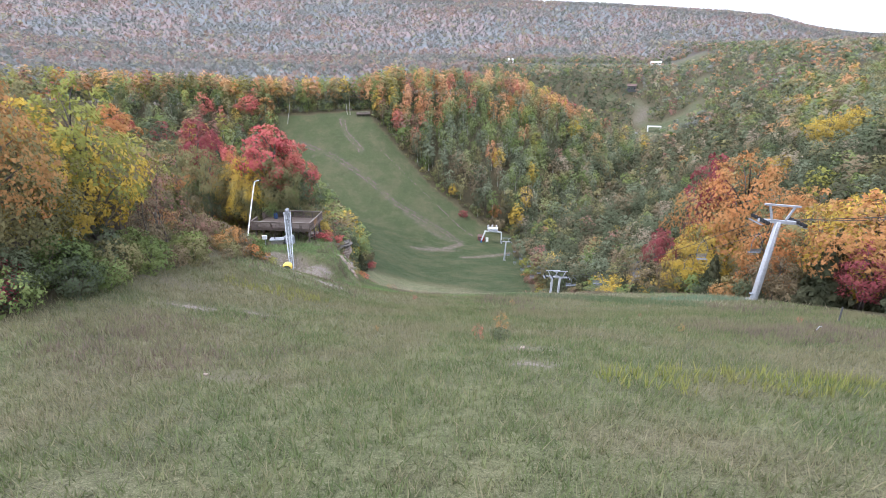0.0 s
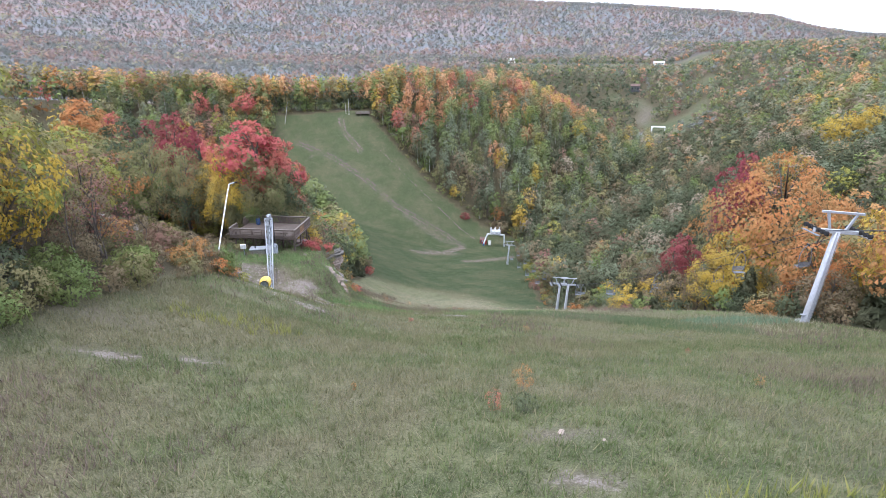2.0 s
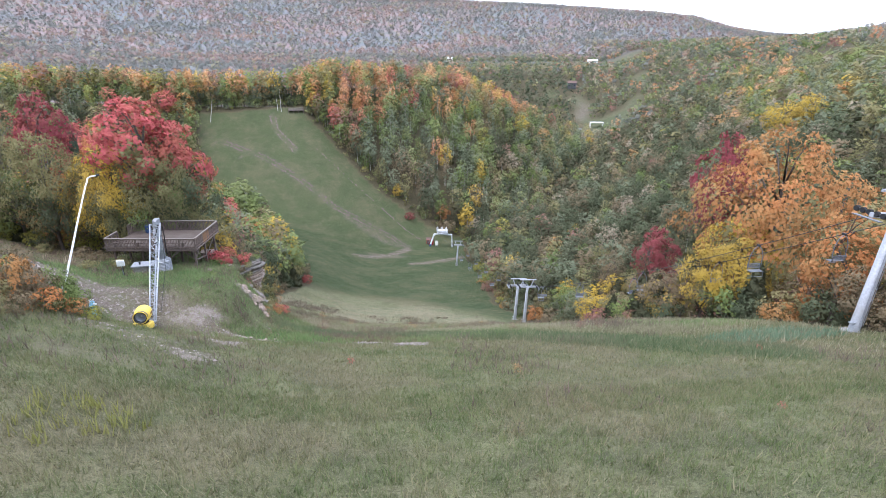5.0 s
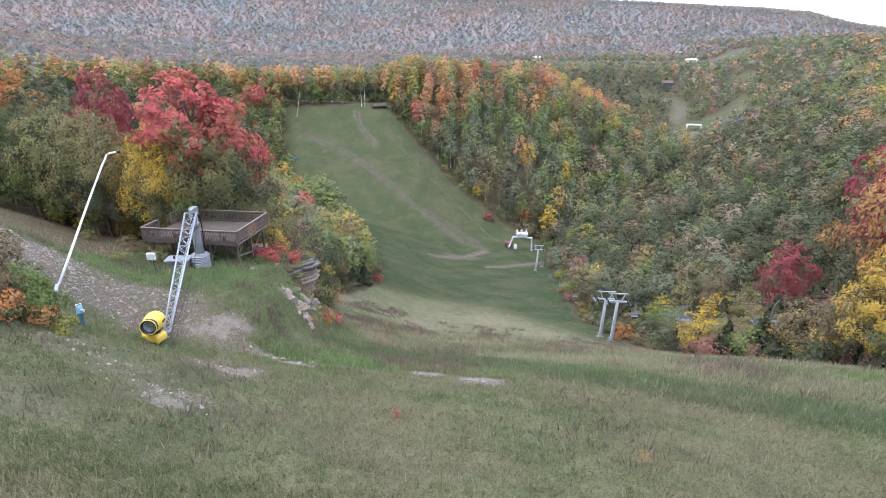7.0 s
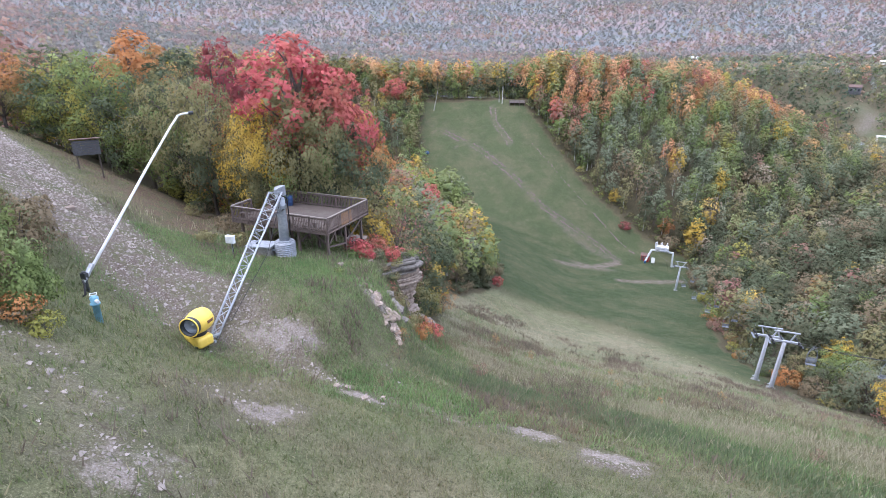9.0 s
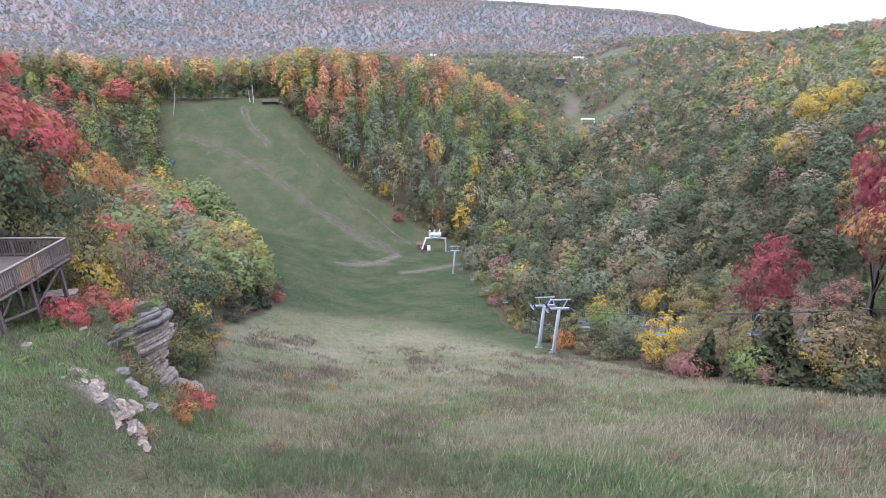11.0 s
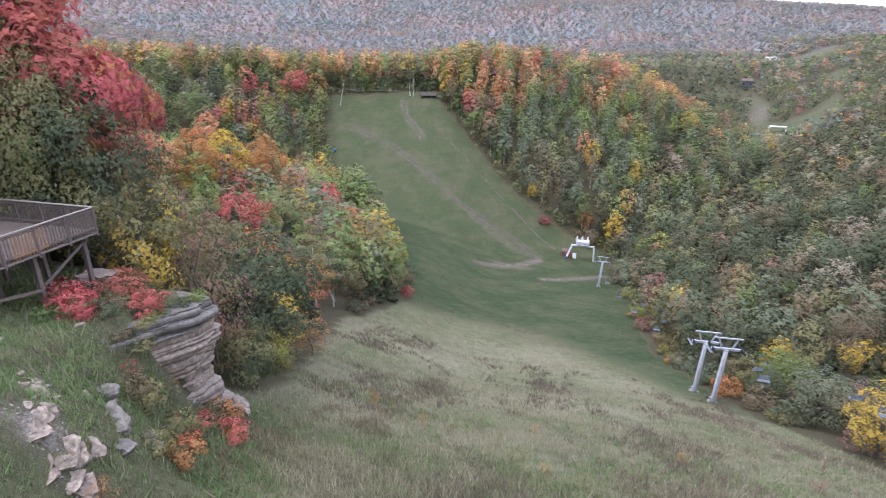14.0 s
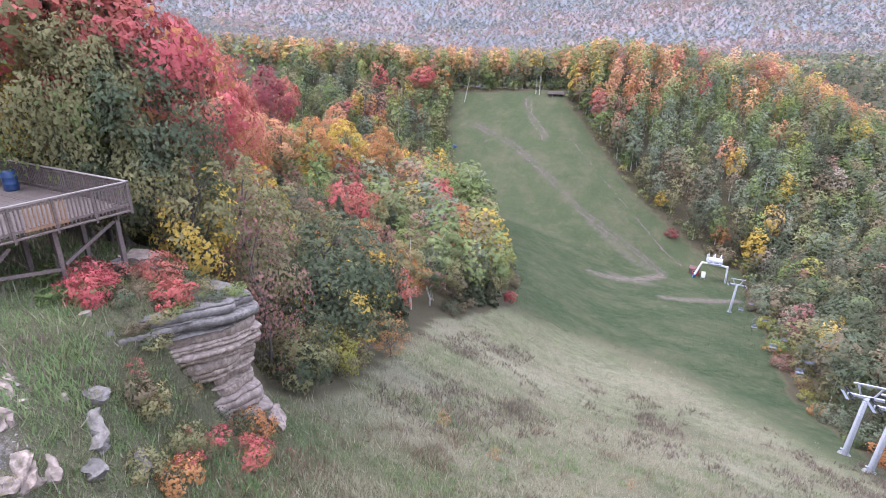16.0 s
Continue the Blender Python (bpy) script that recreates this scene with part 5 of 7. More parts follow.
        for z, w, h, mat, nm in ((1.02, 0.15, 0.04, CAP_WOOD if (va == 0 or ua == 0) else RAIL_WOOD, "cap_rail"), (0.9, 0.04, 0.09, RAIL_WOOD, "top_rail"), (0.1, 0.04, 0.09, RAIL_WOOD, "bottom_rail")):
            ext = 0.07 if nm == "cap_rail" else 0.0
            c = (a + b) / 2
            size = (length + ext, w, h) if along_u else (w, length + ext - (0.16 if nm == "cap_rail" else 0), h)
            part(nm, Shape().box((c.x, c.y, z), size, bevel=0.006), mat, deck)
        m = int(length / 0.14)
        for k in range(1, m):
            p = a + d * (k * length / m)
            if ua == ub == 0 and 1.75 < p.y < 3.2:
                if fresh is None:
                    fresh = part("new_baluster", Shape().box((0, 0, 0.42), (0.045, 0.045, 0.98)), NEW_WOOD, deck, "unstained replacement baluster")
                    fresh.matrix_local = Matrix.Translation((p.x, p.y, 0))
                else:
                    again(fresh, deck, Matrix.Translation((p.x, p.y, 0)))
            else:
                again(picket, deck, Matrix.Translation((p.x, p.y, random.uniform(-0.015, 0.015))) @ Matrix.Rotation(random.uniform(-0.02, 0.02), 4, "Y"))
    part("new_rail", Shape().box((0.055, 2.5, 0.07), (0.05, 1.5, 0.1)), NEW_WOOD, deck, "unstained replacement rail")
    part("bench_board", Shape().box((-4.6, 0.42, 0.42), (7.2, 0.34, 0.05), bevel=0.008), OLD_WOOD, deck)
    for u in (1.4, 3.6, 5.8, 8.0):
        part("bench_leg", Shape().box((-u, 0.42, 0.2), (0.09, 0.28, 0.4)), OLD_WOOD, deck)
    # short ramp at the open far end
    ramp_end = deck_at @ Vector((-DECK_L - 2.0, 3.1, 0))
    part("ramp", Shape().beam((-DECK_L + 0.02, 3.15, -0.06), (-DECK_L - 2.0, 3.15, max(-0.9, ground_at(ramp_end.x, ramp_end.y) - DECK_Z)), 1.6, 0.06), OLD_WOOD, deck)
    return deck


build_deck()

barrel = thing("plastic_barrel", "dark blue plastic barrel standing on the wooden deck", "barrel", deck_at @ Matrix.Translation((-6.9, 4.75, 0.004)))
part("drum", Shape().turned([(0.24, 0), (0.28, 0.02), (0.29, 0.1), (0.3, 0.28), (0.31, 0.3), (0.3, 0.32), (0.3, 0.58), (0.31, 0.6), (0.3, 0.62), (0.29, 0.82), (0.27, 0.88), (0.24, 0.9)], sides=24), BLUE_PLASTIC, barrel, smooth=True)
part("lid", Shape().turned([(0.25, 0.89), (0.25, 0.93), (0.2, 0.935)], sides=24), DARK_STEEL, barrel)

# ---------------------------------------------------------------- snow fan on its lattice arm


def build_snow_gun():
    px, py = -22.0, 71.5
    g = ground_at(px, py)
    gun = thing("snow_gun", "yellow fan snow gun on a galvanised lattice arm and pedestal", "snow gun", pose(px, py, g))
    rings = [(0.74, -0.5)]
    for k in range(17):
        rings.append((0.74 if k % 2 else 0.675, 0.07 * k))
    rings += [(0.66, 1.16), (0.2, 1.17)]
    part("culvert_base", Shape().turned(rings, sides=28), CULVERT, gun, "corrugated round base filled with concrete")
    part("foot_flange", Shape().turned([(0.55, 1.17), (0.55, 1.23), (0.4, 1.24)], sides=24), STEEL, gun)
    rib = part("rib", Shape().beam((0.33, 0, 1.24), (0.28, 0, 1.75), 0.18, 0.02), STEEL, gun)
    for k in range(1, 8):
        again(rib, gun, Matrix.Rotation(k * math.pi / 4, 4, "Z"))
    hgt = -21.35 - g
    part("column", Shape().turned([(0.36, 1.2), (0.33, 2.2), (0.30, 3.4), (0.29, hgt - 0.5)], sides=20), STEEL, gun, smooth=True)
    part("collar", Shape().turned([(0.36, hgt - 1.5), (0.38, hgt - 1.45), (0.38, hgt - 1.25), (0.36, hgt - 1.2)], sides=20), STEEL, gun)
    part("head", Shape().box((0.12, -0.1, hgt - 0.25), (0.42, 0.75, 0.7), bevel=0.05), STEEL, gun)
    # arm: two upper chords and a lower one, from the head down to the fan
    a = Vector((0.35, -0.95, hgt - 0.1))
    b = Vector((3.6, -11.9, ground_at(px + 3.6, py - 11.9) + 0.45 - g))
    d = (b - a).normalized()
    side = d.cross(Vector((0, 0, 1))).normalized()
    up = side.cross(d)
    if up.z < 0:
        up = -up

    def node(s, k):
        w = 0.42 - 0.22 * s
        return a.lerp(b, s) + (side * w * (-1, 1, 0)[k] + up * (0.0, 0.0, -1.75 * w)[k])

    for k, nm in enumerate(("upper_chord", "upper_chord", "lower_chord")):
        part(nm, Shape().rod([node(0, k), node(0.5, k), node(1, k)], 0.06, 8), STEEL, gun, smooth=True)
    bays = 22
    for i in range(bays):
        s0, s1 = i / bays, (i + 1) / bays
        for k, j in ((0, 1), (0, 2), (1, 2)):
            p, q = (node(s0, k), node(s1, j)) if i % 2 else (node(s0, j), node(s1, k))
            part("lattice_brace", Shape().rod([p, q], 0.022, 5, False), STEEL, gun)
    for s in (0.0, 0.33, 0.66, 1.0):
        part("lattice_frame", Shape().beam(node(s, 0), node(s, 1), 0.06).beam(node(s, 0), node(s, 2), 0.05).beam(node(s, 1), node(s, 2), 0.05), STEEL, gun)
    part("hinge_arm", Shape().beam(a + up * 0.05, (0.1, -0.2, hgt - 0.05), 0.22, 0.3, 0.03).beam(node(0, 2), (0.1, -0.25, hgt - 1.3), 0.16, 0.2, 0.02), STEEL, gun)
    part("cylinder", Shape().rod([(0.3, -0.15, hgt - 1.5), a.lerp(b, 0.18) - up * 0.55], 0.06, 8), DARK_STEEL, gun)
    part("hose", Shape().rod([(0.45, 0.1, 1.6), (0.5, 0.1, hgt - 1.6), (0.55, -0.05, hgt - 0.7), (0.4, -0.6, hgt - 0.35), a.lerp(b, 0.1) - up * 0.4], 0.045, 7), RUBBER, gun, smooth=True)
    part("feed_cable", Shape().rod([a.lerp(b, 0.05) - side * 0.5, a.lerp(b, 0.45) - side * 0.75 - up * 0.6, a.lerp(b, 0.93) - side * 0.55], 0.018, 5), RUBBER, gun)
    # fan unit
    f = b + Vector((-0.35, -0.75, 0.0))
    gf = ground_at(px + f.x, py + f.y) - g
    turn = Matrix.Translation((f.x, f.y, gf)) @ Matrix.Rotation(radians(-14), 4, "Z") @ Matrix.Scale(0.87, 4)
    part("cradle", Shape().beam(node(1, 0), turn @ Vector((0.5, 0.45, 0.35)), 0.1).beam(node(1, 1), turn @ Vector((0.6, -0.3, 0.3)), 0.1).beam(turn @ Vector((-0.5, 0.4, 0.07)), turn @ Vector((0.75, 0.5, 0.12)), 0.12), STEEL, gun)
    body = part("fan_base", Shape().box((0, 0, 0.36), (1.45, 0.95, 0.62), turn, bevel=0.14), YELLOW, gun, "yellow fibreglass base housing", True)
    part("swivel", Shape().turned([(0.42, 0.6), (0.5, 0.68), (0.46, 0.86), (0.36, 0.95)], turn, 20), RUBBER, gun, smooth=True)
    aim = turn @ Matrix.Translation((0.05, 0.1, 1.38)) @ Matrix.Rotation(radians(24), 4, "Z") @ Matrix.Rotation(radians(86), 4, "X")
    shell = part("fan_shell", Shape().turned([(0.50, -0.75), (0.6, -0.62), (0.66, -0.35), (0.66, 0.0), (0.61, 0.3), (0.53, 0.58), (0.49, 0.6), (0.45, 0.3)], aim, 28), YELLOW, gun, "yellow fibreglass fan housing", True)
    part("nozzle_ring", Shape().turned([(0.50, 0.56), (0.53, 0.58), (0.53, 0.84), (0.50, 0.87), (0.44, 0.86), (0.42, 0.62)], aim, 28, False), DARK_STEEL, gun, smooth=True)
    part("fan_throat", Shape().turned([(0.435, 0.80), (0.42, 0.5), (0.3, 0.42), (0.02, 0.6)], aim, 28, False), STEEL, gun, smooth=True)
    part("nozzle_rim", Shape().turned([(0.535, 0.82), (0.56, 0.84), (0.56, 0.9), (0.535, 0.92), (0.5, 0.9)], aim, 28, False), YELLOW, gun, smooth=True)
    part("intake_grille", Shape().turned([(0.47, -0.78), (0.4, -0.82), (0.1, -0.84)], aim, 24), DARK_STEEL, gun)
    for s in (-1, 1):
        part("decal_stripe", Shape().box((s * 0.655, 0.05, -0.12), (0.03, 0.16, 0.5), aim), DECAL, gun)
    part("handle", Shape().rod([aim @ Vector((-0.2, -0.62, -0.2)), aim @ Vector((-0.2, -0.76, -0.1)), aim @ Vector((-0.2, -0.76, 0.15)), aim @ Vector((-0.2, -0.62, 0.25))], 0.025, 6), DARK_STEEL, gun)
    for k, (u, v) in enumerate(((-0.45, -0.49), (0.0, -0.49), (0.45, -0.49))):
        part("rubber_bumper", Shape().box((u, v, 0.14), (0.12, 0.06, 0.08), turn), RUBBER, gun)
    return gun


build_snow_gun()

# white snow lance on its tilting foot
lx, ly = -22.6, 56.9
lg = ground_at(lx, ly)
lance = thing("snow_lance", "tall white snowmaking lance leaning over the gravel road", "snow lance", pose(lx, ly, lg))
tip = Vector((-1.0, 8.2, -15.95 - lg))
part("stand", Shape().rod([(0, 0, -0.4), (0, 0, 0.95)], 0.09, 8).box((0, 0, 0.75), (0.28, 0.2, 0.3), bevel=0.03), DARK_STEEL, lance)
part("clamp", Shape().beam((0.05, -0.05, 0.6), (-0.07, 0.55, 1.1), 0.2, 0.14, 0.02), STEEL, lance)
part("pole", Shape().rod([(0.02, -0.1, 0.5), tip * 0.3 + Vector((0, 0, 0.42)), tip * 0.62 + Vector((0, 0, 0.3)), tip * 0.92 + Vector((0, 0, 0.1)), tip * 0.96 + Vector((0.03, 0, 0.06)), tip], [0.075, 0.07, 0.062, 0.055, 0.055, 0.055], 10), WHITE_STEEL, lance, smooth=True)
part("bent_tip", Shape().rod([tip, tip + Vector((0.16, 0.15, 0.10)), tip + Vector((0.5, 0.35, 0.14))], 0.055, 10), WHITE_STEEL, lance, smooth=True)
part("nozzle_head", Shape().rod([tip + Vector((0.48, 0.34, 0.14)), tip + Vector((0.68, 0.48, 0.16))], 0.10, 10), DARK_STEEL, lance)
part("hose", Shape().rod([(0.1, -0.2, 0.6), (0.35, -0.35, 0.5), (0.45, -0.5, 0.1), (0.4, -0.7, 0.02)], 0.05, 7), RUBBER, lance, smooth=True)

hx, hy = -19.6, 54.8
hydrant = thing("water_hydrant", "pale blue snowmaking hydrant standing in the grass", "hydrant", on_ground(hx, hy))
part("riser", Shape().turned([(0.13, -0.2), (0.13, 0.75), (0.19, 0.76), (0.19, 0.82), (0.14, 0.84), (0.16, 1.05), (0.08, 1.14)], sides=14), BLUE_PAINT, hydrant, smooth=True)
part("valve_wheel", Shape().rod([(-0.16, 0, 1.2), (0, -0.16, 1.2), (0.16, 0, 1.2), (0, 0.16, 1.2), (-0.16, 0, 1.2)], 0.02, 5), WHITE_STEEL, hydrant)
part("outlet", Shape().rod([(0, 0, 0.95), (0.3, -0.1, 0.95)], 0.07, 8), WHITE_STEEL, hydrant)

# switch box and pump housing near the pedestal
box_m = on_ground(-24.6, 69.2)
cabinet = thing("switch_box", "pale grey electrical switch box on a short post", "switch box", box_m)
part("post", Shape().box((0, 0, 0.5), (0.08, 0.08, 1.5)), STEEL, cabinet)
part("case", Shape().box((0, -0.12, 1.2), (0.62, 0.26, 0.55), bevel=0.03), WHITE_STEEL, cabinet)
part("door", Shape().box((0, -0.262, 1.2), (0.52, 0.02, 0.46), bevel=0.008), WHITE_STEEL, cabinet)
part("conduit", Shape().rod([(0.1, -0.1, 0.95), (0.12, -0.1, 0.0)], 0.03, 6), DARK_STEEL, cabinet)
pump = thing("pump_housing", "grey pump housing with a sheet lid beside the pedestal", "pump", on_ground(-23.5, 70.9, 8))
part("plinth", Shape().box((0, 0, 0.25), (1.7, 1.1, 0.9), bevel=0.02), CONCRETE, pump)
part("lid", Shape().box((0, 0, 0.76), (1.95, 1.3, 0.12), bevel=0.02), STEEL, pump)
part("pipe", Shape().rod([(0.85, -0.2, 0.45), (1.25, -0.1, 0.45), (1.5, 0.1, 0.45)], 0.07, 8), STEEL, pump, smooth=True)
part("gauge", Shape().rod([(-0.3, -0.1, 0.82), (-0.3, -0.1, 1.05)], 0.08, 10), DARK_STEEL, pump)

# slanted board by the road
kiosk = thing("notice_board", "dark slanted wooden board on two posts by the road", "board", on_ground(-45.4, 77.2, 50) @ Matrix.Translation((0, 0, 1.2)))
for s in (-0.85, 0.85):
    part("post", Shape().box((s, 0.05, 0.0), (0.12, 0.12, 3.6), bevel=0.01), OLD_WOOD, kiosk)
for k in range(6):
    part("board", Shape().box((0, -0.06 - 0.03 * (5 - k), 0.62 + 0.215 * k), (2.1, 0.04, 0.205), bevel=0.006), DARK_BOARD, kiosk)
part("roof", Shape().box((0, 0.02, 1.93), (2.35, 0.45, 0.07), bevel=0.01), SHINGLE, kiosk)

# ---------------------------------------------------------------- chairlift
TOWERS = ((34.2, 54.4, 11.0), (30.0, 132.4, 11.4), (29.3, 138.5, 11.4), (27.0, 234.5, 10.6))


def build_tower(h):
    t = thing("lift_tower", "grey steel chairlift tower with crossarm and lifting frame", "lift tower", group="chairlift towers")
    arm = h - 1.75
    part("mast", Shape().turned([(0.40, -0.6), (0.38, 0.3), (0.29, arm)], sides=14), PALE_STEEL, t, smooth=True)
    part("footing", Shape().turned([(0.8, -1.2), (0.8, 0.05), (0.7, 0.1), (0.3, 0.1)], sides=16), CONCRETE, t)
    part("crossarm", Shape().box((0, 0, arm), (4.3, 0.34, 0.36), bevel=0.03), PALE_STEEL, t)
    part("top_bar", Shape().box((0, 0, h), (3.9, 0.22, 0.2), bevel=0.02), PALE_STEEL, t)
    for s in (-1, 1):
        part("frame_strut", Shape().beam((s * 0.75, 0, arm + 0.15), (s * 1.35, 0, h - 0.08), 0.16, 0.2, 0.01), PALE_STEEL, t)
        train = part("sheave_train", Shape().beam((s * 2.0, -1.5, arm + 0.12), (s * 2.0, 1.5, arm + 0.12), 0.1, 0.16, 0.01), DARK_STEEL, t)
        for k in range(6):
            wheel = Matrix.Translation((s * 2.0, -1.35 + 0.54 * k, arm + 0.12)) @ Matrix.Rotation(math.pi / 2, 4, "Y")
            part("sheave", Shape().turned([(0.20, -0.12), (0.21, -0.06), (0.17, 0.0), (0.21, 0.06), (0.20, 0.12)], Matrix.Translation((0, 0, 0.0)) @ wheel, 12), RUBBER, train)
        part("catwalk", Shape().box((s * 2.4, 0, arm - 0.22), (0.34, 2.2, 0.05)), CHAIR_STEEL, t)
    rung = part("ladder", Shape().beam((-0.18, -0.42, 0.8), (-0.18, -0.34, arm), 0.03).beam((0.18, -0.42, 0.8), (0.18, -0.34, arm), 0.03), STEEL, t)
    for k in range(28):
        part("rung", Shape().beam((-0.18, -0.42, 0.9 + 0.29 * k), (0.18, -0.42, 0.9 + 0.29 * k), 0.02), STEEL, rung)
    part("base_step", Shape().box((-0.45, -0.1, 0.9), (0.5, 0.3, 0.06)), STEEL, t)
    return t


tower = build_tower(11.0)
tx, ty, _ = TOWERS[0]
tower.matrix_world = on_ground(tx, ty, 2) @ Matrix.Rotation(radians(5.0), 4, "Y")
for (x, y, h), lean in zip(TOWERS[1:], (2.5, 2.5, 3.0)):
    copy_thing(tower, on_ground(x, y, 2) @ Matrix.Rotation(radians(lean), 4, "Y"))

# haul ropes, sagging between the towers, one object for each side
ARM = 9.37


def arm_point(i, s):
    x, y, h = TOWERS[i]
    lean = (5.0, 2.5, 2.5, 3.0)[i]
    return Vector((x + ARM * math.sin(radians(lean)) + s * 2.0, y, ground_at(x, y) + ARM * math.cos(radians(lean)) - 0.04 * s))


TERM = Vector((24.0, 270.0, ground_at(24.0, 270.0)))
ROPES = {}
for s in (-1, 1):
    stops = [Vector((38.0 + s * 2.0, -40.0, 22.0))] + [arm_point(i, s) for i in range(4)] + [TERM + Vector((s * 2.2, -1.0, 6.0))]
    pts = []
    for a, b in zip(stops, stops[1:]):
        n = max(2, int((b - a).length / 5))
        sag = 0.00022 * (b - a).length ** 2
        pts += [a.lerp(b, k / n) - Vector((0, 0, 4 * sag * (k / n) * (1 - k / n))) for k in range(n)]
    pts.append(stops[-1])
    ROPES[s] = pts
    tagged(part("haul_rope", Shape().rod(pts, 0.03, 5), DARK_STEEL), "thin steel haul rope of the chairlift", "cable", "haul ropes")


def build_chair():
    c = thing("lift_chair", "grey steel double chair hanging from the haul rope", "lift chair", group="lift chairs")
    part("grip", Shape().box((0, 0, 0.0), (0.12, 0.4, 0.16), bevel=0.02), DARK_STEEL, c)
    part("hanger", Shape().rod([(0, 0, -0.05), (0.35, 0, -0.35), (0.62, 0, -1.0), (0.62, 0, -1.9), (0.58, 0.1, -2.35)], 0.035, 7), CHAIR_STEEL, c, smooth=True)
    part("hanger", Shape().rod([(0, 0, -0.05), (-0.35, 0, -0.35), (-0.62, 0, -1.0), (-0.62, 0, -1.9), (-0.58, 0.1, -2.35)], 0.035, 7), CHAIR_STEEL, c, smooth=True)
    part("frame", Shape().rod([(-0.6, -0.5, -2.4), (-0.6, 0.05, -2.42), (-0.6, 0.16, -1.85), (0.6, 0.16, -1.85), (0.6, 0.05, -2.42), (0.6, -0.5, -2.4)], 0.03, 6), CHAIR_STEEL, c)
    for k in range(5):
        part("seat_slat", Shape().box((0, -0.42 + 0.11 * k, -2.38), (1.2, 0.085, 0.03), bevel=0.006), CHAIR_STEEL, c)
    for k in range(4):
        part("back_slat", Shape().box((0, 0.10 + 0.02 * k, -2.22 + 0.12 * k), (1.2, 0.03, 0.085), bevel=0.006), CHAIR_STEEL, c)
    part("foot_bar", Shape().rod([(-0.5, -0.5, -2.4), (-0.5, -0.62, -2.8), (0.5, -0.62, -2.8), (0.5, -0.5, -2.4)], 0.025, 6), CHAIR_STEEL, c)
    return c


def rope_at(s, y):
    for a, b in zip(ROPES[s], ROPES[s][1:]):
        if a.y <= y <= b.y:
            return a.lerp(b, (y - a.y) / (b.y - a.y))


first_chair = build_chair()
first_chair.matrix_world = Matrix.Translation(rope_at(-1, 64.0))
for s, ys in ((-1, (82, 100, 118, 158, 176, 194, 212)), (1, (60, 74, 91, 109, 127, 167, 185, 203, 221))):
    for y in ys:
        copy_thing(first_chair, Matrix.Translation(rope_at(s, y)) @ Matrix.Rotation(radians(random.uniform(-9, 9) + (180 if s > 0 else 0)), 4, "Z"))

# bottom terminal
terminal = thing("lift_terminal", "white steel bullwheel terminal of the chairlift", "lift terminal", pose(TERM.x, TERM.y, TERM.z, 0, 0, -6) @ Matrix.Scale(1.22, 4))
part("leg", Shape().beam((-5.0, -1.2, -0.5), (-2.9, 0, 5.3), 0.45, 0.45, 0.03), WHITE_STEEL, terminal)
part("leg", Shape().beam((4.2, 0.4, -0.5), (4.0, 0.2, 5.0), 0.42, 0.42, 0.03), WHITE_STEEL, terminal)
part("main_beam", Shape().beam((-3.1, 0, 5.2), (4.2, 0.2, 4.9), 0.5, 0.45, 0.03), WHITE_STEEL, terminal)
part("bullwheel", Shape().turned([(1.9, -0.12), (2.05, -0.1), (1.95, 0), (2.05, 0.1), (1.9, 0.12), (1.7, 0.06), (0.3, 0.1)], Matrix.Translation((0.5, 0, 5.75)), 32), PALE_STEEL, terminal, smooth=True)
for k in range(3):
    part("deck_rail", Shape().rod([(-1.6 + 1.7 * k, -1.2, 5.4), (-1.9 + 1.7 * k, -1.2, 8.2 - 0.5 * (k == 2)), (-1.5 + 1.7 * k, 1.2, 7.8), (-1.3 + 1.7 * k, 1.2, 5.4)], 0.16, 6), WHITE_STEEL, terminal)
part("drive_case", Shape().box((0.6, 0, 6.5), (3.6, 1.7, 0.9), bevel=0.1), WHITE_STEEL, terminal)
part("tie_beam", Shape().beam((-2.0, -1.2, 6.9), (2.4, -1.2, 6.6), 0.25).beam((-2.0, 1.2, 6.6), (2.4, 1.2, 6.3), 0.25), WHITE_STEEL, terminal)
panel = thing("white_sign", "white sign standing below the lift terminal", "sign", on_ground(21.4, 268.4, -10))
part("face", Shape().box((0, 0, 2.0), (1.4, 0.08, 2.4), bevel=0.02), ROOF_WHITE, panel)
part("leg", Shape().box((-0.6, 0.05, 0.5), (0.1, 0.1, 1.4)), STEEL, panel)
part("leg", Shape().box((0.6, 0.05, 0.5), (0.1, 0.1, 1.4)), STEEL, panel)


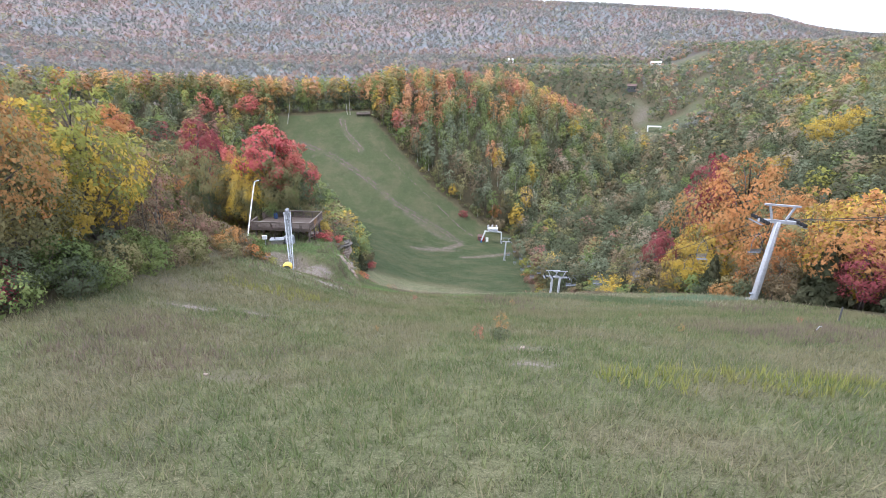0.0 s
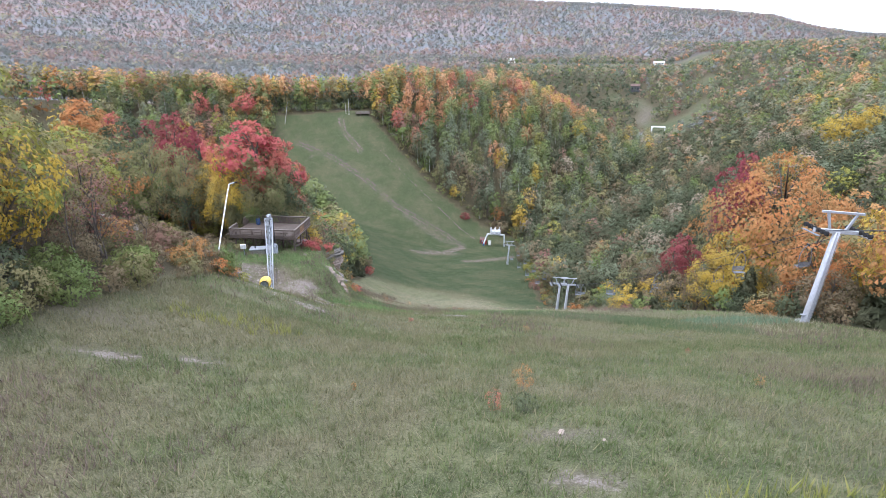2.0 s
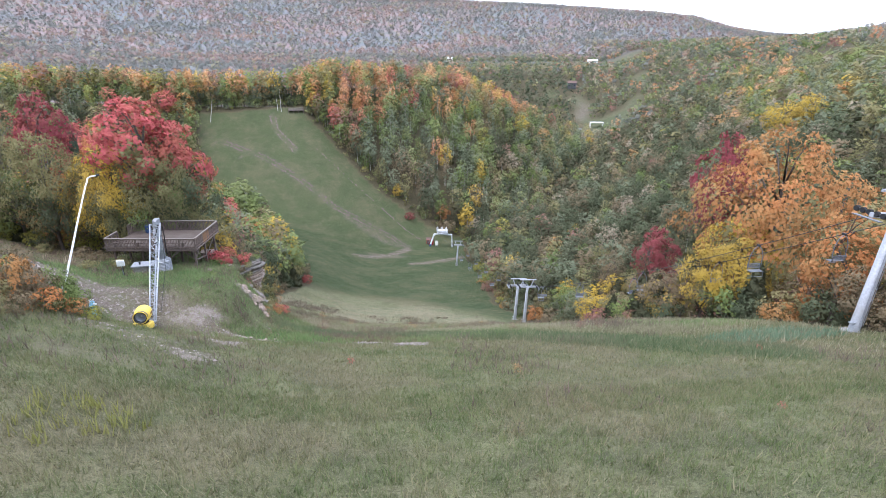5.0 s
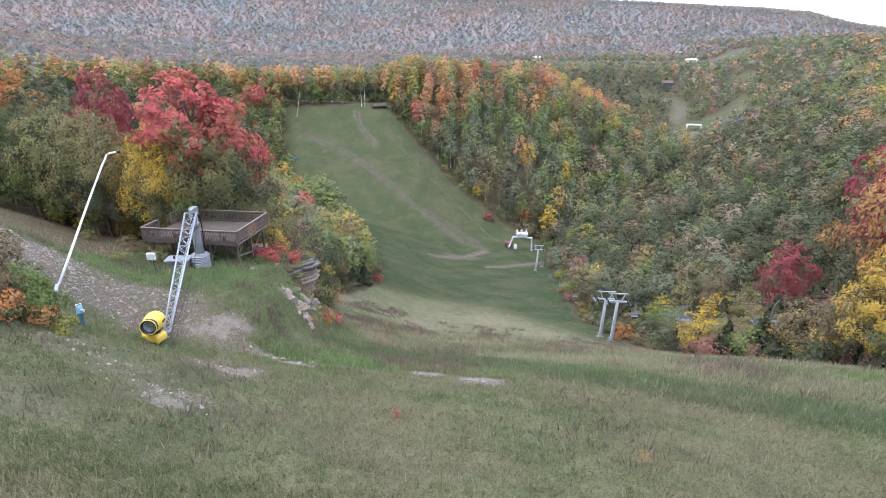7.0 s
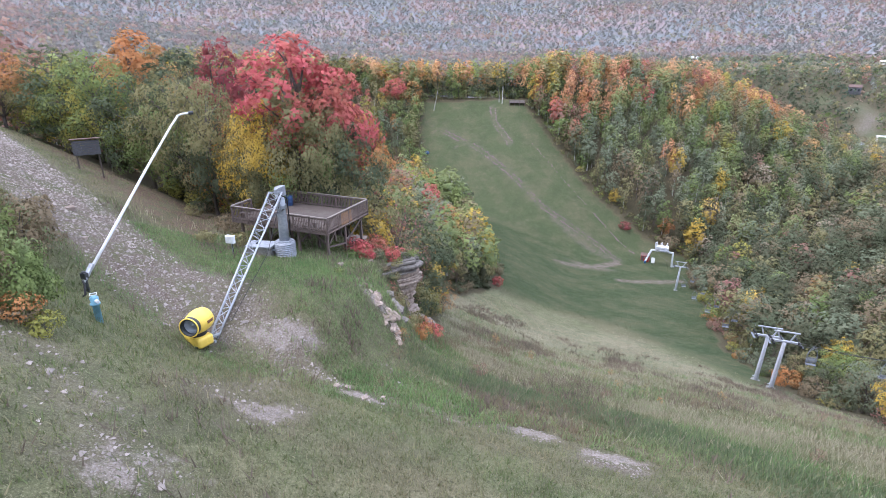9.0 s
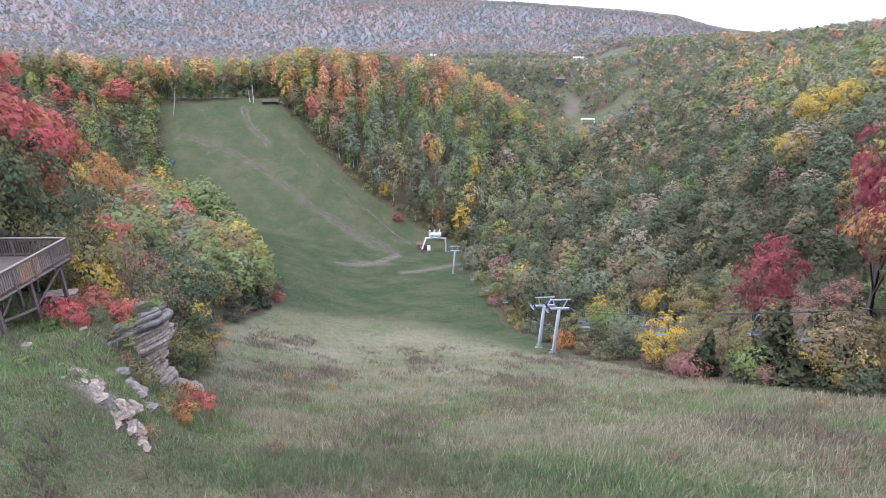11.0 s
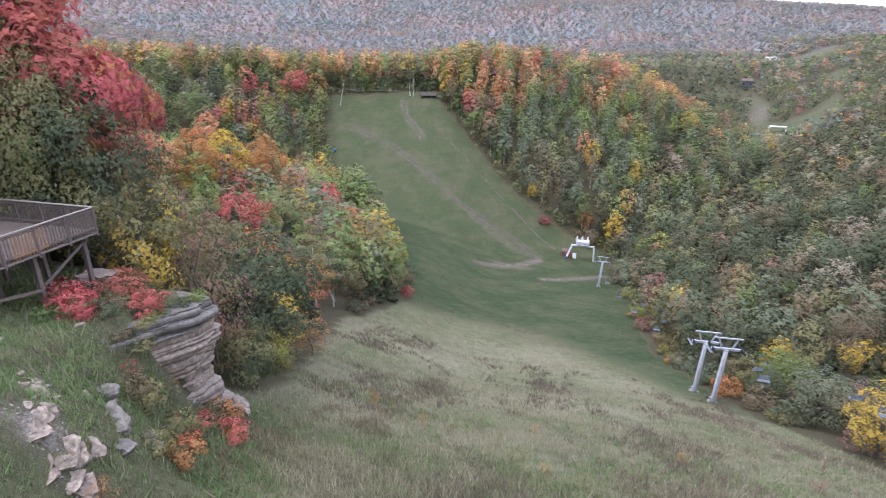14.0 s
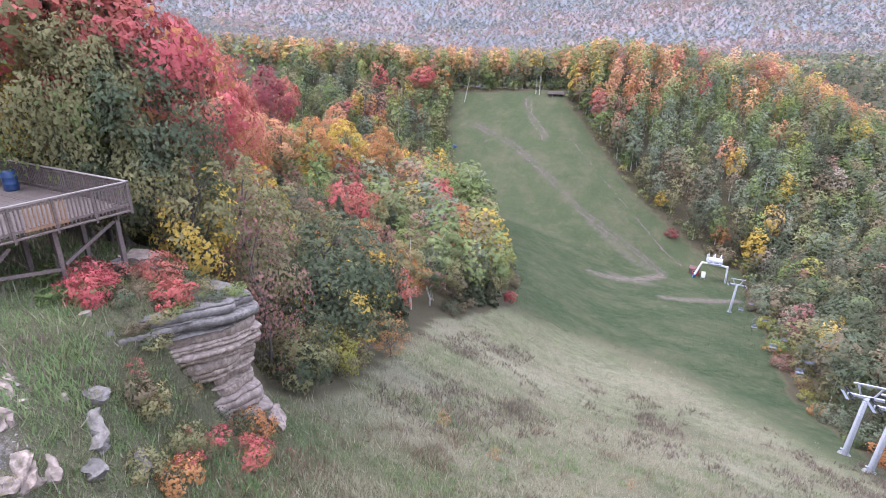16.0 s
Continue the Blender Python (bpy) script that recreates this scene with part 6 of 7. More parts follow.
def build_cabin(name, label, x, y, turn, size, wall, roof, lift=0.0, legs=False):
    w, d, h = size
    c = thing(name, label, "hut", on_ground(x, y, turn) @ Matrix.Translation((0, 0, lift)))
    part("wall", Shape().box((0, 0, h / 2 - 0.1), (w, d, h + 0.2)), wall, c)
    for s in (-1, 1):
        part("roof", Shape().box((0, 0, 0), (w + 0.5, d * 0.68, 0.1), Matrix.Translation((0, s * d * 0.27, h + 0.28)) @ Matrix.Rotation(radians(-s * 32), 4, "X"), bevel=0.01), roof, c)
    win = part("window", Shape().box((w * 0.1, -d / 2 - 0.02, h * 0.58), (w * 0.36, 0.06, h * 0.34)), WHITE_STEEL, c)
    part("pane", Shape().box((w * 0.1, -d / 2 - 0.05, h * 0.58), (w * 0.3, 0.03, h * 0.28)), GLASS, win)
    part("door", Shape().box((-w * 0.28, -d / 2 - 0.03, h * 0.42), (w * 0.22, 0.06, h * 0.8)), DARK_BOARD, c)
    if legs:
        for sx in (-1, 1):
            for sy in (-1, 1):
                part("leg", Shape().box((sx * w * 0.42, sy * d * 0.42, -lift / 2 - 0.3), (0.16, 0.16, lift + 0.6)), OLD_WOOD, c)
    return c


build_cabin("operator_hut", "small red wooden operator hut with brown roof", 18.6, 272.5, -15, (3.2, 2.8, 2.5), BARN_RED, SHINGLE)
build_cabin("wooden_hut", "dark weathered wooden hut on posts at the wood's edge", -36.8, 196.5, 25, (3.0, 2.6, 2.2), DARK_BOARD, ROOF_GREY, 1.6, True)
drum = thing("blue_drum", "small blue plastic drum beside the red hut", "drum", on_ground(18.4, 269.0))
part("body", Shape().turned([(0.4, -0.1), (0.45, 0.05), (0.45, 0.95), (0.4, 1.05)], sides=16), surface("bright_blue_plastic", (0.03, 0.10, 0.24), 0.4), drum, smooth=True)

# loading platform at the head of the far run
plat = thing("timber_platform", "grey timber platform with rails at the head of the run", "platform", on_ground(-52.5, 347.5, 6))
part("floor", Shape().box((0, 0, 0.9), (8.5, 3.0, 0.2)), RAIL_WOOD, plat)
for u in (-4.1, -1.4, 1.4, 4.1):
    for v in (-1.4, 1.4):
        part("post", Shape().box((u, v, 0.7), (0.2, 0.2, 3.4)), RAIL_WOOD, plat)
for v in (-1.4, 1.4):
    for z in (1.5, 2.1):
        part("rail", Shape().box((0, v, z), (8.4, 0.1, 0.22)), CAP_WOOD, plat)
for x, y, h, lean, gap in ((-99, 341, 13, 12, 0), (-61, 348, 9, 0, 0), (-63, 349, 7, -3, 0)):
    pole = thing("bare_pole", "bare pale pole standing at the crest of the run", "pole", on_ground(x, y) @ Matrix.Rotation(radians(lean), 4, "Y"), "poles on the crest")
    part("shaft", Shape().rod([(0, 0, -0.3), (0.1, 0, h * 0.5), (0, 0.1, h)], [0.2, 0.15, 0.08], 7), BIRCH, pole)
sled = thing("blue_tarp_pile", "small blue covered pile on the far run", "pile", on_ground(-93, 311))
part("cover", Shape().turned([(1.3, -0.2), (1.2, 0.5), (0.7, 1.0), (0.2, 1.15)], sides=9), BLUE_PLASTIC, sled)
marker = thing("marker_post", "thin dark marker post in the rough grass", "post", on_ground(29.0, 35.5))
part("stake", Shape().box((0, 0, 0.55), (0.08, 0.08, 1.5)), DARK_BOARD, marker)
pipe = thing("fallen_pipe", "pale fallen pipe lying in the grass", "pipe", on_ground(24.6, 31.4, 20))
part("tube", Shape().rod([(-0.3, 0, 0.1), (-0.2, 0.02, 0.3), (0.05, 0.1, 0.36), (0.3, 0.1, 0.28)], 0.028, 7), PALE_STEEL, pipe)

# ---------------------------------------------------------------- far buildings


def far_house(name, label, x, y, turn, size, wall, roof, pitch=28):
    w, d, h = size
    b = thing(name, label, "house", on_ground(x, y, turn))
    part("wall", Shape().box((0, 0, h / 2 - 0.5), (w, d, h + 1)), wall, b)
    up = math.tan(radians(pitch)) * d / 4
    for s in (-1, 1):
        part("roof", Shape().box((0, 0, 0), (w + 0.8, d * 0.56 / math.cos(radians(pitch)), 0.25), Matrix.Translation((0, s * d * 0.26, h + up)) @ Matrix.Rotation(radians(-s * pitch), 4, "X")), roof, b)
    for k in range(3):
        part("window", Shape().box((w * (k - 1) * 0.3, -d / 2 - 0.03, h * 0.55), (w * 0.12, 0.08, h * 0.35)), GLASS, b)
    return b


far_house("barn", "white-roofed barn in the far fields", 137, 1262, 10, (16, 11, 7), ROOF_WHITE, ROOF_WHITE)
far_house("barn", "long white-roofed barn in the far fields", 421, 1155, -8, (20, 10, 5), ROOF_WHITE, ROOF_WHITE, 18)
far_house("house", "house with a bright red roof among the trees", 163, 730, 20, (11, 9, 5), BARN_RED, surface("red_sheet_roof", (0.5, 0.05, 0.07), 0.5))
far_house("house", "dark timber house among valley trees", 262, 800, -15, (12, 10, 7), DARK_BOARD, SHINGLE)
far_house("lodge", "grey-roofed lodge by the car park", 215, 622, -20, (17, 11, 3), CONCRETE, ROOF_GREY, 14)
shelter = thing("tent_shelter", "white arched shelter by the car park", "shelter", on_ground(239, 634, -12))
part("roof", Shape().box((0, 0, 5.6), (15, 6, 0.7), bevel=0.3), ROOF_WHITE, shelter)
for u in (-7, 7):
    part("end_wall", Shape().box((u, 0, 2.5), (0.7, 6, 6)), ROOF_WHITE, shelter)
for k, (x, h) in enumerate(((250, 34), (262, 40), (275, 30))):
    mast = thing("radio_mast", "slender pale radio mast on the far ridge", "mast", on_ground(x, 2640), "radio masts")
    part("shaft", Shape().rod([(0, 0, 0), (0, 0, h)], [1.2, 0.6], 6), WHITE_STEEL, mast)


# ---------------------------------------------------------------- rocks
ROCK_GREY = surface("grey_limestone", (0.165, 0.148, 0.13), 0.92, 0.0, 0.35, 5, 0.6, 1.6, dirt=(0.11, 0.10, 0.09), stretch=(1, 1, 2.0))
ROCK_PALE = surface("pale_limestone", (0.30, 0.24, 0.195), 0.92, 0.0, 0.4, 5, 0.9, 1.8, dirt=(0.20, 0.155, 0.12))
ROCK_DUST = surface("crumbled_pale_rock", (0.29, 0.235, 0.195), 0.95, 0.0, 0.3, 5, 0.7, 1.0, dirt=(0.17, 0.13, 0.11))


def slab(parent, name, at, size, turn, mat, seed, rough=0.14, tilt=(0, 0)):
    """An irregular bedded stone block."""
    rng = random.Random(seed)
    bm = bmesh.new()
    bmesh.ops.create_cube(bm, size=1.0)
    bmesh.ops.subdivide_edges(bm, edges=bm.edges[:], cuts=6, use_grid_fill=True)
    sx, sy, sz = size
    for v in bm.verts:
        c = v.co
        k = 1 - 0.16 * (abs(2 * c.x) ** 4 * abs(2 * c.y) ** 4)
        n = noise.noise_vector(Vector((c.x * sx, c.y * sy, c.z * sz * 2)) * 1.3 + Vector((seed, 0, 0)))
        bed = 0.10 * math.sin((c.z * sz + seed) * 9.0)
        v.co = Vector((c.x * sx * (k + bed * 0.5), c.y * sy * (k + bed * 0.5), c.z * sz)) + n * rough * 1.48 + noise.noise_vector(Vector((c.x * sx, c.y * sy, c.z * sz)) * 5.2 + Vector((0, seed, 0))) * rough * 0.55
    form = Shape()
    form.bm.free()
    form.bm = bm
    ob = part(name, form, mat, parent)
    ob.matrix_local = Matrix.Translation(at) @ Matrix.Rotation(radians(turn), 4, "Z") @ Matrix.Rotation(radians(tilt[0]), 4, "X") @ Matrix.Rotation(radians(tilt[1]), 4, "Y")
    return ob


# overhanging ledge along the edge of the bench: thin beds of stone over a hollow and a crumbling foot
ledge = thing("rock_ledge", "layered grey limestone ledge overhanging a pale crumbling foot", "rock")
LEDGE_FACE = ((0, -15.35), (0.5, -15.1), (1.1, -15.15), (1.5, -15.05), (2.2, -15.2), (3.0, -15.5), (4.0, -15.8), (4.8, -15.6), (5.6, -15.1), (6.4, -14.6))


def stone_bed(deep, thick, seed, mat):
    """One bed of the ledge: a ragged shelf that follows its edge, jointed across."""
    verts, n = [], 96
    base = float(np.interp(deep + thick / 2, *zip(*LEDGE_FACE)))
    for i in range(n):
        y = 73.2 + 8.4 * i / (n - 1)
        turn_in = 0.3 * max(0.0, 79.0 - y) + 2.2 * float(ramp(y, 80.6, 81.8)) ** 2
        joint = 0.2 * noise.noise(Vector((math.floor(y * 1.3 + seed * 0.37) * 3.1, seed * 1.7, 0.5)))
        wave = 0.22 * noise.noise(Vector((y * 0.8, seed * 0.45, 4.0))) + 0.07 * noise.noise(Vector((y * 4.5, seed * 2.3, 9.0))) + 0.03 * noise.noise(Vector((y * 13, seed * 5.1, 2.0)))
        x = base - turn_in + joint + wave + 0.14 * math.sin(seed * 2.7)
        z = -28.25 - 0.17 * (y - 76.3) - deep + 0.05 * noise.noise(Vector((y * 1.1, 3.0, 7.0)))
        sag = 0.03 * noise.noise(Vector((y * 6, seed, 1.0)))
        verts += [(x - 2.6, y, z + 0.02), (x - 0.05, y, z + 0.012 + sag), (x + 0.02, y, z - 0.3 * thick), (x - 0.02 + sag, y, z - 0.8 * thick), (x - 0.08, y, z - thick), (x - 2.6, y, z - thick)]
    faces = [(6 * i + k, 6 * i + 6 + k, 6 * i + 6 + (k + 1) % 6, 6 * i + (k + 1) % 6) for i in range(n - 1) for k in range(6)]
    ob = new("stone_bed", mesh_from("stone_bed", verts, faces, (mat,)))
    ob.parent = ledge
    return ob


bed_rng = random.Random(4)
deep, bed_no = 0.0, 0
while deep < 6.3:
    thick = bed_rng.choice((0.07, 0.12, 0.18, 0.3, 0.48)) * bed_rng.uniform(0.8, 1.2)
    stone_bed(deep, thick + 0.015, bed_no, ROCK_GREY if deep < 1.0 else ROCK_PALE if deep < 4.4 else ROCK_DUST)
    deep, bed_no = deep + thick, bed_no + 1
for k in range(12):
    x, y = -15.2 + bed_rng.uniform(-0.3, 1.1), bed_rng.uniform(78.2, 81.0)
    size = bed_rng.uniform(0.35, 0.9)
    slab(ledge, "crumbled_foot", (x, y, max(ground_at(x, y), -35.2) + 0.05), (size, size * 0.8, size * 0.6), 40 * k, ROCK_DUST, 30 + k, 0.14, (10, 30))

# pale bedrock that breaks through the steep bank below the deck, in stepped half-buried blocks
spine = thing("rock_outcrop", "pale craggy limestone outcrop breaking through the grassy bank", "rock")
spine_rng = random.Random(12)
SPINE = ((-16.4, 71.5), (-15.6, 71.0), (-14.9, 70.4), (-14.2, 69.9), (-13.6, 69.7), (-13.1, 69.4), (-12.6, 69.1))
for k in range(36):
    u = k / 36 * (len(SPINE) - 1)
    (ax, ay), (bx, by) = SPINE[int(u)], SPINE[int(u) + 1]
    w = u - int(u)
    wide = 0.2 + 0.45 * math.exp(-((k - 22) / 8) ** 2)
    x, y = ax + (bx - ax) * w + spine_rng.gauss(0, 0.5 * wide), ay + (by - ay) * w + spine_rng.gauss(0, 0.6 * wide)
    size = (spine_rng.uniform(0.35, 0.75) * (0.5 + wide), spine_rng.uniform(0.3, 0.6) * (0.5 + wide), spine_rng.uniform(0.35, 0.5))
    slab(spine, "block", (x, y, ground_at(x, y) - 0.27), size, -35 + spine_rng.uniform(-25, 25), ROCK_PALE if k % 3 else ROCK_DUST, 50 + k, 0.16, (spine_rng.uniform(-10, 10), spine_rng.uniform(22, 42)))
# darker slabs lower in the bank
low_rocks = ((-14.0, 72.2, 1.3, 0.6, 0.4), (-13.5, 73.0, 1.0, 0.5, 0.35), (-13.2, 71.4, 0.8, 0.5, 0.4), (-14.9, 73.0, 0.7, 0.5, 0.4))
for k, (x, y, sx, sy, sz) in enumerate(low_rocks):
    rock = thing("boulder", "grey weathered limestone slab set in the bank", "rock", on_ground(x, y), "rocks below the deck")
    slab(rock, "stone", (0, 0, -0.12), (sx, sy, sz), -30 + 17 * k, ROCK_GREY, 90 + k, 0.15, (5, 24))
for i, (x, y, s) in enumerate(((-18.2, 72.3, 0.7), (-16.9, 74.6, 0.5), (-12.1, 60.0, 0.5), (-9.8, 60.3, 0.45), (-30.5, 63.0, 0.8), (-26.3, 60.2, 0.5), (3.8, 22.6, 0.3), (5.0, 22.0, 0.22), (-8.8, 17.2, 0.25), (-11.6, 60.2, 0.45), (-10.4, 59.5, 0.4), (-14.9, 71.2, 0.3), (-15.1, 70.6, 0.25), (-14.9, 72.2, 0.3))):
    rock = thing("stone", "small pale stone lying in the grass", "rock", on_ground(x, y), "loose stones")
    slab(rock, "stone", (0, 0, 0), (s * 0.7, s * 0.55, s * 0.4), 40 * i, ROCK_DUST, 80 + i, 0.06)
block = thing("concrete_block", "old crumbling grey concrete block beside the deck posts", "block", on_ground(-20.6, 79.9, 12))
slab(block, "slab", (0, 0, 0.25), (1.6, 1.1, 0.9), 0, ROCK_DUST, 91, 0.12)
stack = thing("stone_pile", "pile of flat stones under the deck", "stone pile", on_ground(-20.2, 78.4, 20))
for k in range(5):
    slab(stack, "flat_stone", (0.05 * k, -0.04 * k, 0.08 + 0.14 * k), (0.9 - 0.08 * k, 0.6, 0.13), 20 * k, ROCK_GREY, 95 + k, 0.05)

# loose gravel on the road
gr = np.random.default_rng(3)
gx_, gy_ = gr.uniform(-60, 3, 200000), gr.uniform(46, 84, 200000)
keep = gr.uniform(size=200000) < bare_ground(gx_, gy_) ** 2 * 0.4
gx_, gy_ = gx_[keep], gy_[keep]
gn = len(gx_)
base = np.array([(1, 0, 0), (-0.5, 0.85, 0), (-0.5, -0.85, 0), (0.1, 0, 0.8)]) * 1.0
gs = gr.uniform(0.025, 0.09, gn) * np.where(gr.uniform(size=gn) < 0.06, 2.2, 1.0)
ga = gr.uniform(0, 6.28, gn)
gv = base[None] * gs[:, None, None] * gr.uniform(0.6, 1.3, (gn, 4, 3))
gv = np.stack([gv[..., 0] * np.cos(ga)[:, None] - gv[..., 1] * np.sin(ga)[:, None] + gx_[:, None], gv[..., 0] * np.sin(ga)[:, None] + gv[..., 1] * np.cos(ga)[:, None] + gy_[:, None], gv[..., 2] + sheet_z(gx_, gy_)[:, None]], -1)
gf = (np.array([(0, 1, 3), (1, 2, 3), (2, 0, 3)])[None] + 4 * np.arange(gn)[:, None, None]).reshape(-1, 3)
tagged(new("gravel", mesh_from("gravel", gv.reshape(-1, 3), gf, (surface("road_stone", (0.25, 0.22, 0.20), 0.95, 0.0, 0.4, 3, 0.1),))), "loose pale gravel and stones on the dirt road", "gravel", kind="stuff")


# ---------------------------------------------------------------- grass and weeds


def grass_material(name, low, high, dry, tip=0.35):
    m, t, out = nodes_of(name)
    geo = t.nodes.new("ShaderNodeNewGeometry")
    pos, blade = geo.outputs["Position"], geo.outputs["Random Per Island"]
    broad, mid = noisy(t, 0.10, 4.0, 0.6, pos), noisy(t, 0.55, 4.0, 0.65, pos)
    c = mixc(t, remap(t, mid, 0.35, 0.65), low, high)
    c = mixc(t, remap(t, broad, 0.42, 0.62, 0.0, 0.6), c, dry)
    c = mixc(t, remap(t, blade, 0.55, 1.0, 0.0, min(1.0, tip * 2.4)), c, tuple(v * 1.12 for v in dry))
    c = mixc(t, remap(t, blade, 0.0, 0.3, 0.5, 0.0), c, tuple(v * 0.5 for v in low))
    d, tr = nd(t, "BsdfDiffuse", Color=c), nd(t, "BsdfTranslucent", Color=c)
    mx = nd(t, "MixShader", Fac=0.3)
    t.links.new(d.outputs[0], mx.inputs[1])
    t.links.new(tr.outputs[0], mx.inputs[2])
    t.links.new(mx.outputs[0], out.inputs[0])
    return m


def blades(name, label, count, box, keep, tall, wide, mat, seed, lean=0.5, per=3):
    """Tufts of bent blades, each a pointed triangle, on open ground."""
    rng = np.random.default_rng(seed)
    x, y = rng.uniform(box[0], box[1], count), rng.uniform(box[2], box[3], count)
    ok = keep(x, y, rng)
    x, y = np.repeat(x[ok], per), np.repeat(y[ok], per)
    n = len(x)
    x, y = x + rng.normal(0, 0.10, n), y + rng.normal(0, 0.10, n)
    z = sheet_z(x, y) - 0.03
    a = rng.uniform(0, 2 * np.pi, n)
    h = rng.uniform(*tall, n)
    w = rng.uniform(*wide, n)
    k = rng.uniform(0.1, lean, n) * h
    b = rng.uniform(0, 2 * np.pi, n)
    p0 = np.stack([x - w * np.cos(a), y - w * np.sin(a), z], 1)
    p1 = np.stack([x + w * np.cos(a), y + w * np.sin(a), z], 1)
    p2 = np.stack([x + k * np.cos(b), y + k * np.sin(b), z + h], 1)
    v = np.stack([p0, p1, p2], 1).reshape(-1, 3)
    ob = new(name, mesh_from(name, v, np.arange(3 * n).reshape(-1, 3), (mat,)))
    return tagged(ob, label, "grass", kind="stuff")


def mottle(x, y, size, seed):
    """Undulation at four scales, about -1 to 1: patches with ragged edges."""
    out, amp = 0.0, 0.55
    for k in range(4):
        a = 0.7 + 1.9 * k + seed
        u, v = x * math.cos(a) - y * math.sin(a), x * math.sin(a) + y * math.cos(a)
        out = out + amp * lumps(u, v, size / 2.2**k, seed + 3.1 * k)
        amp *= 0.68
    return out


def meadow(x, y, rng):
    thin = np.maximum(bare_ground(x, y), 0.7 * litter(x, y))
    return inside(x, y, OPEN) & (rng.uniform(size=len(x)) > thin * 1.1)


GRASS = grass_material("slope_grass", (0.128, 0.168, 0.07), (0.195, 0.222, 0.102), (0.265, 0.23, 0.148))
DRY_GRASS = grass_material("dry_grass", (0.20, 0.21, 0.115), (0.31, 0.295, 0.19), (0.40, 0.355, 0.255))
LUSH_GRASS = grass_material("lush_grass", (0.14, 0.235, 0.09), (0.20, 0.30, 0.12), (0.25, 0.28, 0.14))
WEED = grass_material("dark_weeds", (0.14, 0.12, 0.09), (0.2, 0.165, 0.125), (0.23, 0.175, 0.145))
PALE_WEED = grass_material("goldenrod", (0.22, 0.25, 0.07), (0.29, 0.30, 0.09), (0.31, 0.29, 0.11))

blades("near_grass", "rough green-brown meadow grass on the upper slope", 62000, (-34, 36, 3, 44), lambda x, y, r: meadow(x, y, r) & (np.abs(x) < 10 + 0.95 * y), (0.14, 0.42), (0.010, 0.026), GRASS, 1, 0.9, 4)
blades("slope_grass", "rough green-brown meadow grass on the ski slope", 125000, (-62, 38, 40, 86), lambda x, y, r: meadow(x, y, r) & ((x > -12) | (y < 62) | (r.uniform(size=len(x)) < 0.35)), (0.10, 0.32), (0.012, 0.028), GRASS, 2, 0.9, 3)
blades("lower_grass", "tall pale dry grass on the lower slope", 210000, (-36, 38, 46, 175), lambda x, y, r: meadow(x, y, r) & (r.uniform(size=len(x)) < np.clip(1.25 - (y - 62) / 60, 0.12, 1) * ramp(y + 0.7 * np.clip(x, -5, 30), 58, 90) * (1 - ramp(y + 1.5 * np.clip(x - 8, 0, 30), 140, 170)) * np.clip(0.7 + 0.75 * mottle(x, y * 1.5, 11, 4.0), 0.15, 1)), (0.2, 0.62), (0.013, 0.036), DRY_GRASS, 3, 0.9, 2)
blades("green_tufts", "fresh green tufts scattered in the dry grass", 110000, (-20, 36, 60, 125), lambda x, y, r: meadow(x, y, r) & (r.uniform(size=len(x)) < 0.9 * np.clip(1.8 * (mottle(x, y * 1.3, 6, 9.0) + 0.05), 0, 1) * (1.1 - ramp(y, 70, 110))), (0.2, 0.5), (0.015, 0.04), LUSH_GRASS, 14, 0.8, 3)
blades("bench_grass", "lush green grass on the bench below the deck", 60000, (-30, -4, 58, 84), lambda x, y, r: meadow(x, y, r) & (r.uniform(size=len(x)) < 0.9 * ramp(-x + 4 * mottle(x, y, 6, 3.0), 6, 15)), (0.08, 0.24), (0.010, 0.022), LUSH_GRASS, 4, 0.9, 3)
BAND = ((-9.5, 69.5), (-5.0, 70.5), (1.3, 68.5), (6.0, 65.5), (9.5, 62.0), (16.0, 56.0), (24.0, 50.0))
blades("band_grass", "tall dark green grass in a band across the slope", 150000, (-18, 26, 44, 76), lambda x, y, r: meadow(x, y, r) & (r.uniform(size=len(x)) < 0.65 * near_line(x, y, BAND, 2.4) * np.clip(0.7 + 0.8 * mottle(x, y, 4, 3.3), 0.1, 1)), (0.2, 0.5), (0.014, 0.034), grass_material("band_grass", (0.112, 0.16, 0.08), (0.16, 0.205, 0.108), (0.21, 0.22, 0.135)), 24, 0.8, 3)
blades("pale_band", "pale dry grass in a band across the slope", 120000, (-14, 34, 58, 84), lambda x, y, r: meadow(x, y, r) & (r.uniform(size=len(x)) < 0.8 * near_line(x, y - 8.5, BAND, 2.6) * np.clip(0.5 + 0.9 * mottle(x, y, 5, 6.3), 0.05, 1)), (0.25, 0.6), (0.012, 0.03), DRY_GRASS, 25, 0.8, 2)
blades("goldenrod", "bright yellow-green weeds growing on the slope", 9000, (-20, 30, 5, 60), lambda x, y, r: meadow(x, y, r) & (mottle(x, y, 3, 1.0) > -0.35) & ((np.hypot((x - 11.5) / 6, (y - 17.4) / 2.0) < 1) | (np.hypot((x + 13) / 4, (y - 38) / 2) < 1)), (0.3, 0.7), (0.02, 0.045), PALE_WEED, 5, 0.5, 5)
blades("brown_weeds", "ragged brown dead weeds on the upper slope", 26000, (-22, 30, 14, 44), lambda x, y, r: meadow(x, y, r) & (r.uniform(size=len(x)) < np.clip(1.4 - np.minimum(np.hypot((x + 12.5) / 5, (y - 22.5) / 5), np.hypot((x - 23) / 7, (y - 31) / 6)), 0, 1) * np.clip(0.6 + 1.2 * mottle(x, y, 5, 7.0), 0.05, 1)), (0.2, 0.5), (0.012, 0.03), WEED, 16, 0.8, 4)
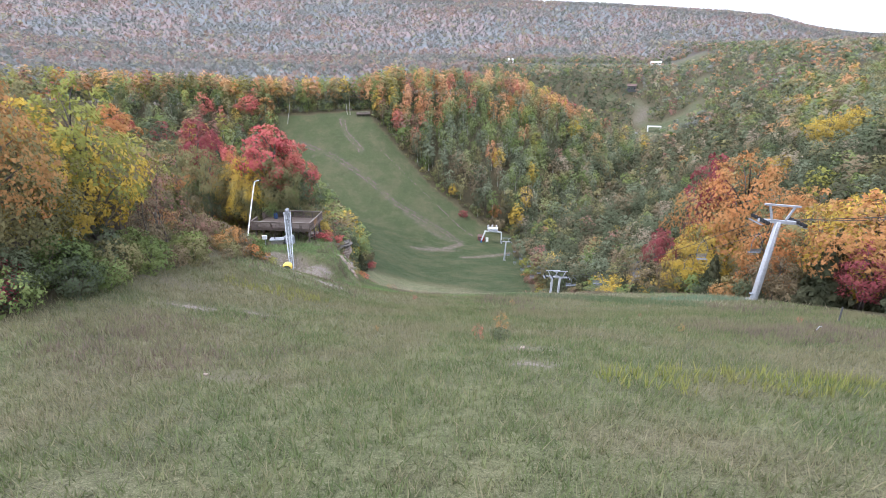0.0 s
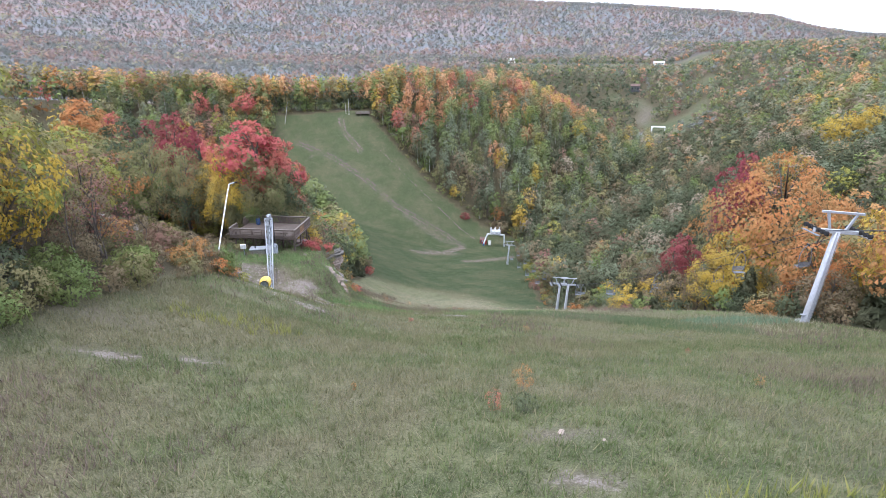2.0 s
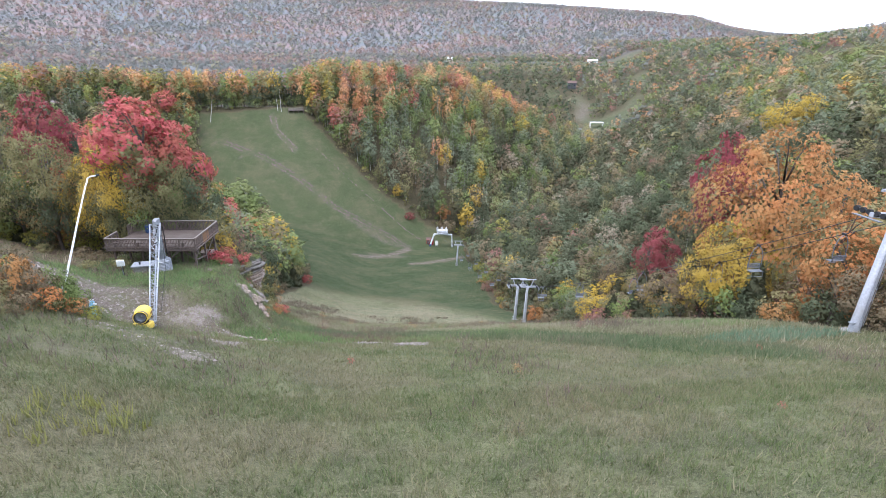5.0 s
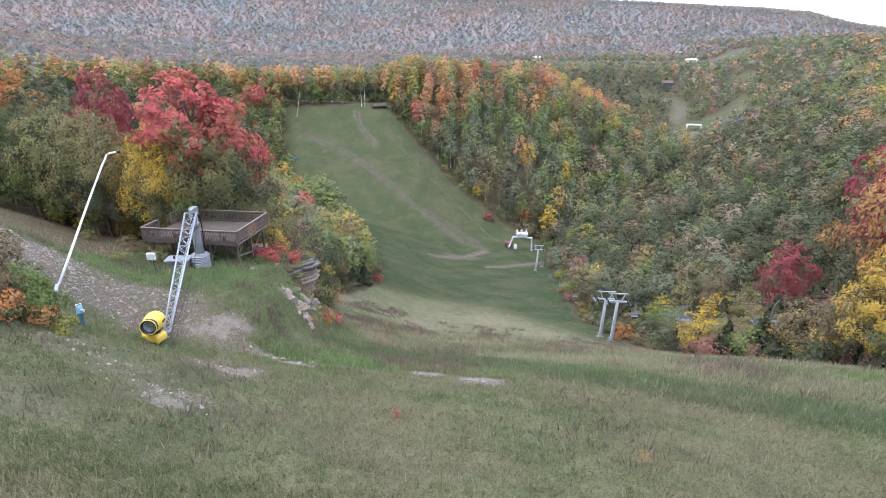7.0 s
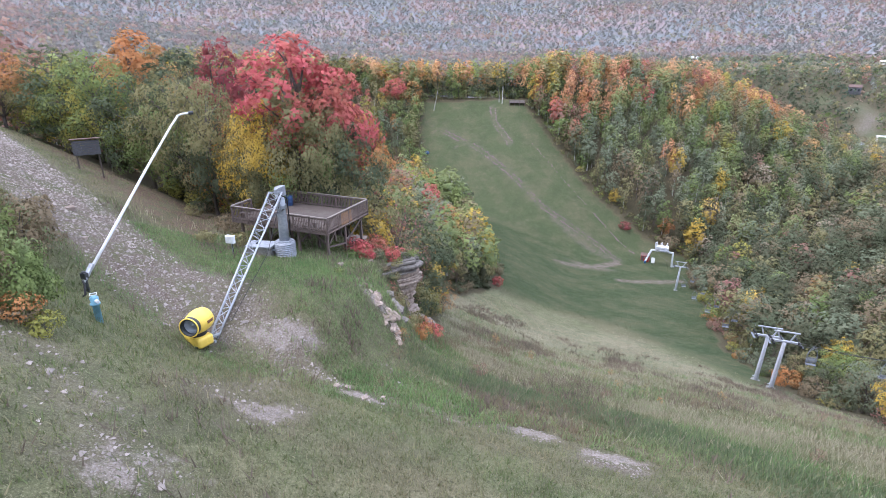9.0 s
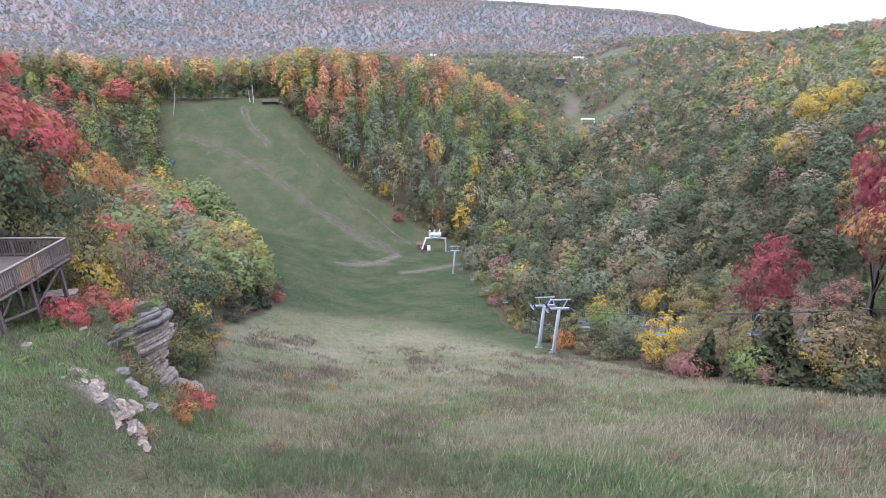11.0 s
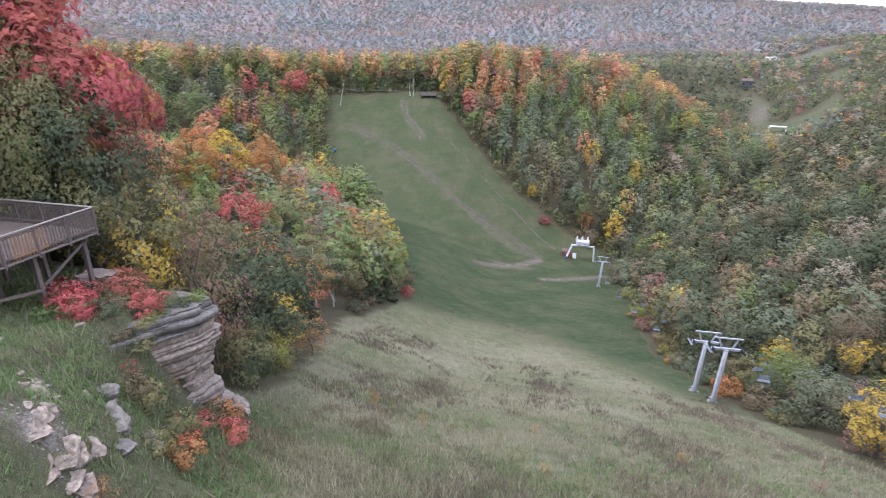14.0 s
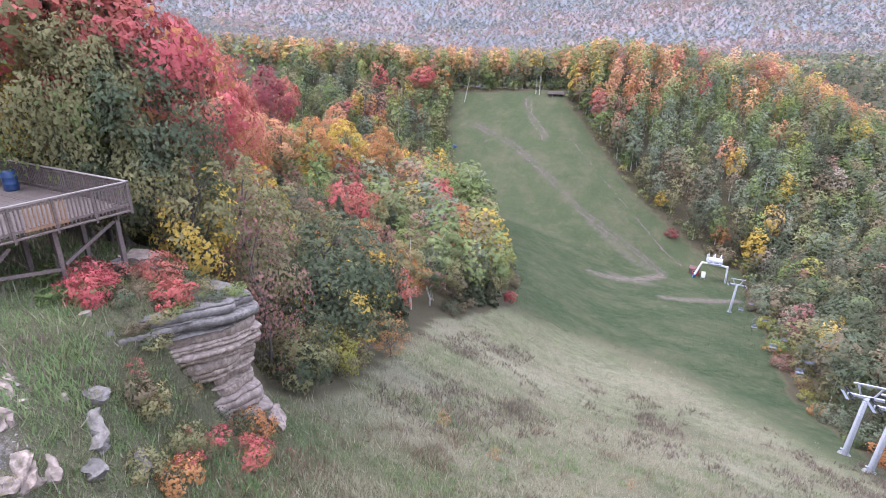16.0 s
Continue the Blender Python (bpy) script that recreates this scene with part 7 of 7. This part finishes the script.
blades("dark_weeds", "ragged patches of dark brown weeds in the dry grass", 190000, (-34, 36, 40, 140), lambda x, y, r: meadow(x, y, r) & (r.uniform(size=len(x)) < 0.6 * np.clip(1.0 * (mottle(x, y * 0.55, 6, 2.6) - 0.02), 0, 1) * np.where(y > 62, 1.3, 0.35)), (0.25, 0.75), (0.018, 0.045), WEED, 6, 0.7, 3)
blades("rust_weeds", "rusty brown dead weeds below the rock ledge", 60000, (-16, 22, 62, 104), lambda x, y, r: meadow(x, y, r) & (r.uniform(size=len(x)) < 0.8 * np.clip(2.2 * (mottle(x, y * 0.6, 5, 5.6) - 0.2), 0, 1) * (1.15 - ramp(x, -12, 14))), (0.2, 0.6), (0.012, 0.03), grass_material("rust_weeds", (0.17, 0.125, 0.08), (0.215, 0.155, 0.10), (0.25, 0.20, 0.14)), 26, 0.7, 3)
blades("edge_weeds", "bluish green weeds along the slope edge", 9000, (14, 36, 40, 70), lambda x, y, r: meadow(x, y, r) & (np.hypot((x - 28) / 5.5, (y - 54.5) / 2.2) < 1), (0.3, 0.7), (0.02, 0.05), grass_material("blue_green_weeds", (0.15, 0.24, 0.15), (0.19, 0.28, 0.18), (0.2, 0.26, 0.17)), 7, 0.6, 4)

blades("meadow_grass", "short green grass of the meadow and the far run", 90000, (-108, 36, 165, 352), meadow, (0.1, 0.26), (0.05, 0.12), grass_material("meadow_grass", (0.055, 0.086, 0.038), (0.085, 0.112, 0.052), (0.125, 0.12, 0.07), 0.3), 8, 1.0, 1)

# small coloured bushes on the slope and sumac on the ledge
BUSHES = "small bushes on the slope"
plant("sparse", "orange", 3.4, 28.2, 1.5, 0.9, BUSHES)
plant("sparse", "red", 1.9, 25.2, 1.1, 0.9, BUSHES)
plant("shrub", "dark", 3.0, 25.0, 0.8, 1.0, BUSHES)
bush_rng = np.random.default_rng(9)
for k in range(70):
    x, y = bush_rng.uniform(-14, 30), bush_rng.uniform(62, 100)
    if inside(x, y, OPEN):
        plant("sparse", ("brown", "pink", "brown", "orange", "brown", "brown", "olive")[k % 7], float(x), float(y), float(bush_rng.uniform(0.7, 1.5)), 1.1, BUSHES)
for k in range(16):
    x, y = bush_rng.uniform(-20, 32), bush_rng.uniform(26, 58)
    plant("sparse", ("red", "brown", "orange", "brown")[k % 4], float(x), float(y), float(bush_rng.uniform(0.4, 0.8)), 1.1, BUSHES)
SUMAC = "sumac on the rock ledge"


def ledge_top(x, y):
    """Top of the stone beds, or the ground where there are none."""
    on = -17.9 < x < -15.4 and 76.4 < y < 81.0
    return max(float(sheet_z(x, y)), -28.25 - 0.17 * (y - 76.3)) if on else None


for k in range(26):
    x, y = float(bush_rng.uniform(-19.4, -15.6)), float(bush_rng.uniform(74.6, 80.6))
    hue = ("red", "olive", "red", "brown", "olive", "red", "dark")[k % 7]
    plant("shrub" if hue == "red" else "sparse", hue, x, y, float(bush_rng.uniform(0.7, 1.5)), 0.9, SUMAC, "olive" if hue == "red" and k % 2 else None, ledge_top(x, y))
for k in range(34):
    plant("shrub", ("olive", "dark", "brown", "green")[k % 4], *map(float, (x := bush_rng.uniform(-18.6, -15.6), y := bush_rng.uniform(75.4, 80.8))), float(bush_rng.uniform(0.3, 0.65)), 1.4, SUMAC, None, ledge_top(x, y))
for k in range(54):
    hue = ("olive", "red", "brown", "dark", "olive", "orange", "olive", "brown", "red")[k % 9]
    plant("sparse" if k % 2 else "shrub", hue, float(bush_rng.uniform(-15.6, -12.6)), float(bush_rng.uniform(72.8, 80.2)), float(bush_rng.uniform(0.4, 1.3)), 1.0, SUMAC, "olive" if hue == "red" else None)
for x, y, h, hue in ((-20.8, 76.0, 0.9, "green"), (-22.8, 74.2, 0.8, "green"), (-18.4, 74.6, 0.7, "green"), (-17.2, 70.2, 0.6, "green"), (-26.2, 72.2, 1.2, "olive"), (-28.4, 71.0, 1.1, "olive"), (-30.5, 76.5, 1.2, "brown"), (-33.5, 79.5, 1.3, "brown"), (-38.0, 80.5, 1.2, "olive"), (-14.6, 78.9, 1.4, "orange")):
    plant("shrub", hue, x, y, h, 1.1, SUMAC if hue == "orange" else "low bushes round the deck")

# wheel ruts worn into the far run
RUT = surface("worn_earth", (0.115, 0.09, 0.078), 0.95, 0.0, 0.45, 2.5, 0.3, 0.25, dirt=(0.07, 0.075, 0.05))


def ruts(name, line, offset, half, seed):
    """Broken strips of bare earth beside a line."""
    rng = np.random.default_rng(seed)
    pts = [Vector((*p, 0)) for p in line]
    left, right, bare = [], [], []
    for a, b in zip(pts, pts[1:]):
        n = int((b - a).length / 0.9)
        side = (b - a).normalized().cross(Vector((0, 0, 1)))
        for k in range(n):
            p = a.lerp(b, k / n) + side * (offset + rng.normal(0, 0.2))
            w = half * rng.uniform(0.15, 1.4)
            left.append(p - side * w)
            right.append(p + side * w * rng.uniform(0.3, 1.2))
            bare.append(float(lumps(p.x, p.y, 4.5, 2.0 + offset)) + rng.normal(0, 0.3) > -0.25)
    v = [(p.x, p.y, float(sheet_z(p.x, p.y)) + 0.05) for p in left + right]
    n = len(left)
    f = [(k, k + n, k + n + 1, k + 1) for k in range(n - 1) if bare[k]]
    return tagged(new(name, mesh_from(name, v, f, (RUT,))), "worn wheel rut in the grass of the far run", "track", "wheel ruts", "structure")


for off in (-1.0, 1.0):
    ruts("wheel_rut", TRACK_UP, off, 0.45, 5 + int(off))
    ruts("wheel_rut", TRACK_MID, off * 1.3, 0.5, 9 + int(off))
ruts("wheel_rut", ((14, 276), (0, 288), (-16, 301), (-40, 322)), 0.0, 0.45, 13)
